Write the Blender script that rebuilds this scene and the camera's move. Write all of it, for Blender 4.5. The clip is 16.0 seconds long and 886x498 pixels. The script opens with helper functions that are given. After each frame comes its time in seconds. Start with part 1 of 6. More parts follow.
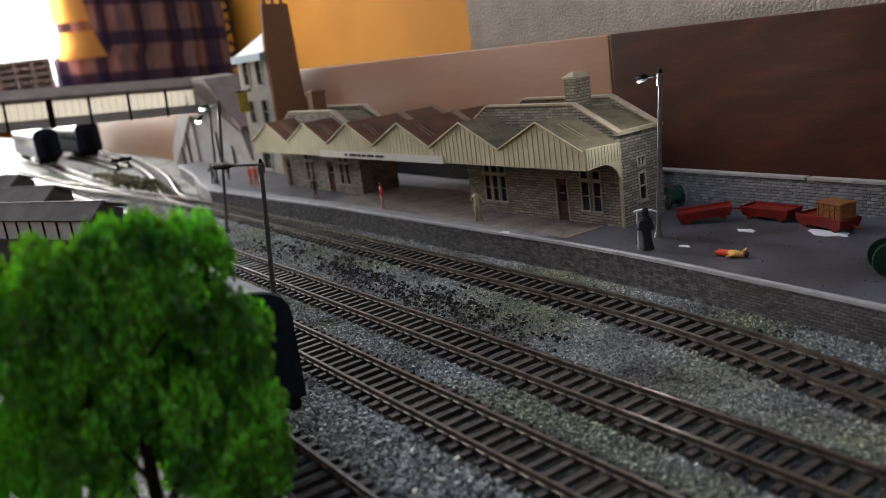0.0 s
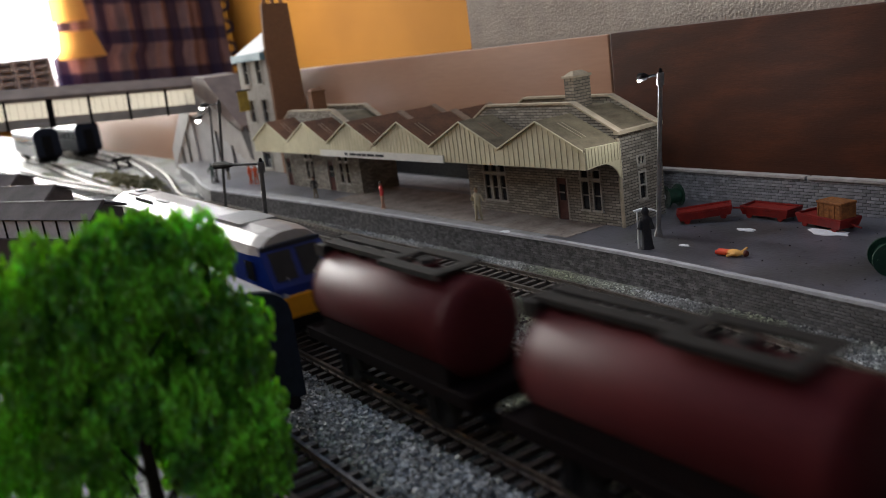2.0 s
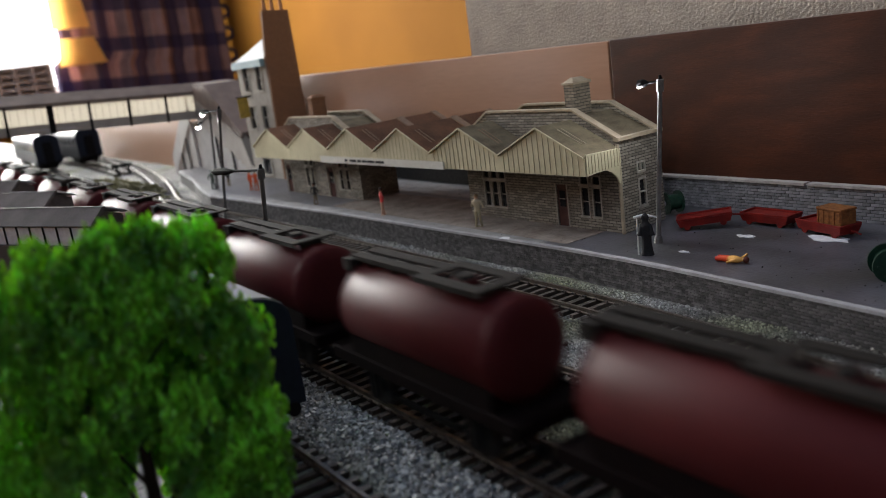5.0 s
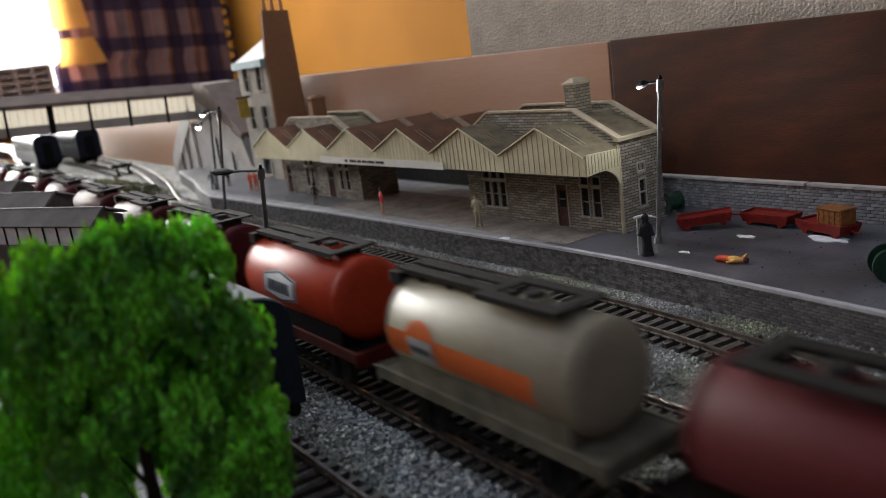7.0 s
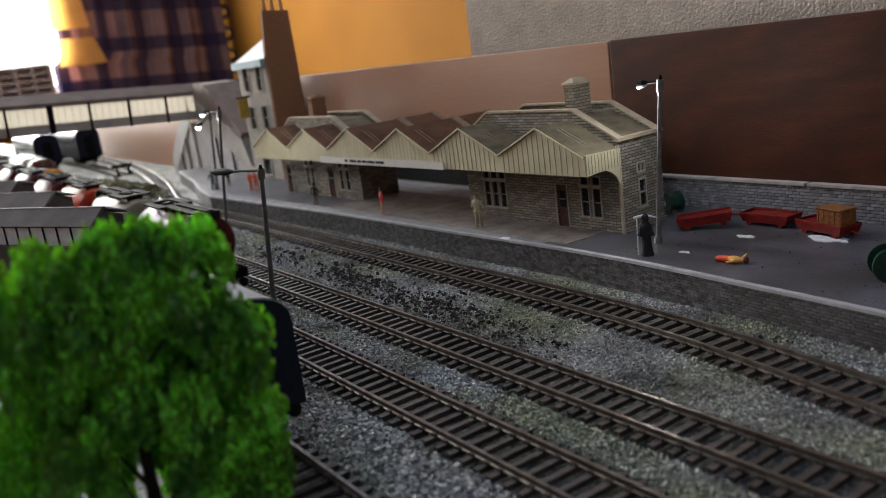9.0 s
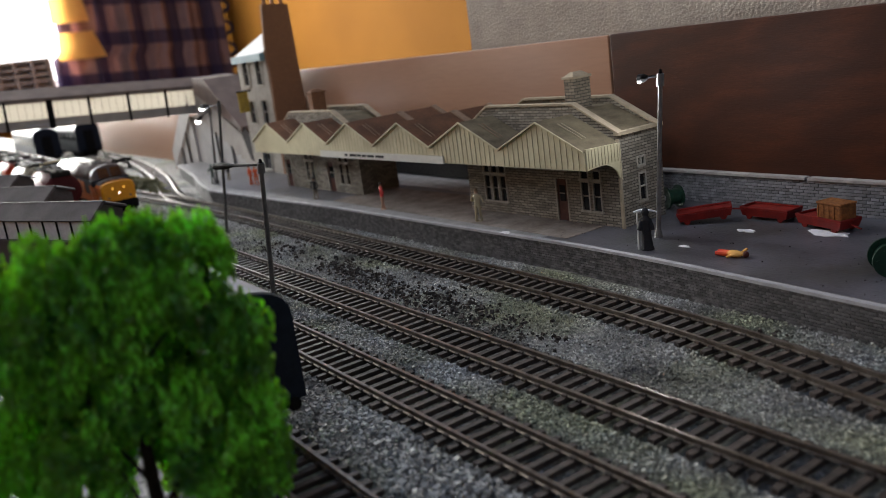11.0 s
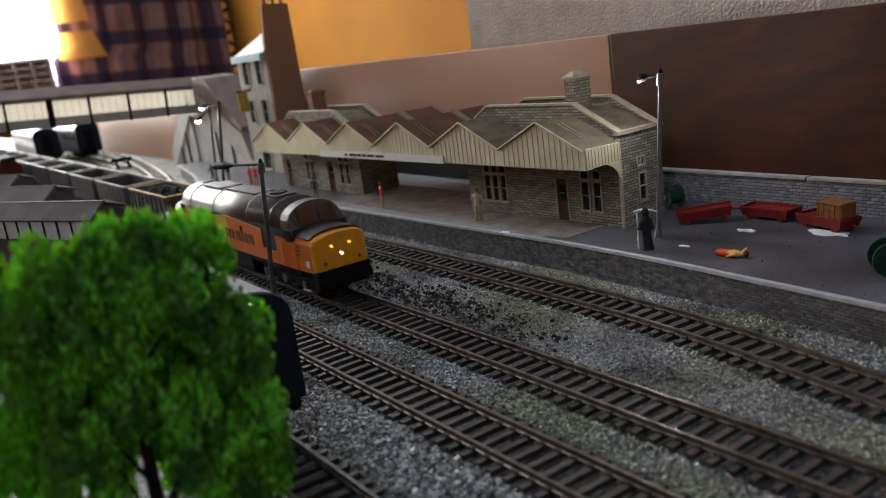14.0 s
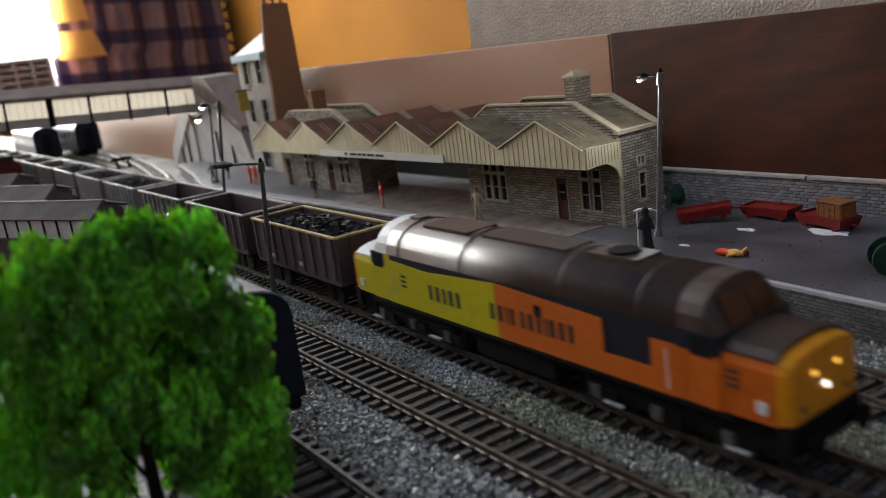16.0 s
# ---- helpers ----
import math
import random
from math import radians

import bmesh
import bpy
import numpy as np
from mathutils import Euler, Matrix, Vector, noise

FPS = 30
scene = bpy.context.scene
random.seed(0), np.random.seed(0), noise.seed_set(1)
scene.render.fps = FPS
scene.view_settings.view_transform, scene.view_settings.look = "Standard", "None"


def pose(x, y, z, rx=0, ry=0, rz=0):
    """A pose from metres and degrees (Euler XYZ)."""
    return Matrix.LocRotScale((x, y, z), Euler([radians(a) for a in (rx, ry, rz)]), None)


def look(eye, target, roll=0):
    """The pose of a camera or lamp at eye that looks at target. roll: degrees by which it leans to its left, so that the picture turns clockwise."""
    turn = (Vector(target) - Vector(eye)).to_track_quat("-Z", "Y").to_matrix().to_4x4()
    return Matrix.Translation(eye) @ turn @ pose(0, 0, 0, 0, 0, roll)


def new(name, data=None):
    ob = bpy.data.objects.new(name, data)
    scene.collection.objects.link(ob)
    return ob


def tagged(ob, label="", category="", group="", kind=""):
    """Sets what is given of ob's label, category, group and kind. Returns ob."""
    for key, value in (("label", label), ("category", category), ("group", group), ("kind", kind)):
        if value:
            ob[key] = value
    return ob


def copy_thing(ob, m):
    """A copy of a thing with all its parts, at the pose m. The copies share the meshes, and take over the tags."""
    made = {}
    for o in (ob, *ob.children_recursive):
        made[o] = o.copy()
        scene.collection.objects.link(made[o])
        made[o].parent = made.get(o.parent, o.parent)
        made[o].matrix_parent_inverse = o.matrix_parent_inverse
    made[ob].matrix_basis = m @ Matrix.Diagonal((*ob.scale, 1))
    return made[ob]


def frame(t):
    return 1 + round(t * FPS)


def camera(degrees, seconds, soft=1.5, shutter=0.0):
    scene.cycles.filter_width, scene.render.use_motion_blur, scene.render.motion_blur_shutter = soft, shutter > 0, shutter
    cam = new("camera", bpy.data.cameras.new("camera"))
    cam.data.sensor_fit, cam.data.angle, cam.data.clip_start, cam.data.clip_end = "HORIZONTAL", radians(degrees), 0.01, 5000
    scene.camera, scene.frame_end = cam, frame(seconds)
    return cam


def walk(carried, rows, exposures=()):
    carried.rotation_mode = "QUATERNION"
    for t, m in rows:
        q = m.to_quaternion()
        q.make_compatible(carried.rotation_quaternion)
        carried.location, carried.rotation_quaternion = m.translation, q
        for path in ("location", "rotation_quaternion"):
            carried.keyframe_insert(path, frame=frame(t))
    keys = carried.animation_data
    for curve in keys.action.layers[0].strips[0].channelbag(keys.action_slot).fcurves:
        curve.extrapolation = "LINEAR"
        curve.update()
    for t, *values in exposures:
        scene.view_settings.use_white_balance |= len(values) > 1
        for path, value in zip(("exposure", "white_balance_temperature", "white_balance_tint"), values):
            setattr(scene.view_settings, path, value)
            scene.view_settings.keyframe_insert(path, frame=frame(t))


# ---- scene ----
# A model railway station on a baseboard in a room, at true model size (4 mm to the foot).
cam = camera(56.49, 16.0, soft=0.8, shutter=0.5)
EYE = Vector((0.0, 0.0, 0.12967))
BASE = look(EYE, (-0.80669, 0.53852, -0.11372), -7.72)
TILT = [(0, 0), (0.8, 0), (1.1, -0.05), (3.0, -0.05), (3.5, 0.02), (4.0, 0.16), (4.6, 0.33), (5.4, 0.41),
        (6.3, 0.41), (9.2, 0.41), (9.8, 0.36), (10.7, 0.06), (11.3, 0.0), (13.5, 0.0), (14.5, -0.03), (16.0, -0.06)]
walk(cam, [(t, BASE @ pose(0, 0, 0, a)) for t, a in TILT])
cam.data.dof.use_dof = True
cam.data.dof.focus_distance = 0.42
cam.data.dof.aperture_fstop = 12.5

# ---- light ----
scene.view_settings.exposure = 0.0
world = bpy.data.worlds.new("world")
scene.world = world
world.use_nodes = True
wn = world.node_tree
sky = wn.nodes.new("ShaderNodeTexSky")
sky.sky_type, sky.sun_disc = "NISHITA", False
sky.sun_elevation, sky.sun_rotation = radians(35), radians(200)
wn.nodes["Background"].inputs[1].default_value = 0.15
wn.links.new(sky.outputs[0], wn.nodes["Background"].inputs[0])


def window_light(name, m, sx, sy, power, color):
    la = bpy.data.lights.new(name, "AREA")
    la.shape, la.size, la.size_y, la.energy, la.color = "RECTANGLE", sx, sy, power, color
    ob = new(name, la)
    ob.matrix_world = m
    return ob


window_light("window_daylight", look((-4.93, 0.10, 0.80), (0.0, 0.2, 0.2)), 1.75, 1.25, 370, (1.0, 0.985, 0.94))
# Added overhead lamp, no such source in view; brightens the level surfaces.
window_light("added_roof_light", look((-1.9, 0.0, 1.52), (-1.9, 0.02, 0.0)), 1.35, 1.05, 17, (1.0, 0.965, 0.90))
# Lamp added out of view so that faces turned to +x are lit.
window_light("added_east_light", look((2.93, 0.075, 0.45), (0.0, 0.34, 0.05)), 0.65, 0.7, 3, (1.0, 0.96, 0.88))


# ---- materials ----
def mat(name, c1, c2=None, rough=0.7, metal=0.0, scale=300.0, fine=1500.0, bump=0.3, dist=0.0004, spec=0.3, wear=0.22, stretch=(1, 1, 1), emit=0.0):
    m = bpy.data.materials.new(name)
    m.use_nodes = True
    nt = m.node_tree
    b = nt.nodes["Principled BSDF"]
    b.inputs["Roughness"].default_value, b.inputs["Metallic"].default_value = rough, metal
    b.inputs["Specular IOR Level"].default_value = spec
    c2 = c2 or tuple(x * 0.65 for x in c1)
    tc = nt.nodes.new("ShaderNodeTexCoord")
    mp = nt.nodes.new("ShaderNodeMapping")
    mp.inputs["Scale"].default_value = stretch
    nt.links.new(tc.outputs["Object"], mp.inputs["Vector"])
    n1, n2 = nt.nodes.new("ShaderNodeTexNoise"), nt.nodes.new("ShaderNodeTexNoise")
    n1.inputs["Scale"].default_value, n2.inputs["Scale"].default_value = scale, fine
    n1.inputs["Detail"].default_value, n2.inputs["Detail"].default_value = 4, 3
    for n in (n1, n2):
        nt.links.new(mp.outputs[0], n.inputs["Vector"])
    r = nt.nodes.new("ShaderNodeMapRange")
    r.inputs[1].default_value, r.inputs[2].default_value = 0.5 - wear * 0.5, 0.5 + wear * 0.6
    ad = nt.nodes.new("ShaderNodeMath")
    ad.operation = "MULTIPLY_ADD"
    ad.inputs[1].default_value = 0.35
    nt.links.new(n2.outputs[0], ad.inputs[0])
    mu = nt.nodes.new("ShaderNodeMath")
    mu.operation = "MULTIPLY"
    mu.inputs[1].default_value = 0.65
    nt.links.new(n1.outputs[0], mu.inputs[0])
    nt.links.new(mu.outputs[0], ad.inputs[2])
    nt.links.new(ad.outputs[0], r.inputs[0])
    mx = nt.nodes.new("ShaderNodeMix")
    mx.data_type = "RGBA"
    mx.inputs[6].default_value, mx.inputs[7].default_value = (*c1, 1), (*c2, 1)
    nt.links.new(r.outputs[0], mx.inputs[0])
    nt.links.new(mx.outputs[2], b.inputs["Base Color"])
    if bump:
        bp = nt.nodes.new("ShaderNodeBump")
        bp.inputs["Strength"].default_value, bp.inputs["Distance"].default_value = bump, dist
        nt.links.new(n2.outputs[0], bp.inputs["Height"])
        nt.links.new(bp.outputs[0], b.inputs["Normal"])
    if emit:
        b.inputs["Emission Color"].default_value = (*c1, 1)
        b.inputs["Emission Strength"].default_value = emit
    return m


def brick_mat(name, c1, c2, mortar, bw, bh, joint=0.0004, rough=0.85, bump=0.6):
    m = mat(name, c1, c2, rough, scale=120, fine=1800)
    nt = m.node_tree
    b = nt.nodes["Principled BSDF"]
    tc = nt.nodes.new("ShaderNodeTexCoord")
    se, co = nt.nodes.new("ShaderNodeSeparateXYZ"), nt.nodes.new("ShaderNodeCombineXYZ")
    ad = nt.nodes.new("ShaderNodeMath")
    nt.links.new(tc.outputs["Object"], se.inputs[0])
    nt.links.new(se.outputs[0], ad.inputs[0])
    nt.links.new(se.outputs[1], ad.inputs[1])
    nt.links.new(ad.outputs[0], co.inputs[0])
    nt.links.new(se.outputs[2], co.inputs[1])
    br = nt.nodes.new("ShaderNodeTexBrick")
    br.inputs["Scale"].default_value = 1.0
    br.inputs["Brick Width"].default_value, br.inputs["Row Height"].default_value = bw, bh
    br.inputs["Mortar Size"].default_value = joint
    br.inputs["Mortar Smooth"].default_value = 0.2
    br.inputs["Color1"].default_value, br.inputs["Color2"].default_value = (*c1, 1), (*c2, 1)
    br.inputs["Mortar"].default_value = (*mortar, 1)
    br.offset = 0.5
    nt.links.new(co.outputs[0], br.inputs["Vector"])
    old = b.inputs["Base Color"].links[0].from_socket
    mx = nt.nodes.new("ShaderNodeMix")
    mx.data_type, mx.blend_type = "RGBA", "MULTIPLY"
    mx.inputs[0].default_value = 0.35
    nt.links.new(br.outputs["Color"], mx.inputs[6])
    hs = nt.nodes.new("ShaderNodeMix")
    hs.data_type = "RGBA"
    hs.inputs[0].default_value = 1.0
    nt.links.new(old, hs.inputs[7])
    nt.links.new(hs.outputs[2], mx.inputs[7])
    nt.links.new(mx.outputs[2], b.inputs["Base Color"])
    bp = nt.nodes.new("ShaderNodeBump")
    bp.invert = True
    bp.inputs["Strength"].default_value, bp.inputs["Distance"].default_value = bump, 0.0003
    nt.links.new(br.outputs["Fac"], bp.inputs["Height"])
    nt.links.new(bp.outputs[0], b.inputs["Normal"])
    return m


def random_tint(m, low=0.6, high=1.25, island=False):
    """Pieces differ in brightness."""
    nt = m.node_tree
    b = nt.nodes["Principled BSDF"]
    old = b.inputs["Base Color"].links[0].from_socket
    src = nt.nodes.new("ShaderNodeNewGeometry" if island else "ShaderNodeObjectInfo")
    r = nt.nodes.new("ShaderNodeMapRange")
    r.inputs[3].default_value, r.inputs[4].default_value = low, high
    nt.links.new(src.outputs["Random Per Island" if island else "Random"], r.inputs[0])
    hv = nt.nodes.new("ShaderNodeHueSaturation")
    nt.links.new(r.outputs[0], hv.inputs["Value"])
    nt.links.new(old, hv.inputs["Color"])
    nt.links.new(hv.outputs[0], b.inputs["Base Color"])
    return m


BALLAST = random_tint(mat("ballast stone", (0.475, 0.475, 0.455), (0.235, 0.23, 0.212), 0.62, scale=28, fine=900, spec=0.4), 0.34, 1.45, True)
GROUND = mat("ground", (0.30, 0.295, 0.275), (0.075, 0.072, 0.066), 0.65, spec=0.35, scale=420, fine=1300, bump=0.9, dist=0.0012)

def patches(m, items):
    """Broad stains over a scattered material: (noise scale, offset, threshold, strength, colour)."""
    nt = m.node_tree
    b = nt.nodes["Principled BSDF"]
    tc = nt.nodes.new("ShaderNodeTexCoord")
    for scale, shift, low, amount, tint in items:
        mp, no, mr, mx = (nt.nodes.new("ShaderNode" + k) for k in ("Mapping", "TexNoise", "MapRange", "Mix"))
        mp.inputs["Location"].default_value = (shift, shift * 0.7, 0)
        no.inputs["Scale"].default_value, no.inputs["Detail"].default_value = scale, 5
        mr.inputs[1].default_value, mr.inputs[2].default_value, mr.inputs[4].default_value = low, low + 0.16, amount
        mx.data_type, mx.blend_type = "RGBA", "MULTIPLY"
        mx.inputs[7].default_value = (*tint, 1)
        nt.links.new(tc.outputs["Object"], mp.inputs[0])
        nt.links.new(mp.outputs[0], no.inputs["Vector"])
        nt.links.new(no.outputs[0], mr.inputs[0])
        nt.links.new(mr.outputs[0], mx.inputs[0])
        nt.links.new(b.inputs["Base Color"].links[0].from_socket, mx.inputs[6])
        nt.links.new(mx.outputs[2], b.inputs["Base Color"])
    return m


for _m in (BALLAST, GROUND):
    patches(_m, [(16, 3.1, 0.47, 0.9, (0.82, 0.86, 0.58)), (22, 7.7, 0.52, 0.45, (0.78, 0.88, 1.02)), (30, 1.9, 0.53, 0.85, (0.34, 0.33, 0.33))])
RUBBLE = random_tint(mat("dark rubble", (0.058, 0.047, 0.039), (0.024, 0.02, 0.018), 0.9, scale=400), 0.5, 1.4, True)
RAIL = mat("rail steel", (0.27, 0.235, 0.20), (0.12, 0.095, 0.075), 0.34, 0.8, scale=150, fine=900, bump=0.15, dist=0.0001)
SLEEPER = random_tint(mat("sleeper", (0.066, 0.050, 0.041), (0.026, 0.020, 0.017), 0.55, spec=0.4, scale=250, fine=1200), 0.6, 1.4)
SLEEPERS = random_tint(mat("sleeper far", (0.066, 0.050, 0.041), (0.026, 0.020, 0.017), 0.55, spec=0.4, scale=250, fine=1200), 0.6, 1.4, True)
PLAT = mat("platform card", (0.118, 0.115, 0.134), (0.055, 0.054, 0.059), 0.38, spec=0.8, scale=38, fine=600, bump=0.5, wear=0.3)
patches(PLAT, [(30, 2.2, 0.5, 0.8, (0.75, 0.78, 0.62)), (14, 5.2, 0.5, 0.8, (0.55, 0.55, 0.58)), (220, 0.4, 0.58, 0.9, (0.45, 0.42, 0.42))])
PAVE = mat("brown paving", (0.33, 0.285, 0.245), (0.12, 0.088, 0.07), 0.55, scale=75, fine=420, wear=0.3)
EDGESLAB = mat("pale edge slabs", (0.29, 0.285, 0.28), (0.15, 0.145, 0.14), 0.5, spec=0.5, scale=110, wear=0.3)
COPING = mat("platform coping", (0.46, 0.455, 0.46), (0.25, 0.245, 0.25), 0.55, scale=90, wear=0.3)
PBRICK = random_tint(mat("platform brick", (0.118, 0.112, 0.110), (0.048, 0.045, 0.043), 0.8, scale=300), 0.6, 1.35)
PBRICKS = random_tint(mat("platform brick far", (0.118, 0.112, 0.110), (0.048, 0.045, 0.043), 0.8, scale=300), 0.6, 1.35, True)
MORTAR = mat("mortar", (0.045, 0.043, 0.042), (0.026, 0.025, 0.025), 0.95, scale=400)
WBRICK = random_tint(mat("wall brick", (0.25, 0.25, 0.255), (0.15, 0.15, 0.155), 0.85, scale=300), 0.7, 1.25)
WCOPE = mat("wall coping", (0.42, 0.39, 0.36), (0.30, 0.275, 0.25), 0.75, scale=150)
STONE = brick_mat("station stone", (0.44, 0.405, 0.335), (0.215, 0.197, 0.16), (0.09, 0.08, 0.065), 0.0056, 0.00172, 0.00022)
CSTONE = brick_mat("chimney stone", (0.40, 0.345, 0.26), (0.22, 0.19, 0.145), (0.11, 0.10, 0.08), 0.0050, 0.0019, 0.00025)
CREAM = mat("cream boards", (0.66, 0.60, 0.39), (0.54, 0.49, 0.31), 0.65, scale=80, fine=900, bump=0.15)
TRIM = mat("stone coping", (0.45, 0.375, 0.26), (0.33, 0.275, 0.19), 0.75, scale=200)
SLATE = mat("roof card", (0.20, 0.165, 0.105), (0.095, 0.078, 0.05), 0.8, spec=0.2, scale=90, fine=900, stretch=(1, 1, 3), wear=0.3)
BROWNROOF = mat("brown roof card", (0.175, 0.082, 0.042), (0.065, 0.034, 0.02), 0.8, spec=0.2, scale=55, fine=700, wear=0.3)
FRAMEW = mat("window frame", (0.42, 0.39, 0.33), (0.30, 0.28, 0.23), 0.7)
PANE = mat("dark pane", (0.02, 0.02, 0.022), (0.012, 0.012, 0.014), 0.12, bump=0.0, scale=200)
DOORM = mat("maroon door", (0.10, 0.045, 0.035), (0.07, 0.03, 0.025), 0.6)
# Near-black that carries the shade under the canopy and inside the stairs.
SHADEIN = mat("interior shade colour", (0.05, 0.045, 0.042), (0.035, 0.03, 0.03), 0.9)
SIGNW = mat("sign white", (0.66, 0.64, 0.56), (0.58, 0.56, 0.49), 0.6)
INK = mat("ink", (0.03, 0.03, 0.03), (0.02, 0.02, 0.02), 0.7, bump=0)
PLYDARK = mat("dark stained plywood", (0.074, 0.0188, 0.0060), (0.042, 0.0115, 0.0041), 0.55, scale=90, fine=650, bump=0.3, dist=0.0004, wear=0.30, stretch=(0.4, 1, 2.2), spec=0.2)
PLYLIGHT = mat("plywood", (0.42, 0.23, 0.14), (0.32, 0.17, 0.10), 0.36, spec=0.45, scale=9, fine=200, bump=0.1, stretch=(0.3, 1, 2.5), wear=0.35)
PLASTER = mat("textured white wallpaper", (0.43, 0.38, 0.315), (0.34, 0.30, 0.25), 0.9, scale=60, fine=520, bump=0.8, dist=0.0016)
OCHRE = mat("ochre paint", (0.20, 0.084, 0.011), (0.17, 0.07, 0.009), 0.85, spec=0.1, scale=3, fine=120, bump=0.1)
CEIL = mat("ceiling paint", (0.78, 0.76, 0.72), (0.72, 0.70, 0.66), 0.9, scale=3, fine=90)
FLOORM = mat("carpet", (0.22, 0.19, 0.16), (0.15, 0.13, 0.11), 0.95, scale=30, fine=300)
BOARDM = mat("baseboard timber", (0.33, 0.24, 0.15), (0.24, 0.17, 0.1), 0.8, scale=20, fine=200, stretch=(0.3, 2, 2))
BLACK = mat("black paint", (0.006, 0.006, 0.007), (0.010, 0.009, 0.008), 0.8, scale=300, spec=0.08)
DKMETAL = mat("lamp post paint", (0.15, 0.145, 0.14), (0.08, 0.08, 0.08), 0.4, 0.4)
GREYMET = mat("silver post", (0.24, 0.235, 0.23), (0.16, 0.155, 0.15), 0.45, 0.5)
WHEELM = mat("blackened wheel", (0.06, 0.055, 0.05), (0.03, 0.03, 0.03), 0.45, 0.6)
LAMPON = mat("lit lamp", (1.0, 0.97, 0.9), (1.0, 0.97, 0.9), 0.4, bump=0, emit=14)
YLAMP = mat("yellow marker light", (1.0, 0.55, 0.08), (1.0, 0.55, 0.08), 0.4, bump=0, emit=1.4)
HEADON = mat("lit headlight", (1.0, 0.96, 0.88), (1.0, 0.96, 0.88), 0.4, bump=0, emit=2.6)
ROOFD = mat("patched roof grey", (0.20, 0.19, 0.18), (0.155, 0.148, 0.14), 0.5, scale=50, fine=400, bump=0.04)
MAROON = mat("maroon tank paint", (0.086, 0.0150, 0.0160), (0.054, 0.0105, 0.0110), 0.52, scale=30, fine=500, bump=0.05, spec=0.08, wear=0.3)
REDTANK = mat("red tank paint", (0.46, 0.046, 0.014), (0.33, 0.030, 0.011), 0.46, scale=40, fine=500, bump=0.05, spec=0.12)
CREAMTANK = mat("cream tank paint", (0.33, 0.29, 0.20), (0.22, 0.185, 0.12), 0.5, scale=40, fine=500, bump=0.05, wear=0.3)
ORANGE = mat("orange stripe", (0.62, 0.13, 0.025), (0.52, 0.10, 0.02), 0.45, bump=0.03)
# Darker copies of the tank paints: shade below the barrel put into the colour.
REDSHADE = mat("red frame with painted shade", (0.11, 0.012, 0.007), (0.05, 0.008, 0.006), 0.7, spec=0.1, scale=90)
CREAMSHADE = mat("cream frame with painted shade", (0.16, 0.14, 0.10), (0.08, 0.07, 0.05), 0.7, spec=0.1, scale=90)
UNDER = mat("dark underframe", (0.010, 0.006, 0.0055), (0.006, 0.004, 0.004), 0.85, spec=0.03)
CATWALK = mat("catwalk", (0.022, 0.018, 0.015), (0.012, 0.010, 0.009), 0.85, spec=0.12)
BLUE = mat("blue loco paint", (0.009, 0.030, 0.20), (0.006, 0.019, 0.12), 0.32, scale=30, fine=400, bump=0.03, spec=0.35, wear=0.3)
ROOFG = mat("loco roof grey", (0.36, 0.315, 0.275), (0.26, 0.23, 0.20), 0.40, scale=30, fine=400, bump=0.04, wear=0.3)
YELLOW = mat("warning yellow", (0.72, 0.29, 0.008), (0.64, 0.245, 0.007), 0.45, bump=0.03)
LIME = mat("lime yellow paint", (0.58, 0.50, 0.012), (0.50, 0.43, 0.012), 0.32, spec=0.4, bump=0.03)
LORANGE = mat("loco orange paint", (0.62, 0.14, 0.012), (0.54, 0.115, 0.01), 0.45, bump=0.03)
NAVY = mat("dark navy paint", (0.018, 0.02, 0.03), (0.012, 0.014, 0.022), 0.4, bump=0.03)
WROOF = mat("weathered loco roof", (0.080, 0.048, 0.035), (0.028, 0.021, 0.019), 0.46, spec=0.38, scale=60, fine=500, bump=0.08, wear=0.32)
PALEBLUE = mat("pale blue lettering", (0.16, 0.20, 0.34), (0.12, 0.15, 0.27), 0.5, bump=0)
RECESSSHADE = mat("doorway shade colour", (0.008, 0.011, 0.022), (0.005, 0.007, 0.013), 0.6, spec=0.15, bump=0)
WHITEP = mat("white paint", (0.72, 0.72, 0.70), (0.62, 0.62, 0.60), 0.5)
SOLEW = mat("pale sole stripe", (0.40, 0.40, 0.40), (0.3, 0.3, 0.3), 0.5)
BROWNWAG = mat("brown wagon paint", (0.075, 0.05, 0.055), (0.045, 0.032, 0.036), 0.5, scale=120, fine=700)
GREYWAG = mat("grey wagon paint", (0.13, 0.115, 0.12), (0.08, 0.07, 0.072), 0.6, scale=120, fine=700)
RIMY = mat("worn yellow rim", (0.42, 0.33, 0.13), (0.30, 0.23, 0.10), 0.6)
RIMG = mat("pale grey rim", (0.42, 0.39, 0.36), (0.30, 0.28, 0.25), 0.6)
COAL = random_tint(mat("coal", (0.022, 0.021, 0.022), (0.012, 0.012, 0.012), 0.85, scale=500), 0.5, 1.6, True)
COACHM = mat("dark blue coach paint", (0.014, 0.018, 0.030), (0.010, 0.013, 0.021), 0.6, bump=0.03, spec=0.1)
COACHR = mat("silver coach roof", (0.32, 0.335, 0.34), (0.25, 0.262, 0.268), 0.5, spec=0.4, scale=40)
SHEDROOF = mat("shed roof card", (0.095, 0.080, 0.077), (0.06, 0.05, 0.048), 0.75, spec=0.15, scale=50, fine=600)
SHEDGLASS = mat("shed glazing", (0.62, 0.62, 0.63), (0.5, 0.5, 0.51), 0.6, bump=0)
BRIDGEG = mat("bridge grey card", (0.38, 0.35, 0.31), (0.29, 0.265, 0.235), 0.75, scale=60)
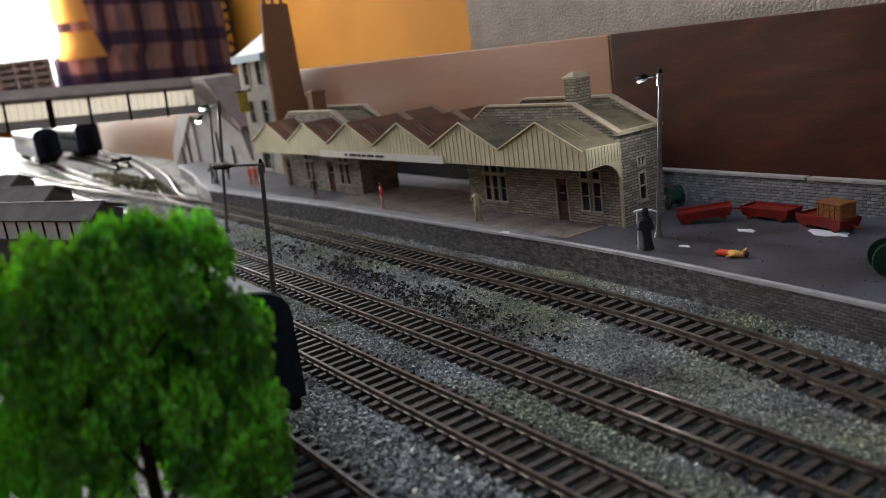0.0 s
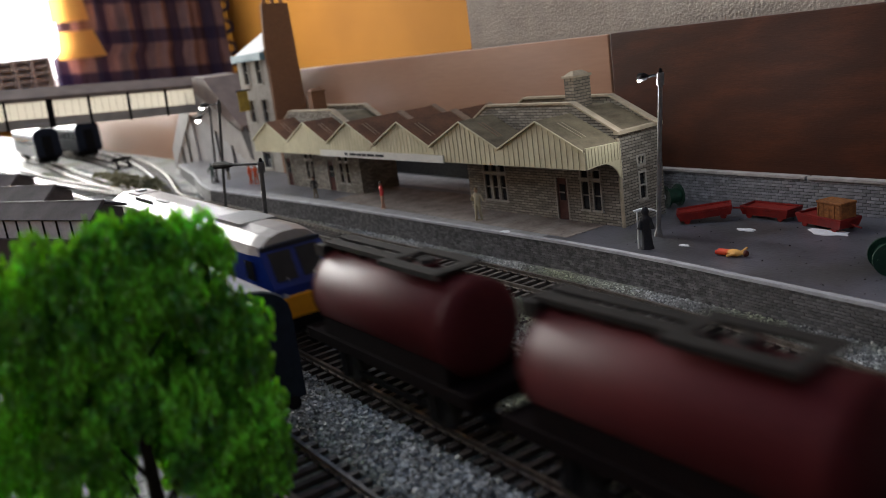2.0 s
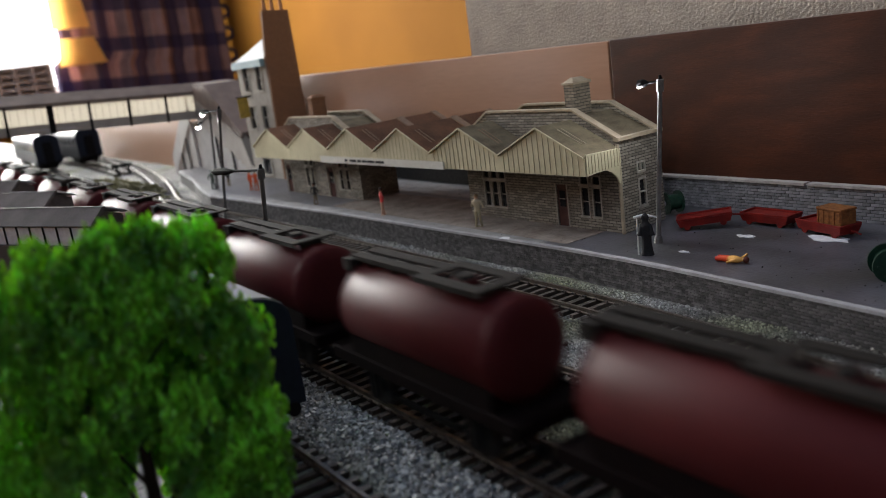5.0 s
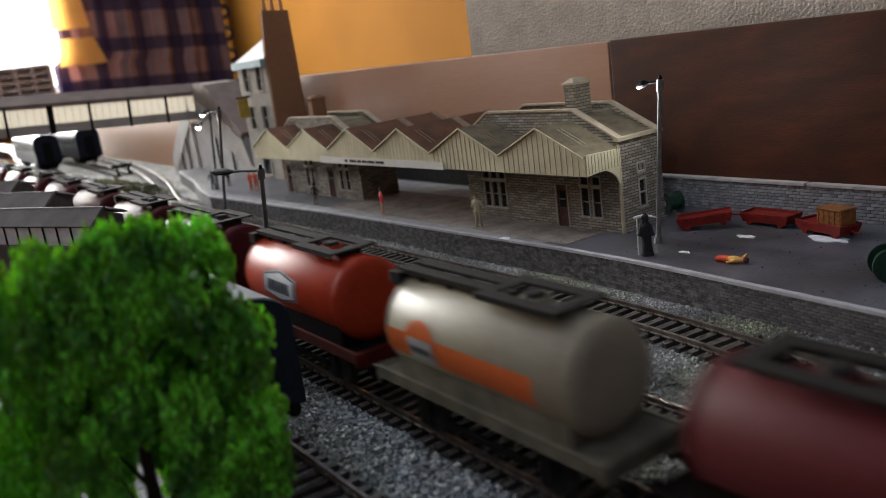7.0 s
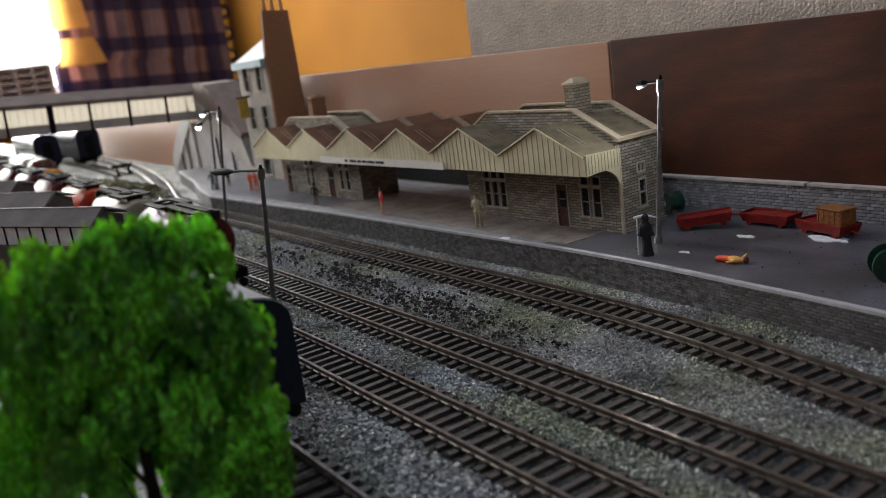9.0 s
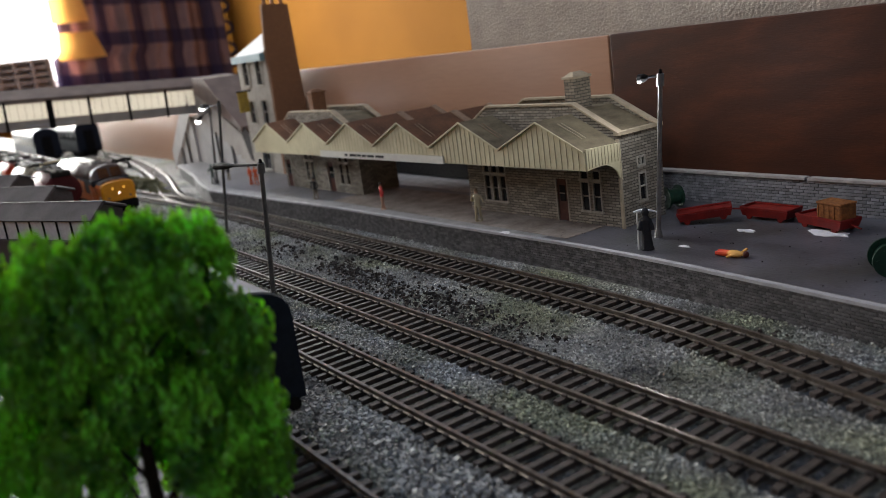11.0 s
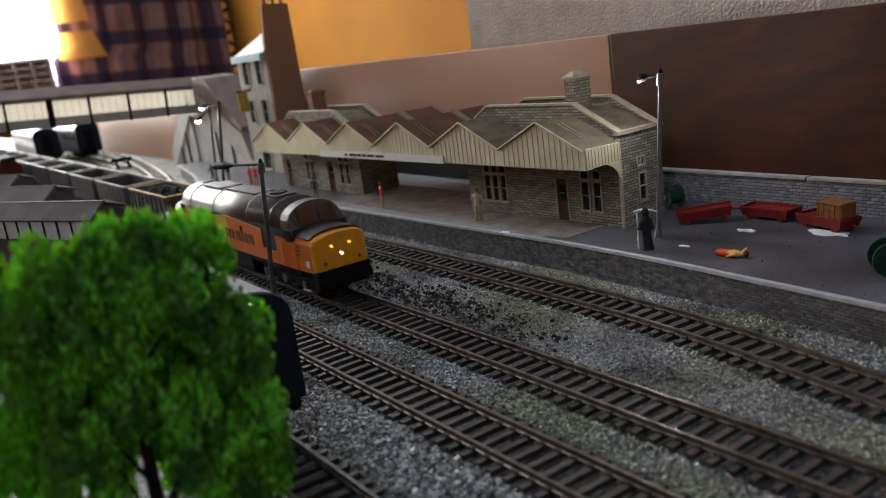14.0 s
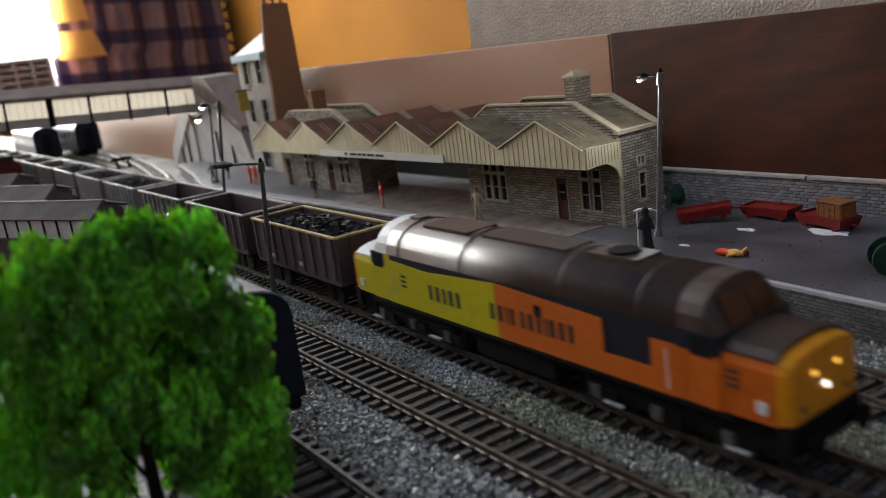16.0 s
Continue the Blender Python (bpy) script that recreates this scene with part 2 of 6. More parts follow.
BRIDGER = mat("bridge roof card", (0.20, 0.15, 0.125), (0.14, 0.105, 0.088), 0.6, scale=60)
BRIDGEW = mat("bridge pale panel", (0.42, 0.41, 0.40), (0.33, 0.32, 0.31), 0.75, scale=50)
HOUSEB = brick_mat("house brown brick", (0.33, 0.175, 0.095), (0.27, 0.14, 0.075), (0.2, 0.12, 0.075), 0.003, 0.001, 0.0001)
HOUSEF = mat("house front stone", (0.36, 0.33, 0.28), (0.27, 0.25, 0.21), 0.8, scale=150)
GUTTER = mat("pale blue cornice", (0.20, 0.32, 0.36), (0.15, 0.25, 0.28), 0.6)
HROOF = mat("pale house roof", (0.55, 0.56, 0.58), (0.45, 0.46, 0.48), 0.6)
TERRA = mat("terracotta", (0.45, 0.23, 0.12), (0.35, 0.17, 0.09), 0.8)
YSIGN = mat("yellow inn sign", (0.45, 0.30, 0.05), (0.3, 0.2, 0.04), 0.6)
CARTRED = mat("red cart plastic", (0.24, 0.015, 0.010), (0.12, 0.009, 0.007), 0.5, scale=160, wear=0.3)
CRATE = mat("tan wicker crate", (0.30, 0.115, 0.032), (0.15, 0.055, 0.016), 0.7, scale=700, fine=2500, bump=0.6, dist=0.0004)
GREENP = mat("dark green plastic", (0.010, 0.042, 0.024), (0.007, 0.026, 0.015), 0.4)
PAPER = mat("torn white paper", (0.78, 0.78, 0.78), (0.68, 0.68, 0.68), 0.9)
REAPER = mat("black robe", (0.012, 0.012, 0.014), (0.02, 0.02, 0.022), 0.7)
FIGBEIGE = mat("beige figure paint", (0.52, 0.46, 0.34), (0.36, 0.31, 0.22), 0.7, scale=250)
FIGRED = mat("red figure paint", (0.62, 0.14, 0.11), (0.45, 0.16, 0.12), 0.6, scale=250)
FIGDARK = mat("dark figure paint", (0.10, 0.095, 0.075), (0.05, 0.05, 0.04), 0.7, scale=250)
FIGGREEN = mat("green grey figure paint", (0.12, 0.17, 0.14), (0.08, 0.09, 0.08), 0.7, scale=250)
FIGORANGE = mat("orange figure paint", (0.72, 0.20, 0.06), (0.6, 0.13, 0.04), 0.6, scale=250)
FIGYEL = mat("yellow figure paint", (0.82, 0.36, 0.09), (0.70, 0.16, 0.045), 0.6, scale=220)
BARK = mat("tree bark", (0.022, 0.016, 0.012), (0.012, 0.009, 0.007), 0.9, scale=300, spec=0.1)
# Leaf tone varies; its dark blotches also paint some shade between the clumps.
LEAF = random_tint(mat("green foliage foam", (0.21, 0.64, 0.05), (0.008, 0.09, 0.022), 0.27, scale=60, fine=400, spec=0.8, wear=0.12), 0.12, 2.0, True)
LICHEN = mat("olive lichen", (0.16, 0.15, 0.08), (0.09, 0.085, 0.045), 0.95, scale=300)
FRAMEWIN = mat("white window frame", (0.8, 0.8, 0.8), (0.72, 0.72, 0.72), 0.4)
BASKET = mat("checked basket weave", (0.50, 0.42, 0.38), (0.25, 0.18, 0.16), 0.8, scale=90)
TASSEL = mat("navy trim", (0.03, 0.022, 0.05), (0.02, 0.015, 0.035), 0.9)


def grain(m, scale, amount, dark, lean=35):
    """Wavy plywood figure over a wood material."""
    nt = m.node_tree
    b = nt.nodes["Principled BSDF"]
    old = b.inputs["Base Color"].links[0].from_socket
    tc, mp = nt.nodes.new("ShaderNodeTexCoord"), nt.nodes.new("ShaderNodeMapping")
    mp.inputs["Scale"].default_value = (0.55, 1, 1.6)
    mp.inputs["Rotation"].default_value = (0, radians(lean), 0)
    nt.links.new(tc.outputs["Object"], mp.inputs[0])
    w = nt.nodes.new("ShaderNodeTexWave")
    w.bands_direction = "Z"
    w.inputs["Scale"].default_value, w.inputs["Distortion"].default_value = scale, 9.0
    w.inputs["Detail"].default_value, w.inputs["Detail Scale"].default_value = 4.0, 1.6
    nt.links.new(mp.outputs[0], w.inputs[0])
    mu = nt.nodes.new("ShaderNodeMath")
    mu.operation = "MULTIPLY"
    mu.inputs[1].default_value = amount
    nt.links.new(w.outputs["Fac"], mu.inputs[0])
    mx = nt.nodes.new("ShaderNodeMix")
    mx.data_type = "RGBA"
    mx.inputs[7].default_value = (*dark, 1)
    nt.links.new(mu.outputs[0], mx.inputs[0])
    nt.links.new(old, mx.inputs[6])
    nt.links.new(mx.outputs[2], b.inputs["Base Color"])


grain(PLYDARK, 11, 0.7, (0.034, 0.0098, 0.0042), 66)
grain(PLYLIGHT, 6, 0.25, (0.33, 0.17, 0.10))
PAPERGLAZE = mat("tracing paper glazing", (0.8, 0.8, 0.78), (0.72, 0.72, 0.70), 0.8, bump=0)
_nt = PAPERGLAZE.node_tree
_tr, _ms = _nt.nodes.new("ShaderNodeBsdfTranslucent"), _nt.nodes.new("ShaderNodeMixShader")
_tr.inputs[0].default_value = (0.66, 0.63, 0.57, 1)
_ms.inputs[0].default_value = 0.75
_nt.links.new(_nt.nodes["Principled BSDF"].outputs[0], _ms.inputs[1])
_nt.links.new(_tr.outputs[0], _ms.inputs[2])
_nt.links.new(_ms.outputs[0], _nt.nodes["Material Output"].inputs["Surface"])


def painted(m, axis, span, stops):
    """Bands of paint along a small moulded figure."""
    nt = m.node_tree
    b = nt.nodes["Principled BSDF"]
    tc, se, mr = (nt.nodes.new("ShaderNode" + k) for k in ("TexCoord", "SeparateXYZ", "MapRange"))
    cr = nt.nodes.new("ShaderNodeValToRGB")
    nt.links.new(tc.outputs["Object"], se.inputs[0])
    nt.links.new(se.outputs[axis], mr.inputs[0])
    mr.inputs[1].default_value, mr.inputs[2].default_value = span
    nt.links.new(mr.outputs[0], cr.inputs[0])
    el = cr.color_ramp.elements
    while len(el) < len(stops):
        el.new(0.5)
    for e, (p, c) in zip(el, stops):
        e.position, e.color = p, (*c, 1)
    mx = nt.nodes.new("ShaderNodeMix")
    mx.data_type, mx.blend_type = "RGBA", "MULTIPLY"
    mx.inputs[0].default_value = 0.3
    nt.links.new(cr.outputs[0], mx.inputs[6])
    nt.links.new(b.inputs["Base Color"].links[0].from_socket, mx.inputs[7])
    nt.links.new(mx.outputs[2], b.inputs["Base Color"])


SKIN, HAIR = (0.52, 0.30, 0.20), (0.03, 0.02, 0.015)
painted(FIGYEL, 0, (-0.010, 0.010), [(0.0, (0.55, 0.03, 0.02)), (0.38, (0.80, 0.12, 0.03)), (0.46, (0.85, 0.52, 0.12)), (0.80, (0.85, 0.55, 0.16)), (0.86, (0.10, 0.03, 0.02))])
painted(FIGRED, 2, (0.0, 0.0215), [(0.0, (0.45, 0.30, 0.20)), (0.46, (0.50, 0.33, 0.22)), (0.50, (0.70, 0.07, 0.06)), (0.82, (0.70, 0.08, 0.07)), (0.87, SKIN), (0.94, HAIR)])
painted(FIGBEIGE, 2, (0.0, 0.0225), [(0.0, (0.30, 0.25, 0.16)), (0.47, (0.50, 0.43, 0.28)), (0.82, (0.55, 0.48, 0.33)), (0.87, SKIN), (0.95, (0.25, 0.17, 0.09))])
painted(FIGDARK, 2, (0.0, 0.0190), [(0.0, (0.30, 0.24, 0.15)), (0.40, (0.22, 0.18, 0.12)), (0.48, (0.03, 0.03, 0.03)), (0.82, (0.04, 0.035, 0.03)), (0.87, SKIN), (0.95, HAIR)])
painted(FIGORANGE, 2, (0.0, 0.0205), [(0.0, (0.45, 0.14, 0.06)), (0.46, (0.62, 0.13, 0.05)), (0.82, (0.75, 0.14, 0.05)), (0.88, SKIN), (0.95, HAIR)])
_nt = LEAF.node_tree
_tr, _ms = _nt.nodes.new("ShaderNodeBsdfTranslucent"), _nt.nodes.new("ShaderNodeMixShader")
_tr.inputs[0].default_value = (0.58, 0.94, 0.09, 1)
_ms.inputs[0].default_value = 0.42
_nt.links.new(_nt.nodes["Principled BSDF"].outputs[0], _ms.inputs[1])
_nt.links.new(_tr.outputs[0], _ms.inputs[2])
_nt.links.new(_ms.outputs[0], _nt.nodes["Material Output"].inputs["Surface"])


# ---- mesh helpers ----
def finish(name, bm, material, smooth=False):
    bmesh.ops.recalc_face_normals(bm, faces=bm.faces)
    me = bpy.data.meshes.new(name)
    bm.to_mesh(me)
    bm.free()
    for m in (material if isinstance(material, (list, tuple)) else [material]):
        me.materials.append(m)
    if smooth:
        me.polygons.foreach_set("use_smooth", [True] * len(me.polygons))
    return me


def part(name, bm, material, parent, label="", smooth=False):
    ob = new(name, finish(name, bm, material, smooth))
    ob.parent = parent
    return tagged(ob, label)


def thing(name, m, label, category, group="", kind=""):
    ob = new(name)
    ob.empty_display_size = 0.01
    ob.matrix_basis = m
    return tagged(ob, label, category, group, kind)


def single(name, bm, material, m, label, category, group="", kind="", smooth=False):
    ob = new(name, finish(name, bm, material, smooth))
    ob.matrix_basis = m
    return tagged(ob, label, category, group, kind)


def box(bm, x0, x1, y0, y1, z0, z1, bev=0.0):
    vs = bmesh.ops.create_cube(bm, size=1.0)["verts"]
    for v in vs:
        v.co = Vector(((x0 + x1) / 2 + v.co.x * (x1 - x0), (y0 + y1) / 2 + v.co.y * (y1 - y0), (z0 + z1) / 2 + v.co.z * (z1 - z0)))
    if bev:
        es = list({e for v in vs for e in v.link_edges})
        bmesh.ops.bevel(bm, geom=es, offset=bev, segments=2, profile=0.6, affect="EDGES")
    return vs


def Box(x0, x1, y0, y1, z0, z1, bev=0.0):
    bm = bmesh.new()
    box(bm, x0, x1, y0, y1, z0, z1, bev)
    return bm


def cyl(bm, a, b, r, r2=None, seg=12):
    a, b = Vector(a), Vector(b)
    d = b - a
    vs = bmesh.ops.create_cone(bm, cap_ends=True, segments=seg, radius1=r, radius2=r if r2 is None else r2, depth=d.length)["verts"]
    bmesh.ops.transform(bm, matrix=Matrix.Translation((a + b) / 2) @ d.to_track_quat("Z", "Y").to_matrix().to_4x4(), verts=vs)
    return vs


def Cyl(a, b, r, r2=None, seg=12):
    bm = bmesh.new()
    cyl(bm, a, b, r, r2, seg)
    return bm


def ball(bm, c, rx, ry=None, rz=None, sub=2):
    vs = bmesh.ops.create_icosphere(bm, subdivisions=sub, radius=1.0)["verts"]
    for v in vs:
        v.co = Vector((c[0] + v.co.x * rx, c[1] + v.co.y * (ry or rx), c[2] + v.co.z * (rz or rx)))
    return vs


def prism(bm, pts, axis, a, b):
    """A closed outline, extruded along an axis: x takes (y, z) pairs, y takes (x, z), z takes (x, y)."""
    def at(p, q):
        return {"x": (q, p[0], p[1]), "y": (p[0], q, p[1]), "z": (p[0], p[1], q)}[axis]
    v0, v1 = [bm.verts.new(at(p, a)) for p in pts], [bm.verts.new(at(p, b)) for p in pts]
    n = len(pts)
    bm.faces.new(v0), bm.faces.new(v1[::-1])
    for i in range(n):
        bm.faces.new((v0[i], v1[i], v1[(i + 1) % n], v0[(i + 1) % n]))
    return v0 + v1


def Prism(pts, axis, a, b):
    bm = bmesh.new()
    prism(bm, pts, axis, a, b)
    return bm


def loft(bm, rings, caps=True):
    rs = [[bm.verts.new(p) for p in r] for r in rings]
    n = len(rs[0])
    for a, b in zip(rs, rs[1:]):
        for i in range(n):
            bm.faces.new((a[i], b[i], b[(i + 1) % n], a[(i + 1) % n]))
    if caps:
        bm.faces.new(rs[0][::-1]), bm.faces.new(rs[-1])


def Wall(w, h, holes, t=0.002, top=None):
    """An upright wall over x 0..w and z 0..h, front at y 0, with openings (x0, x1, z0, z1) right through it."""
    xs = sorted({0, w, *[v for o in holes for v in o[:2]]})
    zs = sorted({0, h, *[v for o in holes for v in o[2:]]})
    bm = bmesh.new()
    grid = {}

    def vert(i, k, y):
        if (i, k, y) not in grid:
            grid[i, k, y] = bm.verts.new((xs[i], y, zs[k]))
        return grid[i, k, y]

    def solid(i, k):
        if not (0 <= i < len(xs) - 1 and 0 <= k < len(zs) - 1):
            return False
        cx, cz = (xs[i] + xs[i + 1]) / 2, (zs[k] + zs[k + 1]) / 2
        return not any(o[0] < cx < o[1] and o[2] < cz < o[3] for o in holes)

    for i in range(len(xs) - 1):
        for k in range(len(zs) - 1):
            if solid(i, k):
                for y in (0, t):
                    bm.faces.new((vert(i, k, y), vert(i + 1, k, y), vert(i + 1, k + 1, y), vert(i, k + 1, y)))
                for di, dk, a, b in ((-1, 0, (i, k), (i, k + 1)), (1, 0, (i + 1, k), (i + 1, k + 1)), (0, -1, (i, k), (i + 1, k)), (0, 1, (i, k + 1), (i + 1, k + 1))):
                    if not solid(i + di, k + dk):
                        bm.faces.new((vert(*a, 0), vert(*b, 0), vert(*b, t), vert(*a, t)))
    return bm


def one_skin(ob, size):
    """Joins the pieces of a moulded figure into one skin."""
    md = ob.modifiers.new("skin", "REMESH")
    md.mode, md.voxel_size, md.use_smooth_shade = "VOXEL", size, True
    return ob


def points_mesh(name, base_v, base_f, places, sizes, turns, material, squash=1.0):
    """Many small alike pieces in one mesh."""
    bv = np.array(base_v, float)
    n, k = len(places), len(bv)
    a, b = turns[:, 0], turns[:, 1]
    ca, sa, cb, sb = np.cos(a), np.sin(a), np.cos(b), np.sin(b)
    z0 = np.zeros(n)
    rz = np.stack([np.stack([ca, -sa, z0], 1), np.stack([sa, ca, z0], 1), np.stack([z0, z0, z0 + 1], 1)], 1)
    rx = np.stack([np.stack([z0 + 1, z0, z0], 1), np.stack([z0, cb, -sb], 1), np.stack([z0, sb, cb], 1)], 1)
    v = np.einsum("nij,kj->nki", rz @ rx, bv) * sizes[:, None, :] + places[:, None, :]
    f = (np.array(base_f)[None] + (np.arange(n) * k)[:, None, None]).reshape(-1, len(base_f[0]))
    me = bpy.data.meshes.new(name)
    me.from_pydata(v.reshape(-1, 3).tolist(), [], f.tolist())
    me.materials.append(material)
    return me


OCTA_V = [(1, 0, 0), (-1, 0, 0), (0, 1, 0), (0, -1, 0), (0, 0, 1), (0, 0, -1)]
OCTA_F = [(0, 2, 4), (2, 1, 4), (1, 3, 4), (3, 0, 4), (2, 0, 5), (1, 2, 5), (3, 1, 5), (0, 3, 5)]
STONE_V = [(-1, -.8, -.6), (.9, -1, -.7), (1, .8, -.6), (-.8, 1, -.6), (-.6, -.7, .7), (.7, -.5, .8), (.6, .7, .6), (-.7, .5, .9)]
STONE_F = [(0, 3, 2, 1), (4, 5, 6, 7), (0, 1, 5, 4), (1, 2, 6, 5), (2, 3, 7, 6), (3, 0, 4, 7)]

# ---- the room ----
ZP = 0.0115
single("floor", Box(-5.2, 3.2, -2.4, 2.2, -1.0, -0.9), FLOORM, Matrix(), "dull brown carpet under the layout table", "floor", kind="structure")
single("wall_north", Box(-0.574, 3.0, 0.44, 0.60, -0.9, 1.5), PLASTER, Matrix(), "white textured wallpaper on the wall behind the boards", "wall", kind="structure")
single("wall_alcove", Box(-5.2, 3.0, 1.95, 2.1, -0.9, 1.5), OCHRE, Matrix(), "ochre painted wall at the back of the room", "wall", kind="structure")


def framed_wall(name, w, h, hole, m, label):
    bm = Wall(w, h, [hole] if hole[1] > hole[0] else [], 0.15)
    return single(name, bm, OCHRE, m, label, "wall", kind="structure")


framed_wall("wall_west", 4.5, 2.4, (2.05, 3.62, 1.05, 2.3), Matrix.Translation((-5.0, -2.4, -0.9)) @ pose(0, 0, 0, 0, 0, 90), "ochre wall with the bright window")
framed_wall("wall_east", 4.5, 2.4, (2.15, 2.80, 1.0, 1.7), Matrix.Translation((3.15, -2.4, -0.9)) @ pose(0, 0, 0, 0, 0, 90), "ochre wall with an added, unseen window opening")
framed_wall("wall_south", 8.4, 2.4, (1.6, 1.6, 1.3, 1.3), Matrix.Translation((-5.2, -2.35, -0.9)), "plain ochre wall behind the table")


def window(name, m, w, h):
    th = thing(name, m, "bright window with a white painted frame", "window", kind="structure")
    for nm, b in (("window_sill", (-0.04, w + 0.04, -0.04, 0.15, -0.03, 0)), ("frame", (0, 0.05, 0.06, 0.11, 0, h)), ("frame", (w - 0.05, w, 0.06, 0.11, 0, h)),
                  ("frame", (0.05, w - 0.05, 0.06, 0.11, h - 0.05, h)), ("frame", (0.05, w - 0.05, 0.06, 0.11, 0, 0.05)), ("mullion", (w * 0.35 - 0.02, w * 0.35 + 0.02, 0.06, 0.11, 0.05, h - 0.05))):
        part(nm, Box(*b, 0.004), FRAMEWIN, th)
    return th


west_window = window("window_1", Matrix.Translation((-5.0, -0.35, 0.15)) @ pose(0, 0, 0, 0, 0, 90), 1.57, 1.25)
part("shelf", Box(0.50, 1.25, -0.42, -0.041, -0.03, 0.0, 0.003), FRAMEWIN, west_window)
# This east window is assumed, a setting for the added lamp.
window("added_east_window", Matrix.Translation((3.0, 0.40, 0.10)) @ pose(0, 0, 0, 0, 0, -90), 0.65, 0.7)
# The ceiling opening and its window are invented to house the overhead lamp.
bm = Wall(8.4, 4.6, [(2.55, 4.05, 1.80, 3.00)], 0.1)
single("ceiling", bm, CEIL, Matrix.Translation((-5.2, -2.4, 1.6)) @ pose(0, 0, 0, 90) @ Matrix.Diagonal((1, 1, 1, 1)), "plain white painted ceiling with an added, unseen roof opening", "ceiling", kind="structure")
window("added_roof_window", Matrix.Translation((-2.65, -0.60, 1.5)) @ pose(0, 0, 0, 90), 1.5, 1.2)

SKYGLOW = mat("bright sky outside", (0.95, 0.97, 1.0), (0.95, 0.97, 1.0), 0.9, bump=0, emit=2.5)
single("backdrop", Box(-6.0, -5.95, -1.6, 2.6, -0.6, 2.4), SKYGLOW, Matrix(), "white bright sky outside the window", "sky", kind="structure")

# checked curtain beside the window
def curtain():
    m = mat("checked curtain cloth", (0.38, 0.24, 0.225), (0.29, 0.18, 0.17), 0.95, scale=12, fine=400)
    nt = m.node_tree
    b = nt.nodes["Principled BSDF"]
    tc, se = nt.nodes.new("ShaderNodeTexCoord"), nt.nodes.new("ShaderNodeSeparateXYZ")
    nt.links.new(tc.outputs["UV"], se.inputs[0])
    col = b.inputs["Base Color"].links[0].from_socket
    for out, period, width in ((0, 0.24, 0.33), (1, 0.215, 0.34)):
        d, fr, lt = (nt.nodes.new("ShaderNodeMath") for _ in range(3))
        d.operation, fr.operation, lt.operation = "DIVIDE", "FRACT", "LESS_THAN"
        d.inputs[1].default_value, lt.inputs[1].default_value = period, width
        nt.links.new(se.outputs[out], d.inputs[0])
        nt.links.new(d.outputs[0], fr.inputs[0])
        nt.links.new(fr.outputs[0], lt.inputs[0])
        mx = nt.nodes.new("ShaderNodeMix")
        mx.data_type = "RGBA"
        mx.inputs[7].default_value = (0.045, 0.035, 0.085, 1)
        mul = nt.nodes.new("ShaderNodeMath")
        mul.operation = "MULTIPLY"
        mul.inputs[1].default_value = 0.8
        nt.links.new(lt.outputs[0], mul.inputs[0])
        nt.links.new(mul.outputs[0], mx.inputs[0])
        nt.links.new(col, mx.inputs[6])
        col = mx.outputs[2]
    nt.links.new(col, b.inputs["Base Color"])
    b.inputs["Transmission Weight"].default_value = 0.0
    tr, ms = nt.nodes.new("ShaderNodeBsdfTranslucent"), nt.nodes.new("ShaderNodeMixShader")
    nt.links.new(col, tr.inputs[0])
    ms.inputs[0].default_value = 0.4
    nt.links.new(b.outputs[0], ms.inputs[1])
    nt.links.new(tr.outputs[0], ms.inputs[2])
    nt.links.new(ms.outputs[0], nt.nodes["Material Output"].inputs["Surface"])
    th = thing("curtain", Matrix.Translation((-4.84, 0.0, 0.0)), "brown and navy checked curtain with looped edge trim", "curtain")
    bm = bmesh.new()
    uv = bm.loops.layers.uv.new("UVMap")
    n, k = 90, 24
    def at(i, j, back):
        u, v = i / n, j / k
        y = (0.93 if v < 0.13 else 0.985) + u * (0.97 if v < 0.13 else 0.915) + 0.06 * (1 - u) * max(0, v - 0.25)
        z = 0.14 - 0.05 * u + v * 1.2
        x = 0.035 * math.sin(u * 34) * (0.6 + 0.4 * v) + 0.012 * math.sin(u * 83 + v)
        return (x - back, y, z)
    for back, flip in ((0.0, 1), (0.004, -1)):
        g = [[bm.verts.new(at(i, j, back)) for j in range(k + 1)] for i in range(n + 1)]
        for i in range(n):
            for j in range(k):
                f = bm.faces.new((g[i][j], g[i + 1][j], g[i + 1][j + 1], g[i][j + 1]))
                for lp, (a, c) in zip(f.loops, ((i, j), (i + 1, j), (i + 1, j + 1), (i, j + 1))):
                    lp[uv].uv = (a / n * 1.1, c / k * 1.2)
    part("cloth", bm, m, th, smooth=True)
    lit_patch = mat("curtain light patch colour", (0.85, 0.48, 0.16), (0.75, 0.40, 0.12), 0.9, scale=20, fine=300)
    sn = lit_patch.node_tree
    t2, m2 = sn.nodes.new("ShaderNodeBsdfTranslucent"), sn.nodes.new("ShaderNodeMixShader")
    t2.inputs[0].default_value = (0.80, 0.60, 0.30, 1)
    m2.inputs[0].default_value = 0.5
    sn.links.new(sn.nodes["Principled BSDF"].outputs[0], m2.inputs[1])
    sn.links.new(t2.outputs[0], m2.inputs[2])
    sn.links.new(m2.outputs[0], sn.nodes["Material Output"].inputs["Surface"])
    # Added orange sheets: window light through the cloth is put into their colour.
    for z0, z1, ya, yb in ((0.285, 0.425, 0.955, 1.15), (0.475, 0.95, 0.955, 1.095)):
        part("painted_light_patch", Prism([(ya, z0), (yb + 0.05, z0), (yb, z1), (ya + 0.02, z1)], "x", 0.050, 0.053), lit_patch, th, "orange sheet painting the lit patch on the curtain edge")
    for q in range(9):
        bm = bmesh.new()
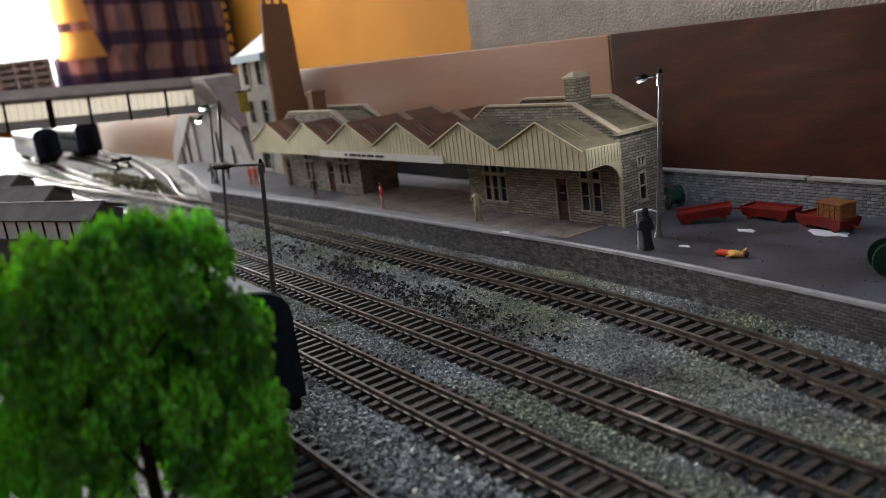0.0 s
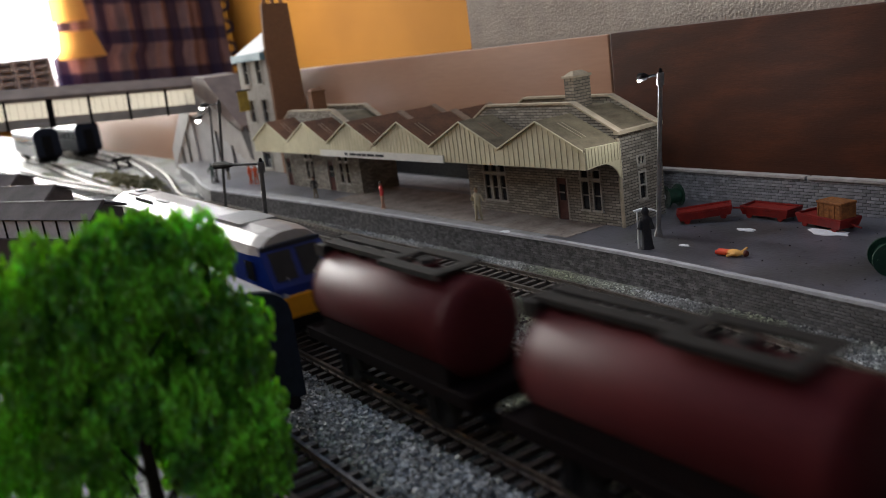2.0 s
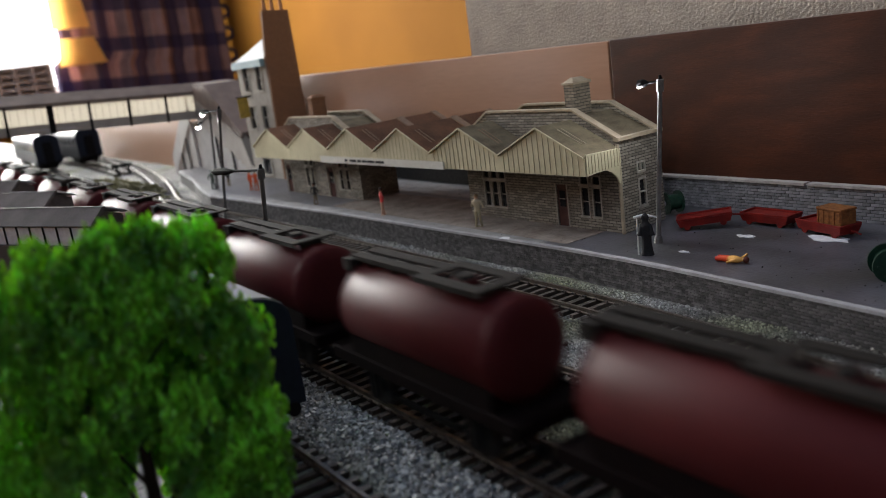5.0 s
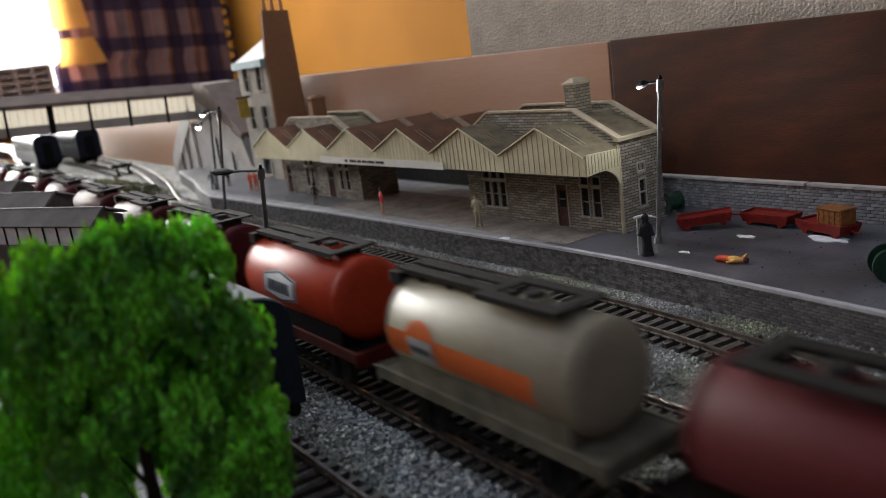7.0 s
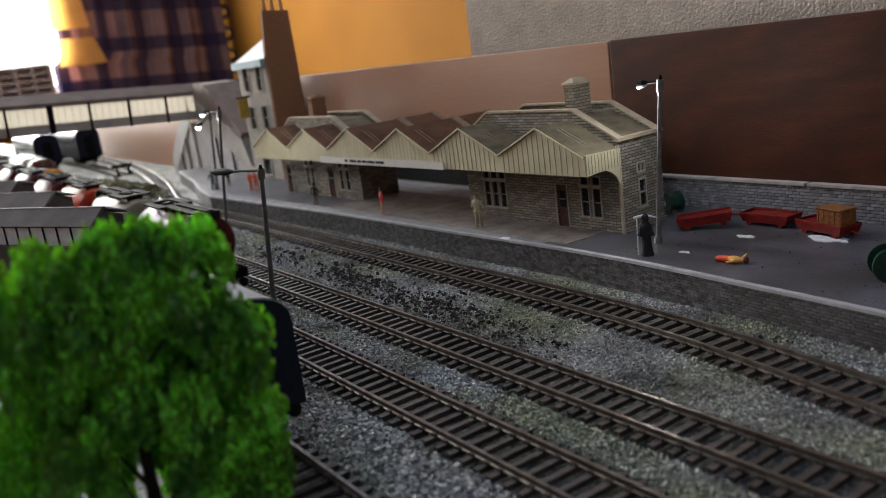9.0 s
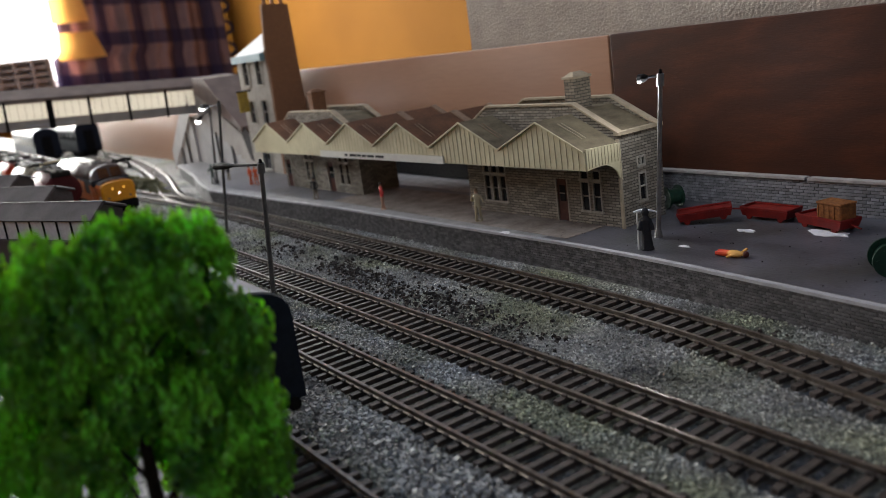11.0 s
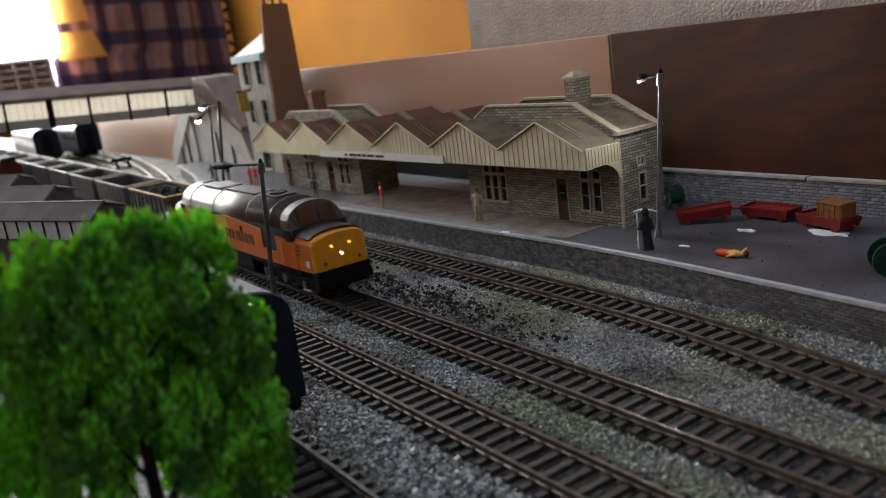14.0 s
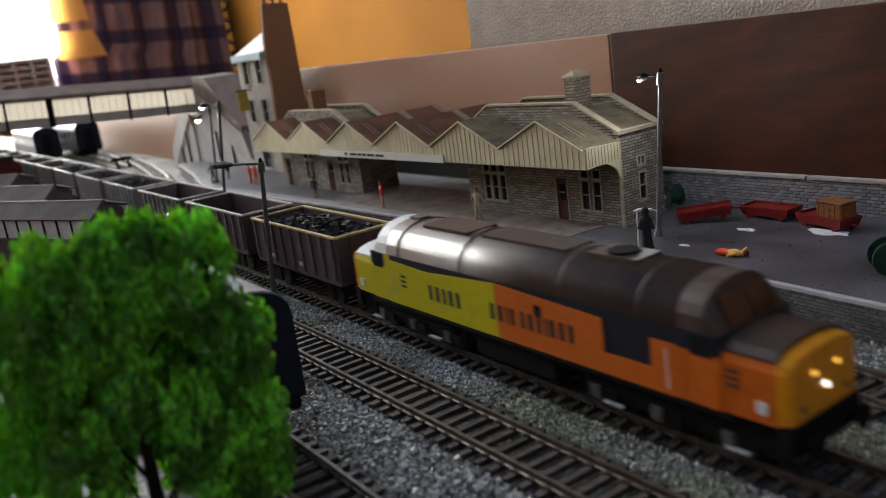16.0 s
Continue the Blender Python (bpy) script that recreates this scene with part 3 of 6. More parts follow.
        z = 0.12 + q * 0.125
        for a in range(8):
            w0, w1 = a / 8 * math.pi, (a + 1) / 8 * math.pi
            cyl(bm, (0.01, 1.90 + 0.05 * math.sin(w0), z + 0.035 * math.cos(w0)), (0.01, 1.90 + 0.05 * math.sin(w1), z + 0.035 * math.cos(w1)), 0.011, seg=6)
        part("trim_loop", bm, TASSEL, th)


curtain()
bm = bmesh.new()
for i in range(9):
    box(bm, -4.86, -4.62, 0.22 + i * 0.08, 0.235 + i * 0.08, 0.15, 0.30)
for i in range(5):
    box(bm, -4.85, -4.63, 0.22, 0.875, 0.155 + i * 0.034, 0.169 + i * 0.034)
box(bm, -4.80, -4.68, 0.235, 0.86, 0.152, 0.29)
single("wicker_basket", bm, BASKET, Matrix(), "checked woven basket on the window sill", "basket")

# centre line of the platform track
T3C = [(-5.0, 0.20), (-2.4, 0.212), (-1.346, 0.2245), (-1.109, 0.2460), (-0.93, 0.2640), (-0.80, 0.2700), (-0.68, 0.2720), (-0.565, 0.2712), (-0.48, 0.2706), (-0.36, 0.2716),
       (-0.272, 0.2708), (-0.236, 0.2690), (-0.206, 0.2662), (-0.177, 0.2618), (-0.152, 0.2570), (-0.137, 0.2540), (-0.08, 0.2465), (0.0, 0.243), (0.5, 0.243)]

# ---- the baseboard and backboards ----
bm = bmesh.new()
NY = 200
gx = np.concatenate([np.linspace(-5.0, -1.4, 90), np.linspace(-1.39, 0.15, 300), np.linspace(0.2, 2.95, 31)])
gy = np.linspace(-0.10, 0.432, NY)
verts = []
for x in gx:
    for y in gy:
        rough_z = 0.0011 * noise.noise(Vector((x * 45, y * 45, 0))) + 0.0006 * noise.noise(Vector((x * 160, y * 160, 3)))
        t3 = float(np.interp(x, [p[0] for p in T3C], [p[1] for p in T3C]))
        off = min(abs(y - 0.1494), abs(y - 0.1970), abs(y - t3))
        dip = 0.0012 if y > 0.29 else (0.0018 if off < 0.0165 else 0.0)
        verts.append((float(x), float(y), -0.0045 + rough_z - dip))
faces = [(i * NY + j, (i + 1) * NY + j, (i + 1) * NY + j + 1, i * NY + j + 1) for i in range(len(gx) - 1) for j in range(NY - 1)]
me = bpy.data.meshes.new("ground")
me.from_pydata(verts, [], faces)
me.materials.append(GROUND)
tagged(new("ground", me), "grey gravelled scenic ground of the layout", "ground", kind="structure")
base = thing("baseboard", Matrix(), "timber baseboard that carries the layout", "table", kind="structure")
part("board", Box(-5.0, 2.98, -0.10, 0.434, -0.03, -0.0075), BOARDM, base)
for x in (-4.5, -2.5, -0.8, 1.0, 2.6):
    for y in (-0.04, 0.38):
        part("leg", Box(x - 0.03, x + 0.03, y - 0.03, y + 0.03, -0.9, -0.03, 0.003), BOARDM, base)

single("backboard", Box(-2.6, -0.3985, 0.420, 0.429, -0.006, 0.1185, 0.0008), PLYLIGHT, Matrix(), "pale reddish plywood backboard", "backboard", kind="structure")
single("backboard", Box(-0.3965, 2.6, 0.4195, 0.4285, -0.006, 0.119, 0.0008), PLYDARK, Matrix(), "dark red stained plywood backboard", "backboard", kind="structure")

# ---- platform ----
EDGE = [(-1.14, 0.345), (-1.00, 0.318), (-0.90, 0.2925), (-0.8356, 0.2800), (-0.7673, 0.2850), (-0.6783, 0.2905), (-0.5851, 0.2967), (-0.5016, 0.2990), (-0.4361, 0.3012),
        (-0.3881, 0.3030), (-0.3341, 0.3048), (-0.2833, 0.3040), (-0.2534, 0.3025), (-0.2198, 0.3000), (-0.1915, 0.2980), (-0.1509, 0.2950), (0.0, 0.285), (0.5, 0.285)]
EX, EY = np.array([e[0] for e in EDGE]), np.array([e[1] for e in EDGE])


def edge_y(x):
    return float(np.interp(x, EX, EY))


plat = thing("platform", Matrix(), "grey card station platform with a pale edge and brick face", "platform", kind="structure")
front = [(x, edge_y(x)) for x in np.linspace(-1.14, 0.5, 120)]
bm = Prism([(x, y + 0.0012) for x, y in front] + [(0.5, 0.4185), (-1.14, 0.4185)], "z", -0.006, ZP - 0.0004)
part("slab", bm, MORTAR, plat)
bm = Prism([(x, y + 0.0035) for x, y in front] + [(0.5, 0.4185), (-1.14, 0.4185)], "z", ZP - 0.0004, ZP)
part("top_sheet", bm, PLAT, plat)
bm = Prism([(x, y - 0.0006) for x, y in front] + [(x, y + 0.0026) for x, y in front[::-1]], "z", ZP - 0.0012, ZP + 0.0003)
part("edge_coping", bm, COPING, plat, "pale platform edge strip")
bm = Prism([(-0.62, 0.310), (-0.34, 0.3125), (-0.34, 0.343), (-0.46, 0.341), (-0.46, 0.372), (-0.62, 0.366)], "z", ZP, ZP + 0.0003)
part("paving", bm, PAVE, plat, "brown paved strip before the station")
strip = [(x, y) for x, y in front if -0.98 < x < -0.345]
bm = Prism([(x, y + 0.0032) for x, y in strip] + [(x, min(y + 0.0125, 0.3118)) for x, y in strip[::-1]], "z", ZP, ZP + 0.0002)
part("edge_slabs", bm, EDGESLAB, plat, "pale grey slabs along the platform edge")
bm = Prism([(-0.68, 0.3760), (-0.46, 0.3790), (-0.46, 0.412), (-0.68, 0.410)], "z", ZP, ZP + 0.0003)
part("paving", bm, COPING, plat, "pale paved strip behind the station")


def brick_row(parent, p_at, x0, x1, z0, z1, bl, bh, joint, depth, material, far_material, near, name="brick"):
    """Courses of bricks along a line; those with near(x) are pieces of their own, the rest are joined."""
    b = bmesh.new()
    box(b, -bl / 2 + joint / 2, bl / 2 - joint / 2, -depth, 0.0004, joint / 2, bh - joint / 2)
    me = finish(name, b, material)
    bv = [tuple(v.co) for v in me.vertices]
    bf = [tuple(p.vertices) for p in me.polygons]
    far_p, far_r = [], []
    rows = int((z1 - z0) / bh + 0.3)
    for r in range(rows):
        x = x0 + (bl / 2 if r % 2 else 0)
        while x < x1:
            y, a = p_at(x)
            if near(x):
                o = new(name, me)
                o.parent = parent
                o.matrix_basis = pose(x, y + random.uniform(-0.0001, 0.0001), z0 + r * bh, 0, 0, math.degrees(a))
            else:
                far_p.append((x, y, z0 + r * bh)), far_r.append((a, 0))
            x += bl
    if far_p:
        m2 = points_mesh("brickwork", bv, bf, np.array(far_p), np.ones((len(far_p), 3)), np.array(far_r), far_material)
        o = new("brickwork", m2)
        o.parent = parent
        tagged(o, kind="stuff")


# ---- ballast ----
def scatter(n, x0, x1, y0, y1, smin, smax, power=1.0):
    u = np.random.rand(n) ** power
    x = x1 - u * (x1 - x0)
    y = y0 + np.random.rand(n) * (y1 - y0)
    return x, y


def ballast(name, n, x0, x1, smin, smax, power):
    x, y = scatter(n, x0, x1, 0.095, 0.298, smin, smax, power)
    t3 = np.interp(x, [p[0] for p in T3C], [p[1] for p in T3C])
    off = np.minimum(np.minimum(abs(y - 0.1494), abs(y - 0.1970)), np.minimum(abs(y - t3), abs(y - 0.09)))
    edge = np.interp(x, EX, EY)
    keep = (y < edge - 0.001) & ((off > 0.0158) | (np.random.rand(len(x)) < np.where(y < 0.17, 0.35, 0.16)))
    x, y, off = x[keep], y[keep], off[keep]
    n = len(x)
    s = smin + (smax - smin) * np.random.rand(n) ** 2
    near = off < 0.016
    s = np.where(near, s * 0.75, s)
    z = np.where(near, -0.0056, -0.0042 + 0.0006 * np.random.rand(n)) + 0.15 * s
    shoulder = (off > 0.016) & (y > 0.108) & (y < 0.136)
    z = np.where(shoulder, z + 0.0002, z)
    s = np.where(shoulder, s * 1.5, s)
    s = np.where(y > 0.213, s * 0.78, s)
    sz = s[:, None] * (0.6 + 0.6 * np.random.rand(n, 3))
    me = points_mesh(name, STONE_V, STONE_F, np.stack([x, y, z], 1), sz, np.random.rand(n, 2) * 6.28, BALLAST)
    tagged(new(name, me), "loose grey stone ballast between the tracks", "ballast", kind="stuff")


ballast("ballast", 98000, -0.62, 0.02, 0.00034, 0.00080, 1.15)
ballast("ballast", 34000, -1.6, -0.62, 0.0006, 0.0012, 1.3)

# dark rubble strewn between the tracks
px_, py_ = [], []
for cx0, cy0, cnt, sp in ((-0.565, 0.232, 190, 0.016), (-0.47, 0.232, 210, 0.012), (-0.43, 0.228, 200, 0.011), (-0.385, 0.226, 230, 0.013), (-0.345, 0.2265, 230, 0.013), (-0.30, 0.2275, 130, 0.015), (-0.27, 0.222, 40, 0.012), (-0.185, 0.2830, 10, 0.003)):
    cnt = int(cnt * 0.85)
    px_ += list(np.random.normal(cx0, sp * 1.3, cnt))
    py_ += list(np.random.normal(cy0, sp * 0.6, cnt))
n = len(px_)
s = 0.0004 + 0.0010 * np.random.rand(n) ** 2.2
me = points_mesh("dark_rubble", STONE_V, STONE_F, np.stack([px_, py_, np.full(n, -0.0035)], 1), s[:, None] * (0.7 + 0.6 * np.random.rand(n, 3)), np.random.rand(n, 2) * 6.28, RUBBLE)
tagged(new("dark_rubble", me), "dark earthy rubble strewn between the tracks", "rubble", kind="stuff")
n = 400
me = points_mesh("lichen", STONE_V, STONE_F, np.stack([np.random.normal(-1.18, 0.07, n), np.random.normal(0.283, 0.008, n), -0.003 + 0.006 * np.random.rand(n) ** 2], 1),
                 0.003 * (0.5 + np.random.rand(n, 3)), np.random.rand(n, 2) * 6.28, LICHEN)
tagged(new("lichen", me), "olive and grey lichen scrub beside the sidings", "scrub", kind="stuff")

# ---- tracks ----
GAUGE = 0.0089
RAILP = [(-0.0012, -0.0026), (0.0012, -0.0026), (0.0012, -0.0022), (0.00035, -0.0019), (0.00035, -0.0009), (0.00075, -0.0007), (0.0007, 0.0), (-0.0007, 0.0), (-0.00075, -0.0007), (-0.00035, -0.0009), (-0.00035, -0.0019), (-0.0012, -0.0022)]


def resample(pts, step):
    p = np.array(pts, float)
    d = np.concatenate([[0], np.cumsum(np.hypot(*np.diff(p, axis=0).T))])
    t = np.linspace(0, d[-1], max(2, int(d[-1] / step)))
    q = np.stack([np.interp(t, d, p[:, 0]), np.interp(t, d, p[:, 1])], 1)
    if len(q) > 12:
        for _ in range(6):
            q[1:-1] = (q[:-2] + 2 * q[1:-1] + q[2:]) / 4
    return q


def sweep(path, off, prof):
    g = np.gradient(path, axis=0)
    g /= np.linalg.norm(g, axis=1)[:, None]
    nrm = np.stack([-g[:, 1], g[:, 0]], 1)
    bm = bmesh.new()
    loft(bm, [[(p[0] + m[0] * (off + u), p[1] + m[1] * (off + u), z) for u, z in prof] for p, m in zip(path, nrm)])
    return bm


SLB = bmesh.new()
box(SLB, -0.00125, 0.00125, -0.0150, 0.0150, -0.0046, -0.0026)
for sy in (-1, 1):
    for k in (-1, 1):
        box(SLB, -0.0011, 0.0011, sy * GAUGE + k * 0.0014 - 0.0006, sy * GAUGE + k * 0.0014 + 0.0006, -0.0026, -0.0017)
SL_ME = finish("sleeper", SLB, SLEEPER)
SL_V, SL_F = [tuple(v.co) for v in SL_ME.vertices], [tuple(p.vertices) for p in SL_ME.polygons]


def railway_track(label, pts, near=(9, 9), pitch=0.00742, step=0.03):
    th = thing("railway_track", Matrix(), label, "railway track", kind="structure", group="railway tracks")
    path = resample(pts, step)
    for s in (-1, 1):
        part("rail", sweep(path, s * GAUGE, RAILP), RAIL, th, "brown weathered rail with a worn top")
    q = resample(pts, pitch) if len(pts) == 2 else resample([tuple(p) for p in path], pitch)
    g = np.gradient(q, axis=0)
    far_p, far_r = [], []
    for p, d in zip(q, g):
        a = math.atan2(d[1], d[0]) + random.gauss(0, 0.012)
        if near[0] < p[0] < near[1]:
            o = new("sleeper", SL_ME)
            o.parent = th
            o.matrix_basis = pose(p[0] + random.gauss(0, 0.0001), p[1], random.uniform(-0.0001, 0.0001), 0, 0, math.degrees(a))
        else:
            far_p.append((p[0], p[1], 0.0)), far_r.append((a, 0.0))
    if far_p:
        o = new("sleepers", points_mesh("sleepers", SL_V, SL_F, np.array(far_p), np.ones((len(far_p), 3)), np.array(far_r), SLEEPERS))
        o.parent = th
        tagged(o, kind="stuff")
    return th


def all_tracks():
    railway_track("dark siding track beside the tree", [(-0.60, 0.0903), (0.30, 0.0903)], (-0.30, -0.10))
    railway_track("brown main line track with worn shiny rails", [(-4.95, 0.1494), (2.9, 0.1494)], (-0.62, 0.02))
    railway_track("brown middle track with worn rails", [(-4.95, 0.1970), (1.2, 0.1970)], (-0.75, -0.02))
    railway_track("platform track curving along the platform", T3C, (-0.85, -0.05), step=0.012)
    railway_track("curved branch track behind the sidings", [(-0.86, 0.268), (-0.93, 0.2705), (-0.98, 0.279), (-1.05, 0.297), (-1.16, 0.3235), (-1.30, 0.3490), (-1.45, 0.372), (-1.7, 0.396), (-2.0, 0.402), (-2.5, 0.402)], step=0.012)
    railway_track("siding track under the parked coach", [(-1.02, 0.2570), (-1.2, 0.2575), (-1.45, 0.266), (-1.66, 0.281), (-2.5, 0.290)], step=0.02)
    railway_track("short siding track under the parked coach", [(-1.40, 0.335), (-1.66, 0.350), (-2.5, 0.352)], step=0.02)


def platform_bricks():
    def at(x):
        return edge_y(x) + 0.0006, math.atan2(edge_y(x + 0.01) - edge_y(x - 0.01), 0.02)
    brick_row(plat, at, -0.99, 0.2, -0.0058, ZP - 0.0012, 0.0037, 0.00146, 0.00020, 0.0007, PBRICK, PBRICKS, lambda x: -0.225 < x < -0.138)


# ---- station building ----
def sash(parent, x, z, w, h, y=0.0, rows=2):
    """A recessed window with frame bars and dark panes."""
    wi = part("window", Box(x, x + w, y + 0.0010, y + 0.0013, z, z + h), PANE, parent)
    f = 0.0008
    for b in ((x - f, x, z - f, z + h + f), (x + w, x + w + f, z - f, z + h + f), (x, x + w, z + h, z + h + f)):
        part("frame", Box(b[0], b[1], y - 0.0005, y + 0.0012, b[2], b[3]), FRAMEW, wi)
    part("sill", Box(x - 0.0014, x + w + 0.0014, y - 0.0011, y + 0.0012, z - 0.0013, z - 0.0), FRAMEW, wi)
    for r in range(1, rows):
        part("glazing_bar", Box(x, x + w, y + 0.0003, y + 0.0010, z + h * r / rows - 0.0003, z + h * r / rows + 0.0003), FRAMEW, wi)
    return wi


def station():
    th = thing("station_building", pose(-0.3255, 0.3447, ZP, 0, 0, 1.76), "grey stone card station with a zigzag cream canopy and brown roofs", "building")
    blocks = ((-0.1400, 0.0, [(-0.1220, -0.1165), (-0.1140, -0.1085), (-0.1060, -0.1005), (-0.0315, -0.0258), (-0.0220, -0.0163)], [(-0.0530, -0.0440)]),
              (-0.428, -0.287, [(-0.384, -0.379), (-0.374, -0.369), (-0.3215, -0.3160), (-0.3110, -0.3055)], [(-0.4255, -0.4150), (-0.343, -0.332)]))
    D, ZE, ZR = 0.037, 0.0545, 0.0715
    for x0, x1, wins, doors in blocks:
        holes = [(a - x0, b - x0, 0.0085, 0.0255) for a, b in wins] + [(a - x0, b - x0, 0.0278, 0.0325) for a, b in wins] + [(a - x0, b - x0, 0.0, 0.0265) for a, b in doors]
        bm = Wall(x1 - x0, ZE - 0.004, holes, 0.002)
        bmesh.ops.translate(bm, verts=bm.verts, vec=(x0, 0, 0))
        top = [(x0, ZE - 0.004), (x1, ZE - 0.004), (x1, ZE), (x1 - 0.034, ZR), (x0 + 0.028, ZR), (x0, ZE)]
        part("front_wall", bm, STONE, th, "coursed stone wall")
        part("parapet", Prism(top, "y", 0, 0.002), STONE, th, "coursed stone parapet")
        bm = Prism([(x0, 0), (x1, 0), (x1, ZE), (x1 - 0.034, ZR), (x0 + 0.028, ZR), (x0, ZE)], "y", D - 0.002, D)
        part("rear_wall", bm, STONE, th)
        for xa, xb, side in ((x1 - 0.002, x1, 1), (x0, x0 + 0.002, 0)):
            if side and x1 == 0.0:
                bm = Wall(D - 0.004, ZE, [(0.0135, 0.0185, 0.0135, 0.0290), (0.0130, 0.0190, 0.0335, 0.0385)], 0.002)
                bmesh.ops.transform(bm, matrix=Matrix.Translation((xb, 0.002, 0)) @ pose(0, 0, 0, 0, 0, 90), verts=bm.verts)
                end = part("end_wall", bm, STONE, th)
                e2 = part("window", Box(xb - 0.0014, xb - 0.0011, 0.0150, 0.0210, 0.0130, 0.0390), PANE, th)
                for ya, yb, za, zb in ((0.0147, 0.0155, 0.0128, 0.0298), (0.0205, 0.0213, 0.0128, 0.0298), (0.0155, 0.0205, 0.0286, 0.0298), (0.0155, 0.0205, 0.0210, 0.0217), (0.0140, 0.0222, 0.0118, 0.0132),
                                       (0.0142, 0.0152, 0.0328, 0.0395), (0.0206, 0.0216, 0.0328, 0.0395), (0.0152, 0.0206, 0.0383, 0.0395), (0.0152, 0.0206, 0.0325, 0.0340), (0.0176, 0.0182, 0.0340, 0.0383)):
                    part("frame", Box(xb - 0.0008, xb + 0.0006, ya, yb, za, zb), FRAMEW, e2)
            else:
                part("end_wall", Box(xa, xb, 0.002, D - 0.002, 0, ZE), STONE, th)
        # roof between the two parapets
        bm = bmesh.new()
        prof = [(x1 - 0.001, ZE - 0.001), (x1 - 0.034, ZR - 0.004), (x0 + 0.028, ZR - 0.004), (x0 + 0.001, ZE - 0.001)]
        prism(bm, prof + [(p[0], p[1] - 0.0015) for p in prof[::-1]], "y", 0.002, D - 0.002)
        part("roof", bm, SLATE, th, "dark slate coloured roof")
        for ya, yb in ((-0.0008, 0.0042), (D - 0.0042, D + 0.0008)):
            for a, b in (((x1 + 0.0005, ZE), (x1 - 0.034, ZR)), ((x1 - 0.034, ZR), (x0 + 0.028, ZR)), ((x0 + 0.028, ZR), (x0 - 0.0005, ZE))):
                part("coping", Prism([a, b, (b[0], b[1] + 0.0012), (a[0], a[1] + 0.0012)], "y", ya, yb), TRIM, th, "pale stone coping")
        part("coping", Box(x1 - 0.0025, x1 + 0.0015, -0.001, D + 0.001, ZE - 0.0008, ZE + 0.0012), TRIM, th)
        for a, b in wins:
            sash(th, a, 0.0085, b - a, 0.017)
            sash(th, a, 0.0278, b - a, 0.0047, rows=1)
        for a, b in doors:
            d = part("door", Box(a, b, 0.0008, 0.0016, 0.0, 0.0265), DOORM, th, "maroon door with a glazed upper half")
            part("pane", Box(a + 0.0022, b - 0.0022, 0.0004, 0.0010, 0.0125, 0.0225), PANE, d)
            part("glazing_bar", Box(a + 0.0022, b - 0.0022, 0.0001, 0.0004, 0.0172, 0.0178), FRAMEW, d)
            part("frame", Box(a - 0.0008, a, -0.0004, 0.0016, 0, 0.0270), FRAMEW, d)
            part("frame", Box(b, b + 0.0008, -0.0004, 0.0016, 0, 0.0270), FRAMEW, d)
    part("downpipe", Cyl((0.0002, -0.0008, 0), (0.0002, -0.0008, 0.052), 0.0011, seg=8), TRIM, th, "cream corner downpipe")
    # chimneys
    for cx0, zt, w in ((-0.0455, 0.0885, 0.0041), (-0.376, 0.0895, 0.0038)):
        ch = part("chimney", Box(cx0 - w, cx0 + w, 0.0115, 0.0255, 0.055, zt - 0.003), CSTONE if cx0 > -0.2 else HOUSEB, th, "stone chimney stack with a projecting cap")
        part("cap", Box(cx0 - w - 0.0010, cx0 + w + 0.0010, 0.0105, 0.0265, zt - 0.003, zt - 0.0014, 0.0003), TRIM if cx0 > -0.2 else HOUSEB, ch)
        bm = bmesh.new()
        loft(bm, [[(cx0 - w, 0.0115, zt - 0.0014), (cx0 + w, 0.0115, zt - 0.0014), (cx0 + w, 0.0255, zt - 0.0014), (cx0 - w, 0.0255, zt - 0.0014)],
                  [(cx0 - w + 0.003, 0.0145, zt + 0.001), (cx0 + w - 0.003, 0.0145, zt + 0.001), (cx0 + w - 0.003, 0.0225, zt + 0.001), (cx0 - w + 0.003, 0.0225, zt + 0.001)]])
        part("cap", bm, TRIM if cx0 > -0.2 else HOUSEB, ch)
    # canopy: six gables, cream boarded fascia, roofs running back to the walls
    YF, P, ZB, ZV, ZK = -0.0287, 0.0713, 0.0390, 0.0490, 0.0655
    for k in range(6):
        xc = 0.0005 - (k + 0.5) * P
        xl, xr = xc - P / 2, xc + P / 2
        part("fascia", Prism([(xl, ZB), (xr, ZB), (xr, ZV), (xc, ZK), (xl, ZV)], "y", YF + 0.0003, YF + 0.0012), CREAM, th, "cream boarded canopy gable")
        nb = 16
        for q in range(1, nb):
            x = xl + (xr - xl) * q / nb
            zt = ZV + (ZK - ZV) * (1 - abs(x - xc) / (P / 2))
            part("batten", Box(x - 0.00016, x + 0.00016, YF + 0.0001, YF + 0.0004, ZB + 0.0003, zt - 0.0006), DARKBAT if k < 2 else PALEBAT, th)
        rear = 0.060 if k in (2, 3) else 0.0
        for a, b in (((xl, ZV), (xc, ZK)), ((xc, ZK), (xr, ZV))):
            pr = [a, b, (b[0], b[1] + 0.0009), (a[0], a[1] + 0.0009)]
            part("roof", Prism(pr, "y", YF - 0.0004, rear), SLATE if k < 2 else BROWNROOF, th, "brown card canopy roof")
            part("barge_board", Prism([a, b, (b[0], b[1] + 0.0010), (a[0], a[1] + 0.0010)], "y", YF - 0.0012, YF - 0.0004), CREAM, th)
            if rear:
                mid = 0.020
                up = [(p[0], p[1] + 0.0009) for p in (a, b)]
                part("roof_rib", Prism([*up, (up[1][0], up[1][1] + 0.0010), (up[0][0], up[0][1] + 0.0010)], "y", mid, mid + 0.006), BROWNRIB, th)
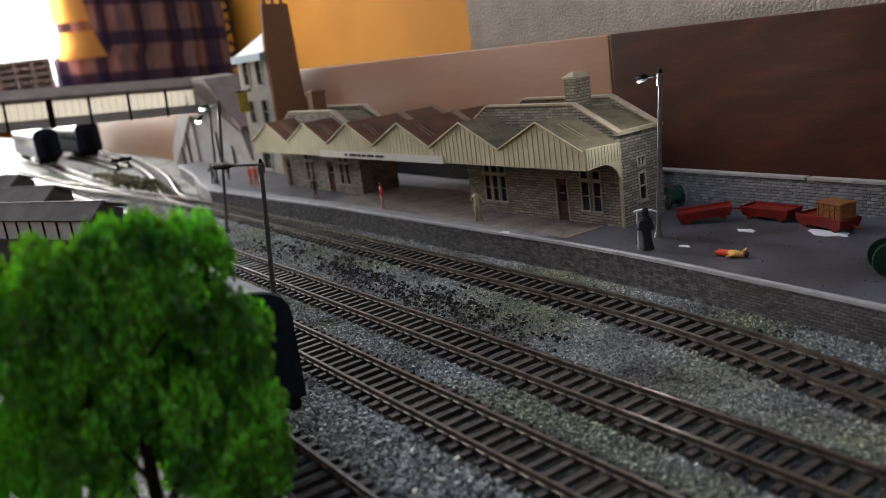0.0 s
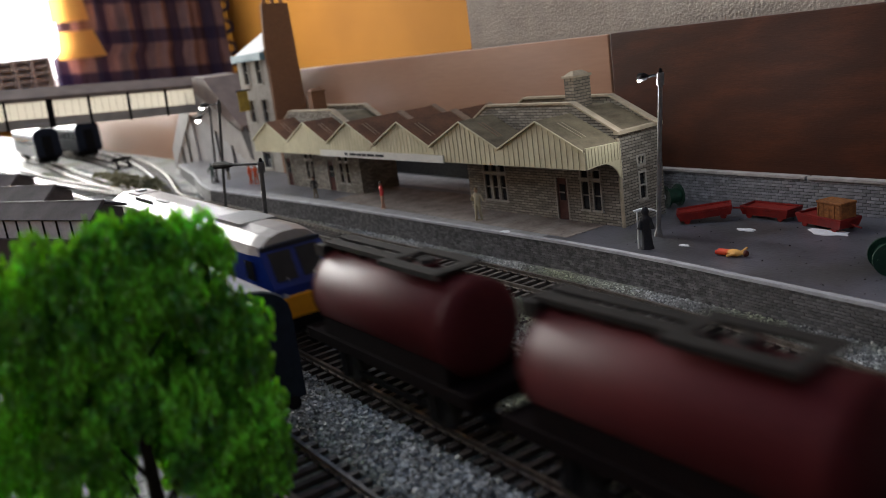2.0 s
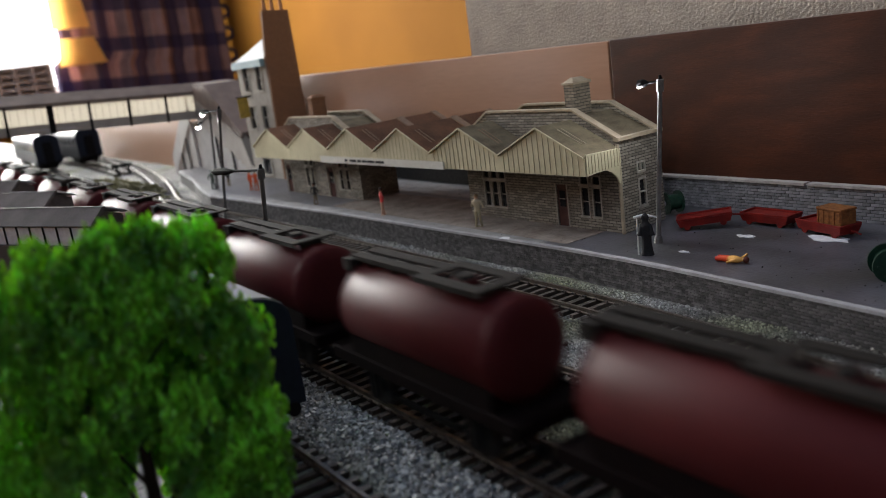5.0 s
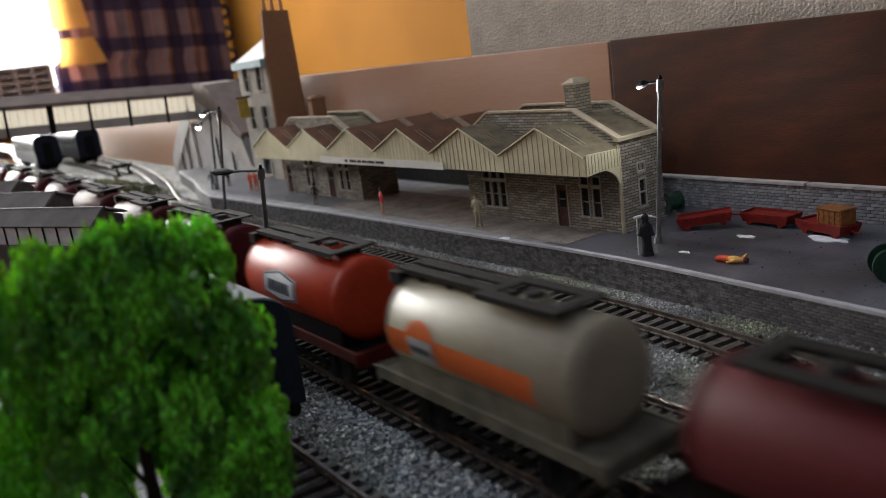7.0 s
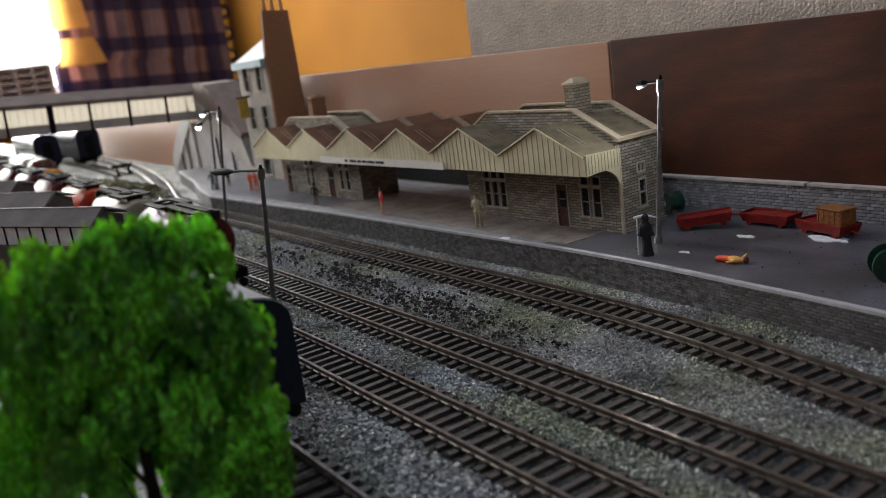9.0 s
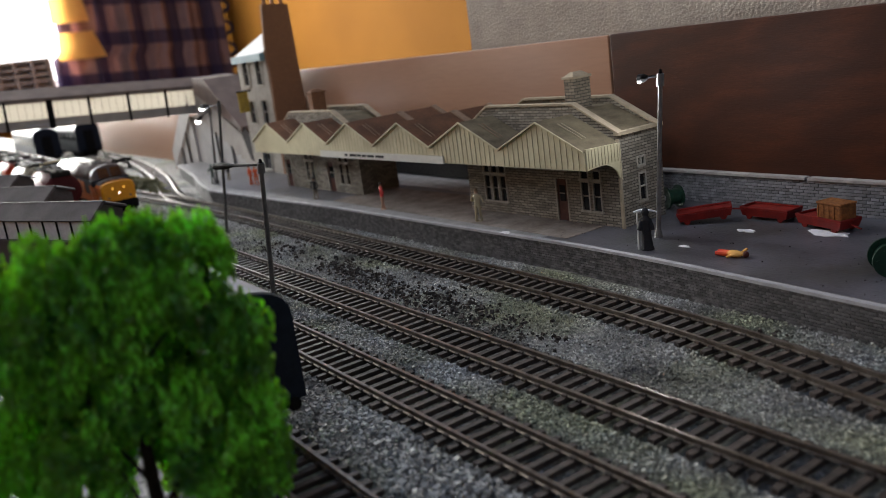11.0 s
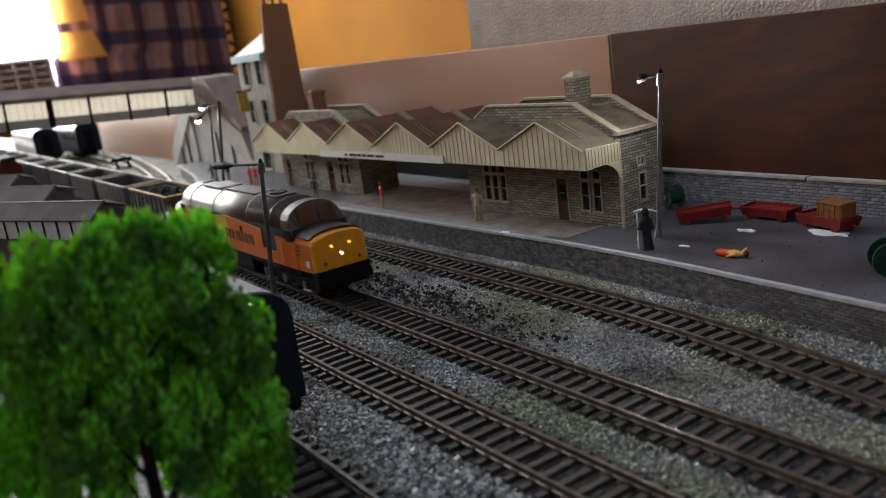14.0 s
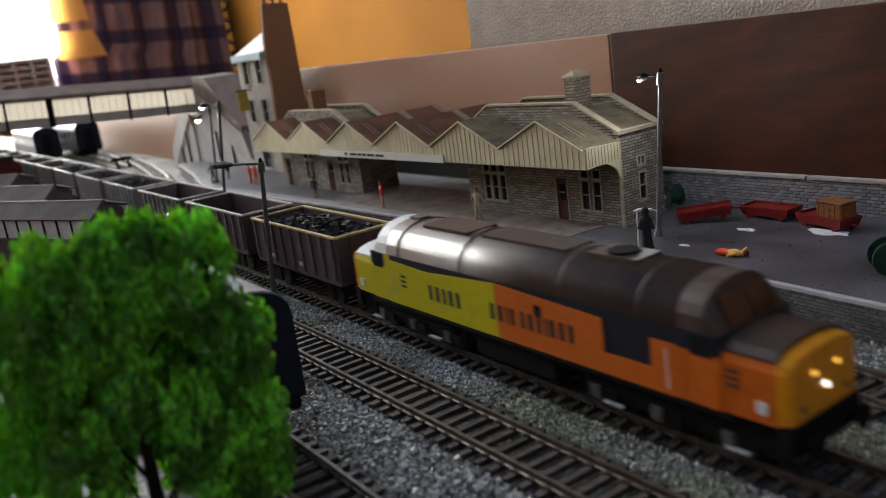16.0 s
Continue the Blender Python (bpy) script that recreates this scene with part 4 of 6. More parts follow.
                part("roof_rib", Prism([*up, (up[1][0], up[1][1] + 0.0010), (up[0][0], up[0][1] + 0.0010)], "y", rear - 0.005, rear), BROWNRIB, th)
        # rooflight strips on the right-hand slope
        for q in (0.30, 0.52):
            x = xc + (xr - xc) * 0.45
            zt = ZV + (ZK - ZV) * (1 - 0.45) + 0.0010
            y0 = YF + 0.006 + q * 0.014
            bm = Box(-0.010, 0.010, 0, 0.0005, 0, 0.0004)
            bmesh.ops.transform(bm, matrix=Matrix.Translation((x, y0, zt)) @ pose(0, 0, 0, 0, math.degrees(math.atan2(ZK - ZV, P / 2)), 0), verts=bm.verts)
            part("rooflight_bar", bm, TRIM if k == 0 else BROWNRIB, th)
    part("sign_board", Box(-0.2960, -0.1270, YF - 0.0011, YF - 0.0002, ZB - 0.0004, ZB + 0.0048), SIGNW, th, "white station name board")
    x = -0.2560
    for w in (0.0040, 0, 0.0098, 0.0052, 0.0056, 0.0098, 0.0112):
        if w:
            part("lettering", Box(x, x + w, YF - 0.0014, YF - 0.0010, ZB + 0.0014, ZB + 0.0032), INK, th)
        x += w + 0.0018
    # canopy end return with an arched bracket
    arch = [(YF + 0.001, ZB), (YF + 0.001, ZV + 0.002), (0.0, ZV + 0.001), (0.0, 0.029), (-0.002, 0.0305), (-0.004, 0.0345), (-0.0075, 0.0375), (-0.012, 0.0395), (-0.018, 0.0398)]
    part("fascia", Prism(arch, "x", 0.0002, 0.0012), CREAM, th)
    for q in range(1, 11):
        y = YF + (0 - YF) * q / 11
        part("batten", Box(0.0011, 0.0014, y - 0.00022, y + 0.00022, 0.0402, ZV + 0.001), DARKBAT, th)
    # Dark sheet: the shade below the canopy is put into its colour.
    part("canopy_shade_sheet", Box(-0.4265, 0.0, YF + 0.001, -0.0002, ZB + 0.0052, ZB + 0.0060), SHADEIN, th)
    return th


PALEBAT = mat("pale board gap", (0.50, 0.45, 0.29), (0.44, 0.40, 0.25), 0.8)
DARKBAT = mat("board gap shadow line", (0.34, 0.30, 0.19), (0.27, 0.24, 0.15), 0.8)
BROWNRIB = mat("brown roof rib", (0.30, 0.205, 0.135), (0.23, 0.155, 0.1), 0.75)
station()


# ---- low brick wall at the back of the platform ----
WBRICKS = random_tint(mat("wall brick far", (0.25, 0.25, 0.255), (0.15, 0.15, 0.155), 0.85, scale=300), 0.7, 1.25, True)


def back_wall():
    th = thing("platform_wall", Matrix(), "low grey brick wall with a pale coping strip", "wall", kind="structure")
    part("core", Box(-0.86, 0.3, 0.4157, 0.4190, ZP, 0.0296), MORTAR, th)
    for a, b in ((-0.86, -0.62), (-0.6195, -0.43), (-0.4295, -0.2560), (-0.2545, 0.3)):
        part("coping", Box(a, b, 0.4138, 0.4193, 0.0296, 0.0312, 0.0002), WCOPE, th)
    brick_row(th, lambda x: (0.4157, 0.0), -0.44, 0.02, ZP, 0.0296, 0.0044, 0.00181, 0.00032, 0.0006, WBRICK, WBRICKS, lambda x: -0.305 < x < -0.175)
    return th


# ---- footbridge ----
def footbridge():
    th = thing("footbridge", Matrix.Translation((-1.1, 0.37, 0.0793)) @ pose(0, 0, 0, -3.37), "covered grey card footbridge with stairs to the platform", "footbridge")
    x0, x1 = -0.034, 0.0
    part("deck", Box(x0, x1, -0.60, 0.0480, 0.0, 0.002), BRIDGEG, th)
    for x in (x0, x1 - 0.0012):
        part("side_panel", Box(x, x + 0.0012, -0.60, 0.0480, 0.002, 0.0105), BRIDGEG, th)
        part("top_rail", Box(x, x + 0.0012, -0.60, 0.0480, 0.031, 0.034), BRIDGEG, th)
    for k in range(-1, 13):
        y = min(0.012 - k * 0.0475, 0.0462)
        for x in (x1 - 0.001,):
            part("post", Box(x, x + 0.0016, y - 0.0015, y + 0.0015 + (0.004 if k == 4 else 0), -0.001, 0.034), BLACK, th)
    part("roof", Prism([(x0 - 0.003, 0.033), (x1 + 0.003, 0.033), (x1 + 0.003, 0.036), ((x0 + x1) / 2, 0.0475), (x0 - 0.003, 0.036)], "y", -0.60, 0.0485), BRIDGER, th, "brown card roof")
    part("glazing", Box(x0 + 0.0002, x0 + 0.0004, -0.60, 0.0480, 0.0105, 0.031), PAPERGLAZE, th, "pale translucent paper glazing")
    for k in range(70):
        y = 0.045 - k * 0.009
        part("glazing_bar", Box(x0 + 0.0005, x0 + 0.0008, y, y + 0.0005, 0.0105, 0.031), BRIDGEG, th)
    part("notice", Box(x1, x1 + 0.0003, -0.206, -0.150, 0.003, 0.006), BRIDGEW, th)
    return th


def stairs():
    th = thing("footbridge_stairs", Matrix(), "grey card covered stairs from the footbridge to the platform", "stairs")
    y0, y1 = 0.372, 0.412
    for sx, xt, xb, zb in ((1, -1.098, -0.925, ZP), (-1, -1.134, -1.240, -0.004)):
        zt = 0.079
        for y in (y0, y1 - 0.0012):
            part("side_wall", Prism([(xt, zt - 0.004), (xb, zb), (xb, zb + 0.030), (xt, zt + 0.030)], "y", y, y + 0.0012), BRIDGEG if sx > 0 else BRIDGEW, th)
        if sx > 0:
            part("roof", Prism([(xt + 0.012, zt + 0.046), (xt + 0.012, zt + 0.026), (xb - 0.02, 0.056), (xb - 0.02, 0.062), (xt + 0.055, zt + 0.043)], "y", y0 - 0.003, y1 + 0.003), BRIDGER, th, "brown sloping stair roof")
            # No real openings: dark sheets paint the shade inside the stair doorway.
            part("opening_shade", Prism([(-0.938, 0.024), (-0.914, 0.016), (-0.914, 0.044), (-0.940, 0.061), (-0.957, 0.061)], "y", y0 - 0.0009, y0 - 0.0001), SHADEIN, th)
            part("opening_shade", Box(xb - 0.022, xb - 0.020, y0 + 0.0013, y1 - 0.0013, zb, 0.056), SHADEIN, th)
        n = 14
        for k in range(n):
            x = xt + (xb - xt) * (k + 0.5) / n
            w = abs(xb - xt) / n
            z = zt + (zb - zt) * (k + 1) / n
            part("step", Box(x - w / 2, x + w / 2, y0 + 0.0013, y1 - 0.0013, max(z - 0.004, zb), z + 0.0005), BRIDGEG, th)
        part("support_panel", Prism([(xt, zt - 0.006), (xb, zb), (xt, zb)], "y", y0 + 0.002, y0 + 0.004), BRIDGEW, th, "pale panel under the stairs")
        for q in (0.30, 0.58):
            x = xt + (xb - xt) * q
            part("post", Box(x - 0.0012, x + 0.0012, y0 + 0.0002, y0 + 0.0019, zb, zt + (zb - zt) * q), BLACK, th)
    part("landing_pier", Box(-1.134, -1.098, y0 + 0.004, y1 - 0.004, -0.005, 0.074), BRIDGEW, th)
    return th


footbridge()
stairs()


# ---- tall house behind the stairs ----
def house():
    th = thing("town_house", Matrix(), "tall narrow card house with a brown end wall and chimney", "house")
    x0, x1, y0, y1, ze = -0.920, -0.840, 0.368, 0.404, 0.140
    wins = [(0.016, 0.029, 0.098, 0.124), (0.052, 0.065, 0.098, 0.124), (0.016, 0.029, 0.056, 0.080), (0.052, 0.065, 0.056, 0.080), (0.030, 0.050, 0.004, 0.040)]
    bm = Wall(x1 - x0, ze - ZP, wins, 0.002)
    bmesh.ops.translate(bm, verts=bm.verts, vec=(x0, y0, ZP))
    part("front_wall", bm, HOUSEF, th)
    for a, b, c, d in wins:
        wi = part("window", Box(x0 + a, x0 + b, y0 + 0.0012, y0 + 0.0015, ZP + c, ZP + d), PANE, th)
        part("frame", Box(x0 + a - 0.002, x0 + a, y0 - 0.001, y0 + 0.001, ZP + c, ZP + d + 0.001), HOUSEF, wi)
        part("frame", Box(x0 + b, x0 + b + 0.002, y0 - 0.001, y0 + 0.001, ZP + c, ZP + d + 0.001), HOUSEF, wi)
        part("sill", Box(x0 + a - 0.002, x0 + b + 0.002, y0 - 0.0016, y0 + 0.001, ZP + c - 0.0018, ZP + c), FRAMEW, wi)
        part("glazing_bar", Box(x0 + a, x0 + b, y0 + 0.0005, y0 + 0.0012, ZP + (c + d) / 2 - 0.0005, ZP + (c + d) / 2 + 0.0005), FRAMEW, wi)
    part("side_wall", Box(x0, x0 + 0.002, y0 + 0.002, y1, ZP, ze), HOUSEB, th)
    part("rear_wall", Box(x0 + 0.002, x1, y1 - 0.002, y1, ZP, ze), HOUSEB, th)
    bm = Prism([(y0 - 0.0012, ZP), (y1 + 0.0012, ZP), (y1 - 0.0008, 0.150), (y1 - 0.0016, 0.1885), (y0 + 0.0050, 0.1905), (y0 + 0.0010, 0.150)], "x", x1, x1 + 0.005)
    part("end_wall", bm, HOUSEB, th, "plain brown end wall rising into the chimney")
    part("cornice", Box(x0 - 0.003, x1 - 0.0005, y0 - 0.005, y0, ze - 0.006, ze + 0.002, 0.0006), GUTTER, th, "pale blue cornice")
    bm = bmesh.new()
    loft(bm, [[(x0 - 0.001, y0 - 0.001, ze + 0.002), (x1, y0 - 0.001, ze + 0.002), (x1, y1 + 0.002, ze + 0.002), (x0 - 0.003, y1 + 0.002, ze + 0.002)],
              [(x1 - 0.012, y0 + 0.014, ze + 0.026), (x1, y0 + 0.014, ze + 0.026), (x1, y0 + 0.020, ze + 0.026), (x1 - 0.012, y0 + 0.020, ze + 0.026)]])
    part("roof", bm, HROOF, th, "pale grey hipped roof")
    for y in (0.377, 0.386, 0.396):
        po = part("chimney_pot", Cyl((x1 + 0.0025, y, 0.1890), (x1 + 0.0025, y, 0.2005), 0.0022, 0.0017, 10), TERRA, th)
    sg = part("hanging_sign", Box(x0 + 0.024, x0 + 0.0255, y0 - 0.016, y0 - 0.004, 0.081, 0.103, 0.0004), YSIGN, th, "yellow hanging inn sign")
    part("bracket", Box(x0 + 0.024, x0 + 0.0255, y0 - 0.017, y0, 0.103, 0.1045), BLACK, sg)
    return th


house()


# ---- street lamps ----
def platform_lamp(base, h, arm, glow, post_mat, label, lean=(0, 0), r=0.0014):
    th = thing("street_lamp", Matrix.Translation(base), label, "street lamp", "station lamps")
    tx, ty = lean
    part("foot", Cyl((0, 0, 0), (tx * 0.05, ty * 0.05, 0.004), r * 1.8, r * 1.3, 12), post_mat, th)
    part("post", Cyl((tx * 0.05, ty * 0.05, 0.004), (tx, ty, h), r, r * 0.8, 12), post_mat, th)
    part("collar", Cyl((tx * 0.93, ty * 0.93, h * 0.93), (tx, ty, h * 1.0), r * 1.45, r * 1.3, 12), post_mat, th)
    part("finial", Cyl((tx, ty, h), (tx * 1.01, ty * 1.01, h + 0.0022), r * 0.8, r * 0.5, 10), BLACK, th)
    a = Vector(arm)
    top = Vector((tx, ty, h - 0.001))
    part("arm", Cyl(top, top + a * 0.78, 0.0007, 0.0007, 8), BLACK, th)
    bm = bmesh.new()
    e, f = top + a * 0.55, top + a
    cyl(bm, e, e.lerp(f, 0.35), 0.0010, 0.0022, 10)
    cyl(bm, e.lerp(f, 0.35), e.lerp(f, 0.8), 0.0022, 0.0022, 10)
    cyl(bm, e.lerp(f, 0.8), f, 0.0022, 0.0008, 10)
    hd = part("lamp_head", bm, BLACK, th)
    bm = bmesh.new()
    ball(bm, top + a * 0.93 + Vector((0, 0, -0.0016)), glow[1], glow[1], glow[1] * 0.8)
    part("bulb", bm, glow[0], hd)
    return th


platform_lamp((-0.2952, 0.3378, ZP), 0.0875, (-0.0155, 0.0, -0.001), (LAMPON, 0.0011), GREYMET, "silver platform lamp with a lit swan neck head", (0.0087, 0))
platform_lamp((-0.4512, 0.1765, -0.004), 0.0815, (-0.074, -0.002, -0.004), (BLACK, 0.0009), DKMETAL, "dark lamp post with an unlit side arm", (0.0177, 0), 0.0015)
platform_lamp((-0.678, 0.2346, -0.004), 0.109, (-0.038, -0.002, -0.001), (LAMPON, 0.0022), DKMETAL, "dark lamp post with a bright lit head", (0.040, 0), 0.0013)
platform_lamp((-0.880, 0.305, ZP), 0.081, (-0.046, 0.0, -0.012), (LAMPON, 0.0028), DKMETAL, "slim platform lamp with a bright lit head", (0.020, 0), 0.0013)


for name, at, power in (("platform_lamp_light", (-0.3010, 0.3360, 0.0930), 0.062), ("yard_lamp_light", (-0.6760, 0.2320, 0.0960), 0.09), ("stair_lamp_light", (-0.9060, 0.3030, 0.0740), 0.035)):
    la = bpy.data.lights.new(name, "POINT")
    la.energy, la.color, la.shadow_soft_size = power, (0.93, 0.95, 1.0), 0.0022
    new(name, la).location = at

# ---- figures ----
def figure(base, h, turn, material, label, pose_kind=0):
    """A small standing painted figure in one mesh."""
    bm = bmesh.new()
    for s in (-1, 1):
        cyl(bm, (s * 0.085 * h, 0.03 * h * s, 0.02 * h), (s * 0.07 * h, 0, 0.27 * h), 0.036 * h, 0.043 * h, 8)
        cyl(bm, (s * 0.07 * h, 0, 0.25 * h), (s * 0.05 * h, 0, 0.50 * h), 0.043 * h, 0.058 * h, 8)
        ball(bm, (s * 0.058 * h, -0.035 * h, 0.02 * h), 0.04 * h, 0.075 * h, 0.025 * h, 1)
        hand_y = -0.13 * h if pose_kind == 1 and s > 0 else -0.03 * h
        cyl(bm, (s * 0.13 * h, 0, 0.79 * h), (s * 0.215 * h, hand_y * 0.3, 0.62 * h), 0.034 * h, 0.030 * h, 8)
        cyl(bm, (s * 0.215 * h, hand_y * 0.3, 0.63 * h), (s * 0.18 * h, hand_y, 0.47 * h if pose_kind == 0 else 0.60 * h), 0.034 * h, 0.028 * h, 8)
    loft(bm, [[(math.cos(a) * rx * h, math.sin(a) * ry * h, z * h) for a in np.linspace(0, 2 * math.pi, 11)[:-1]]
              for z, rx, ry in ((0.47, 0.095, 0.065), (0.55, 0.088, 0.065), (0.66, 0.10, 0.068), (0.77, 0.13, 0.07), (0.82, 0.09, 0.055), (0.85, 0.038, 0.038))])
    ball(bm, (0, -0.008 * h, 0.915 * h), 0.062 * h, 0.070 * h, 0.082 * h, 2)
    cyl(bm, (0, 0, 0), (0, 0, 0.015 * h), 0.12 * h, 0.11 * h, 10)
    return one_skin(single("figurine", bm, material, Matrix.Translation(base) @ pose(0, 0, 0, 0, 0, turn), label, "figurine", "platform figurines", smooth=True), 0.00024)


figure((-0.4279, 0.3172, ZP), 0.0225, 200, FIGBEIGE, "small beige painted model figure standing on the platform", 1)
figure((-0.5374, 0.3099, ZP), 0.0215, 160, FIGRED, "small figure with a red top standing on the platform", 1)
figure((-0.6486, 0.3087, ZP), 0.0190, 20, FIGDARK, "small dark painted figure standing on the platform")
figure((-0.8821, 0.3020, ZP), 0.0215, 40, FIGGREEN, "small green grey figure at the platform end")
figure((-0.8153, 0.3182, ZP), 0.0205, 0, FIGORANGE, "small orange painted figure near the stairs")
figure((-0.8050, 0.3200, ZP), 0.0200, 70, FIGORANGE, "small orange painted figure near the stairs")
figure((-0.8860, 0.3211, ZP), 0.0195, 10, FIGDARK, "small dark painted figure at the platform end")


def reaper():
    bm = bmesh.new()
    h = 0.0215
    loft(bm, [[(math.cos(a) * r * h, math.sin(a) * r * 0.8 * h, z * h) for a in np.linspace(0, 2 * math.pi, 13)[:-1]]
              for z, r in ((0, 0.17), (0.1, 0.14), (0.35, 0.115), (0.6, 0.12), (0.75, 0.125), (0.82, 0.08), (0.86, 0.075), (0.92, 0.095), (0.98, 0.08), (1.04, 0.03))])
    for s in (-1, 1):
        cyl(bm, (s * 0.10 * h, 0, 0.76 * h), (s * 0.16 * h, -0.08 * h, 0.50 * h), 0.04 * h, 0.055 * h, 8)
    ob = single("robed_figurine", bm, REAPER, pose(-0.2839, 0.3161, ZP, 0, 0, 35), "black hooded figurine standing at the platform edge", "figurine", smooth=True)
    one_skin(ob, 0.0003)
    bm = bmesh.new()
    cyl(bm, (0, 0, 0), (0.0004, 0, 0.0205), 0.00042, 0.00038, 8)
    prev = None
    for k in range(9):
        a = k / 8
        p = Vector((-0.0012 + a * 0.0118, 0.0, 0.0200 + 0.0016 * math.sin(a * 2.6) - 0.0012 * a))
        if prev:
            cyl(bm, prev, p, 0.0009 * (1 - abs(a - 0.4) * 0.8), 0.0009 * (1 - abs(a - 0.35)), 6)
        prev = p
    single("scythe", bm, WHITEP, pose(-0.2880, 0.3139, ZP, 0, 0, 33), "small white scythe with a long pale handle", "scythe")
    return ob


reaper()


def fallen():
    bm = bmesh.new()
    cyl(bm, (-0.009, 0.002, 0.0016), (-0.002, 0.001, 0.0018), 0.0013, 0.0016, 8)
    cyl(bm, (-0.009, -0.001, 0.0015), (-0.002, -0.0005, 0.0018), 0.0012, 0.0016, 8)
    ball(bm, (0.0015, 0, 0.0020), 0.0046, 0.0025, 0.0020)
    ball(bm, (0.0075, 0.0006, 0.0021), 0.0018, 0.0017, 0.0018)
    cyl(bm, (0.004, 0.002, 0.002), (0.0065, 0.0045, 0.0042), 0.0008, 0.0007, 7)
    cyl(bm, (0.003, -0.002, 0.002), (-0.001, -0.0042, 0.001), 0.0008, 0.0007, 7)
    return one_skin(single("fallen_figurine", bm, FIGYEL, pose(-0.2390, 0.3245, ZP, 0, 0, 5) @ Matrix.Scale(0.92, 4), "orange and yellow figurine lying on the platform", "figurine", smooth=True), 0.0003)


fallen()


# ---- luggage carts ----
def cart(m, label, crate=False):
    th = thing("luggage_cart", m, label, "cart", "red luggage carts")
    L, Wd = 0.0150, 0.0070
    bm = bmesh.new()
    loft(bm, [[(-L * a, -Wd * a, z), (L * a, -Wd * a, z), (L * a, Wd * a, z), (-L * a, Wd * a, z)] for a, z in ((0.90, 0.0020), (1.0, 0.0060))])
    part("tray", bm, CARTRED, th)
    for x0, x1, y0, y1 in ((-L, L, -Wd, -Wd + 0.0009), (-L, L, Wd - 0.0009, Wd), (-L, -L + 0.0009, -Wd + 0.0009, Wd - 0.0009), (L - 0.0009, L, -Wd + 0.0009, Wd - 0.0009)):
        part("rim", Box(x0, x1, y0, y1, 0.0060, 0.0071, 0.0002), CARTRED, th)
    for sx in (-0.65, 0.65):
        for sy in (-1, 1):
            part("wheel", Cyl((sx * L, sy * Wd * 0.72, 0.0018), (sx * L, sy * Wd * 0.86, 0.0018), 0.0018, seg=14), CARTRED, th)
    part("drawbar", Cyl((L, 0, 0.0040), (L + 0.006, 0, 0.0030), 0.0005, seg=6), CARTRED, th)
    return th


cart(pose(-0.2930, 0.3755, ZP + 0.0012, 0, -5.5, 38), "red plastic luggage cart tipped askew on the platform")
cart(pose(-0.2650, 0.3955, ZP, 0, 0, -2), "red plastic luggage cart with an empty tray")
cart(pose(-0.2285, 0.3895, ZP, 0, 0, -15), "red plastic luggage cart carrying a crate")
cr = thing("crate", pose(-0.2235, 0.3888, ZP + 0.0060, 0, 0, -14), "tan woven crate standing on a red cart", "crate")
part("body", Box(-0.0078, 0.0078, -0.0050, 0.0050, 0, 0.0074, 0.0006), CRATE, cr)
part("lid", Box(-0.0081, 0.0081, -0.0053, 0.0053, 0.0074, 0.0088, 0.0006), CRATE, cr)
for k in range(5):
    part("rib", Box(-0.0070 + k * 0.0034, -0.0065 + k * 0.0034, -0.0053, -0.0049, 0.0004, 0.0074), CRATE, cr)


def green_drum(m, s, label):
    th = thing("cable_drum", m, label, "drum", "green drums")
    bm = bmesh.new()
    for y0, y1, r in ((-0.006, -0.0048, 0.0085), (-0.0048, 0.0048, 0.0058), (0.0048, 0.006, 0.0085)):
        cyl(bm, (0, y0 * s, 0.0085 * s), (0, y1 * s, 0.0085 * s), r * s, seg=24)
    part("drum", bm, GREENP, th, smooth=False)
    part("hub", Cyl((0, -0.0066 * s, 0.0085 * s), (0, 0.0066 * s, 0.0085 * s), 0.0019 * s, seg=14), SOLEW, th)
    for k in range(6):
        a = k * math.pi / 3
        part("bolt", Cyl((0.006 * s * math.cos(a), -0.0064 * s, (0.0085 + 0.006 * math.sin(a)) * s), (0.006 * s * math.cos(a), -0.0058 * s, (0.0085 + 0.006 * math.sin(a)) * s), 0.0006 * s, seg=8), GREENP, th)
    return th


green_drum(pose(-0.1690, 0.3330, ZP, 0, 0, 40), 0.86, "dark green plastic drum standing on the platform")
green_drum(pose(-0.3330, 0.3960, ZP, 0, 0, -20), 0.82, "dark green drum beside the station end wall")


def scrap(x, y, r, seed, label):
    random.seed(seed)
    pts = [(x + r * random.uniform(0.55, 1.2) * math.cos(a), y + 0.55 * r * random.uniform(0.55, 1.2) * math.sin(a)) for a in np.linspace(0, 2 * math.pi, 13)[:-1]]
    single("paper_scrap", Prism(pts, "z", ZP, ZP + 0.0004), PAPER, Matrix(), label, "paper", "paper scraps")


scrap(-0.2612, 0.3675, 0.0055, 1, "small torn white paper scrap on the platform")
scrap(-0.2706, 0.3287, 0.0032, 2, "tiny white paper scrap on the platform")
scrap(-0.2215, 0.3805, 0.0115, 3, "large torn white paper scrap below a cart")
scrap(-0.3860, 0.3048, 0.0052, 4, "white paper scrap on the platform edge")
random.seed(5)
n = 260
gx2, gy2 = np.random.uniform(-0.75, -0.12, n), np.random.uniform(0.0, 1.0, n)
gy2 = np.interp(gx2, EX, EY) + 0.006 + gy2 * 0.10
me = points_mesh("grit", STONE_V, STONE_F, np.stack([gx2, gy2, np.full(n, ZP + 0.0002)], 1), 0.00012 + 0.0004 * np.random.rand(n, 3) ** 3, np.random.rand(n, 2) * 6.28, RUBBLE)
tagged(new("grit", me), "dark specks of grit lying on the platform", "grit", kind="stuff")


